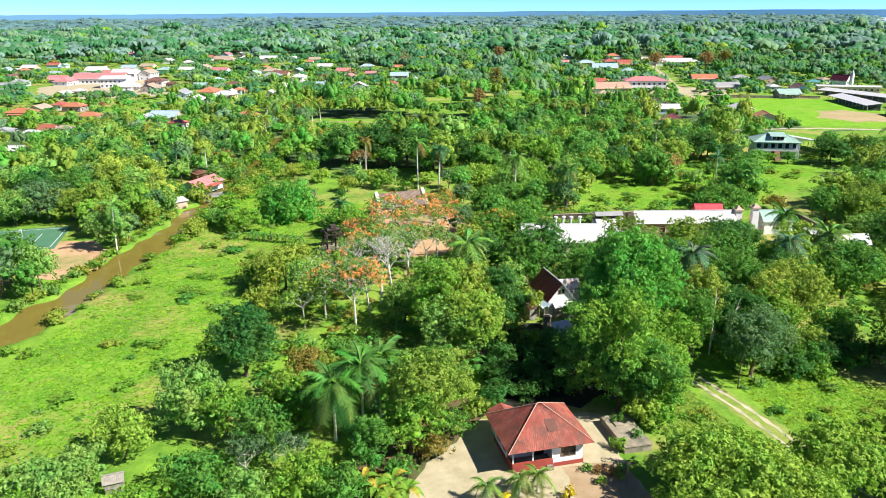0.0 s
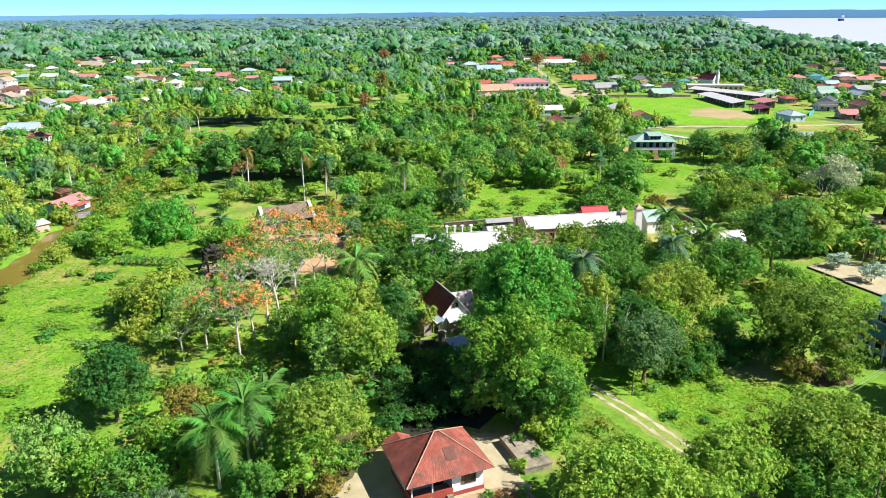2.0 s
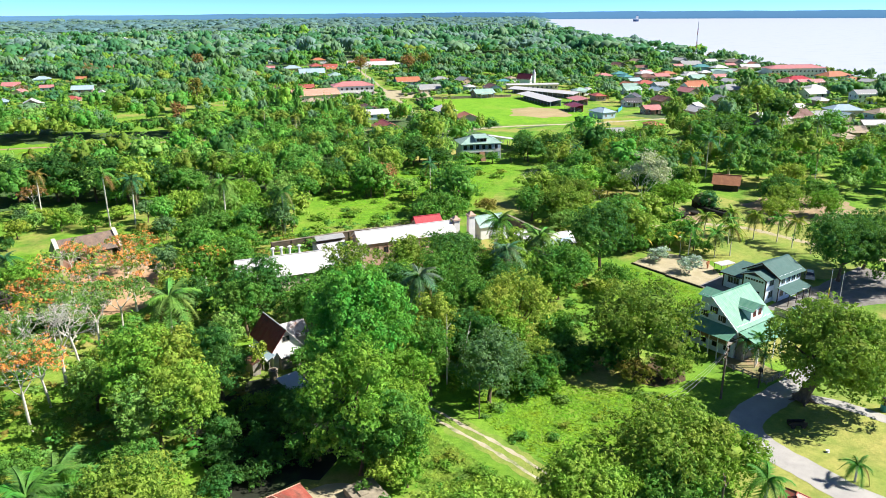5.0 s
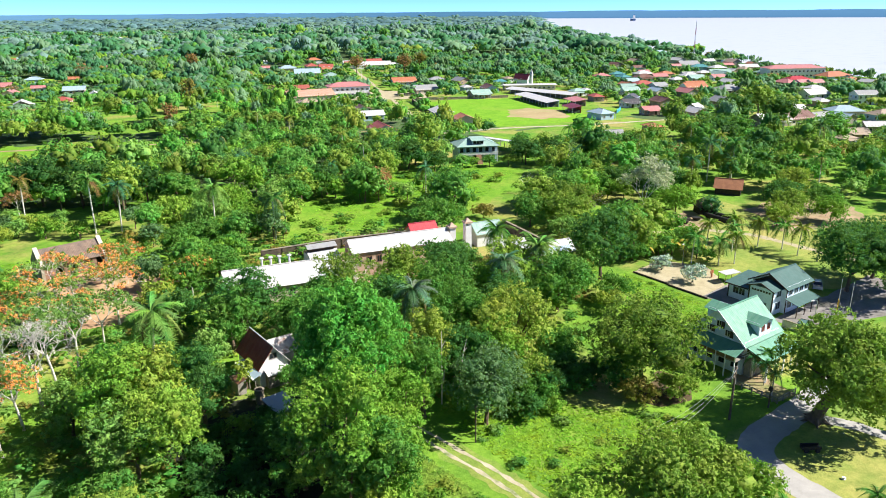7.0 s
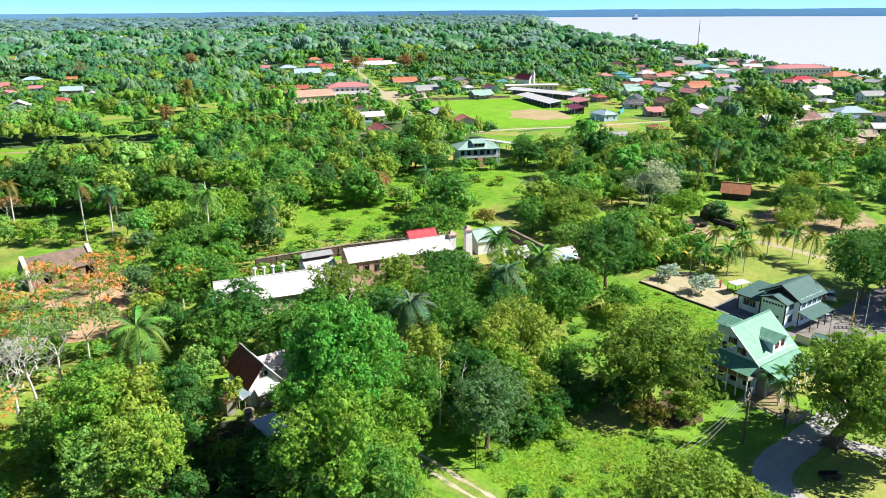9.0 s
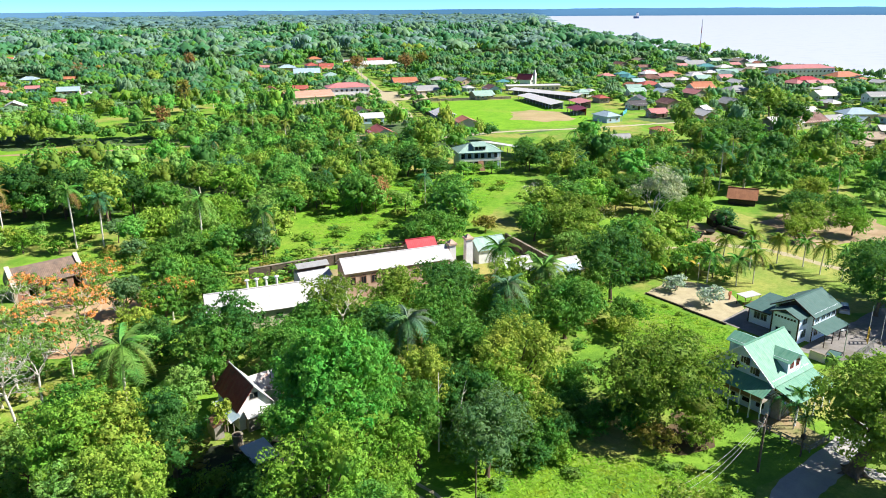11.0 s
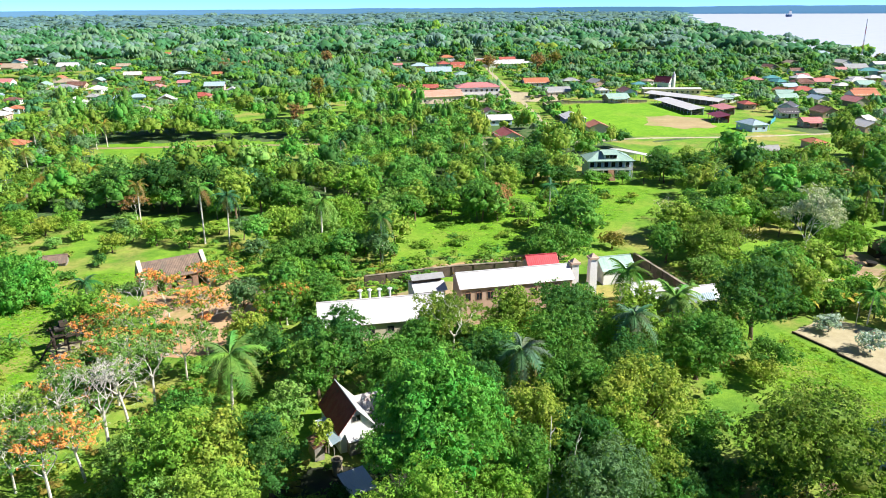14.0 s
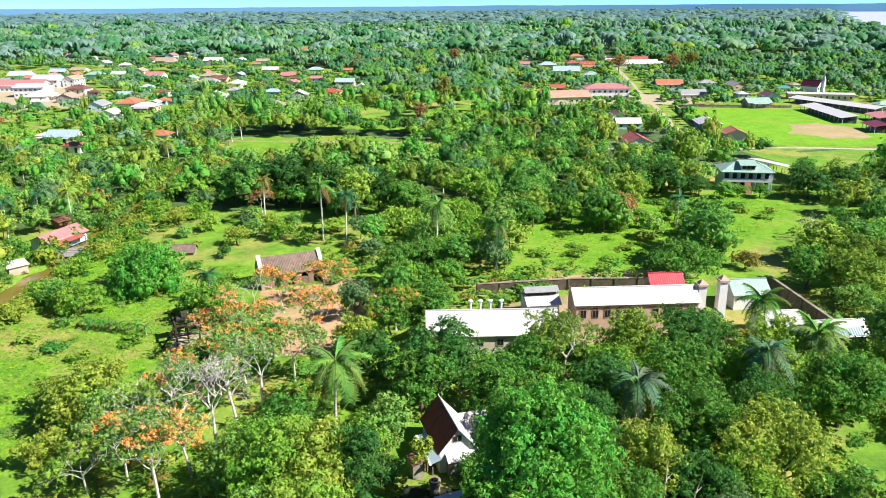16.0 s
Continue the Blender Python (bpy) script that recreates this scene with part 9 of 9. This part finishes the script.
# grass tufts
gen = np.random.default_rng(12)
for poly, n, colour, size in ((MEADOW[0], 26000, (0.16, 0.35, 0.02), 0.17), (MEADOW[1], 7000, (0.18, 0.34, 0.025), 0.15), (MEADOW[2], 6000, (0.20, 0.32, 0.05), 0.15), (MEADOW[3], 5000, (0.18, 0.35, 0.025), 0.15), (MEADOW[4], 5000, (0.18, 0.40, 0.02), 0.22)):
    P = np.array(poly)
    c = gen.uniform(P.min(0), P.max(0), (int(n * 2.4), 2))
    keep = np.array([inside(a, b, poly) for a, b in c])
    c = c[keep][:n]
    m = len(c)
    a = gen.uniform(0, 2 * np.pi, m)
    s = size * gen.uniform(0.5, 1.4, m)
    h = s * gen.uniform(0.2, 0.5, m)
    dx, dy = np.cos(a) * s, np.sin(a) * s
    z = np.zeros(m)
    v = np.stack([np.stack([c[:, 0] - dx, c[:, 1] - dy, z], 1), np.stack([c[:, 0] + dx, c[:, 1] + dy, z], 1),
                  np.stack([c[:, 0] + dx * 1.3 - dy * 1.1, c[:, 1] + dy * 1.3 + dx * 1.1, h], 1), np.stack([c[:, 0] - dx * 1.3 - dy * 1.1, c[:, 1] - dy * 1.3 + dx * 1.1, h], 1)], 1).reshape(-1, 3)
    ob = tagged(new("grass", quads_mesh("grass", v, np.arange(4 * m).reshape(-1, 4), LEAF)), "tufts of rough green meadow grass", "grass", kind="stuff")
    ob.color = (*colour, 1)

# denser growth on the near bank of the canal, and palms through the woods
for x, y in smooth_line([(-18, 166), (-10, 190), (-3, 212), (2, 226)], 4.0):
    broad(x + bush_rng.uniform(-1.5, 1.5), y, bush_rng.uniform(1.8, 3.2), bush_rng.uniform(2.4, 4.2), bush_rng.choice(("bright", "mid", "light", "yellow")), "shrub", 0.0, 0.8, 0.45)
for x, y in scatter(150, 320, -20, 64, 24):
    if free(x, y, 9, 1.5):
        palm(round(x, 1), round(y, 1), bush_rng.uniform(6.5, 10.5), bush_rng.uniform(2.4, 3.2), bush_rng.choice(("fern", "light", "yellow", "blue")), 9, " rising from dense woods", 0.4, 0.15)

# undergrowth on the floor of the wood
FLOOR = [[(-2, 84), (10, 80), (24, 81), (40, 81), (52, 94), (57, 86), (66, 77), (82, 79), (96, 93), (108, 97), (118, 112), (104, 117), (100, 128), (76, 129), (52, 126), (34, 133), (16, 137), (4, 124), (0, 108), (-2, 96)],
         [(48, 140), (58, 144), (80, 150), (104, 152), (104, 160), (78, 165), (76, 176), (56, 190), (48, 180), (46, 166)], [(34, 166), (48, 170), (50, 186), (38, 186)], [(120, 112), (134, 106), (146, 112), (140, 126), (128, 136), (120, 130)]]
# only sparse dark undergrowth here, to go with the painted shade
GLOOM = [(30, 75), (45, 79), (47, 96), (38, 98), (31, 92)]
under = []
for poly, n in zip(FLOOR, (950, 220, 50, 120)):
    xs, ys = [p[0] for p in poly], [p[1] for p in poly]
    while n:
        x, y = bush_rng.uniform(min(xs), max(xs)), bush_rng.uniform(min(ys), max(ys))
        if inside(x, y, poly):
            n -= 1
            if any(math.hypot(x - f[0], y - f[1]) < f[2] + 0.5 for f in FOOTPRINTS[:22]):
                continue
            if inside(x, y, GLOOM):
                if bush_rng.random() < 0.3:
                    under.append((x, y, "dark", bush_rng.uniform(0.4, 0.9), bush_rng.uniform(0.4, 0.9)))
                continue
            h = bush_rng.uniform(0.6, 2.6) * (1 + 0.5 * noise.noise(Vector((x * 0.1, y * 0.1, 2))))
            under.append((x, y, bush_rng.choice(("bright", "mid", "light", "yellow", "olive", "fern", "mid", "bright", "brown")), h, h * bush_rng.uniform(0.6, 1.0)))
far_woods("undergrowth", under, 102, 0.2, "%s undergrowth on the floor of the wood", 3, 0.6, "tuft")
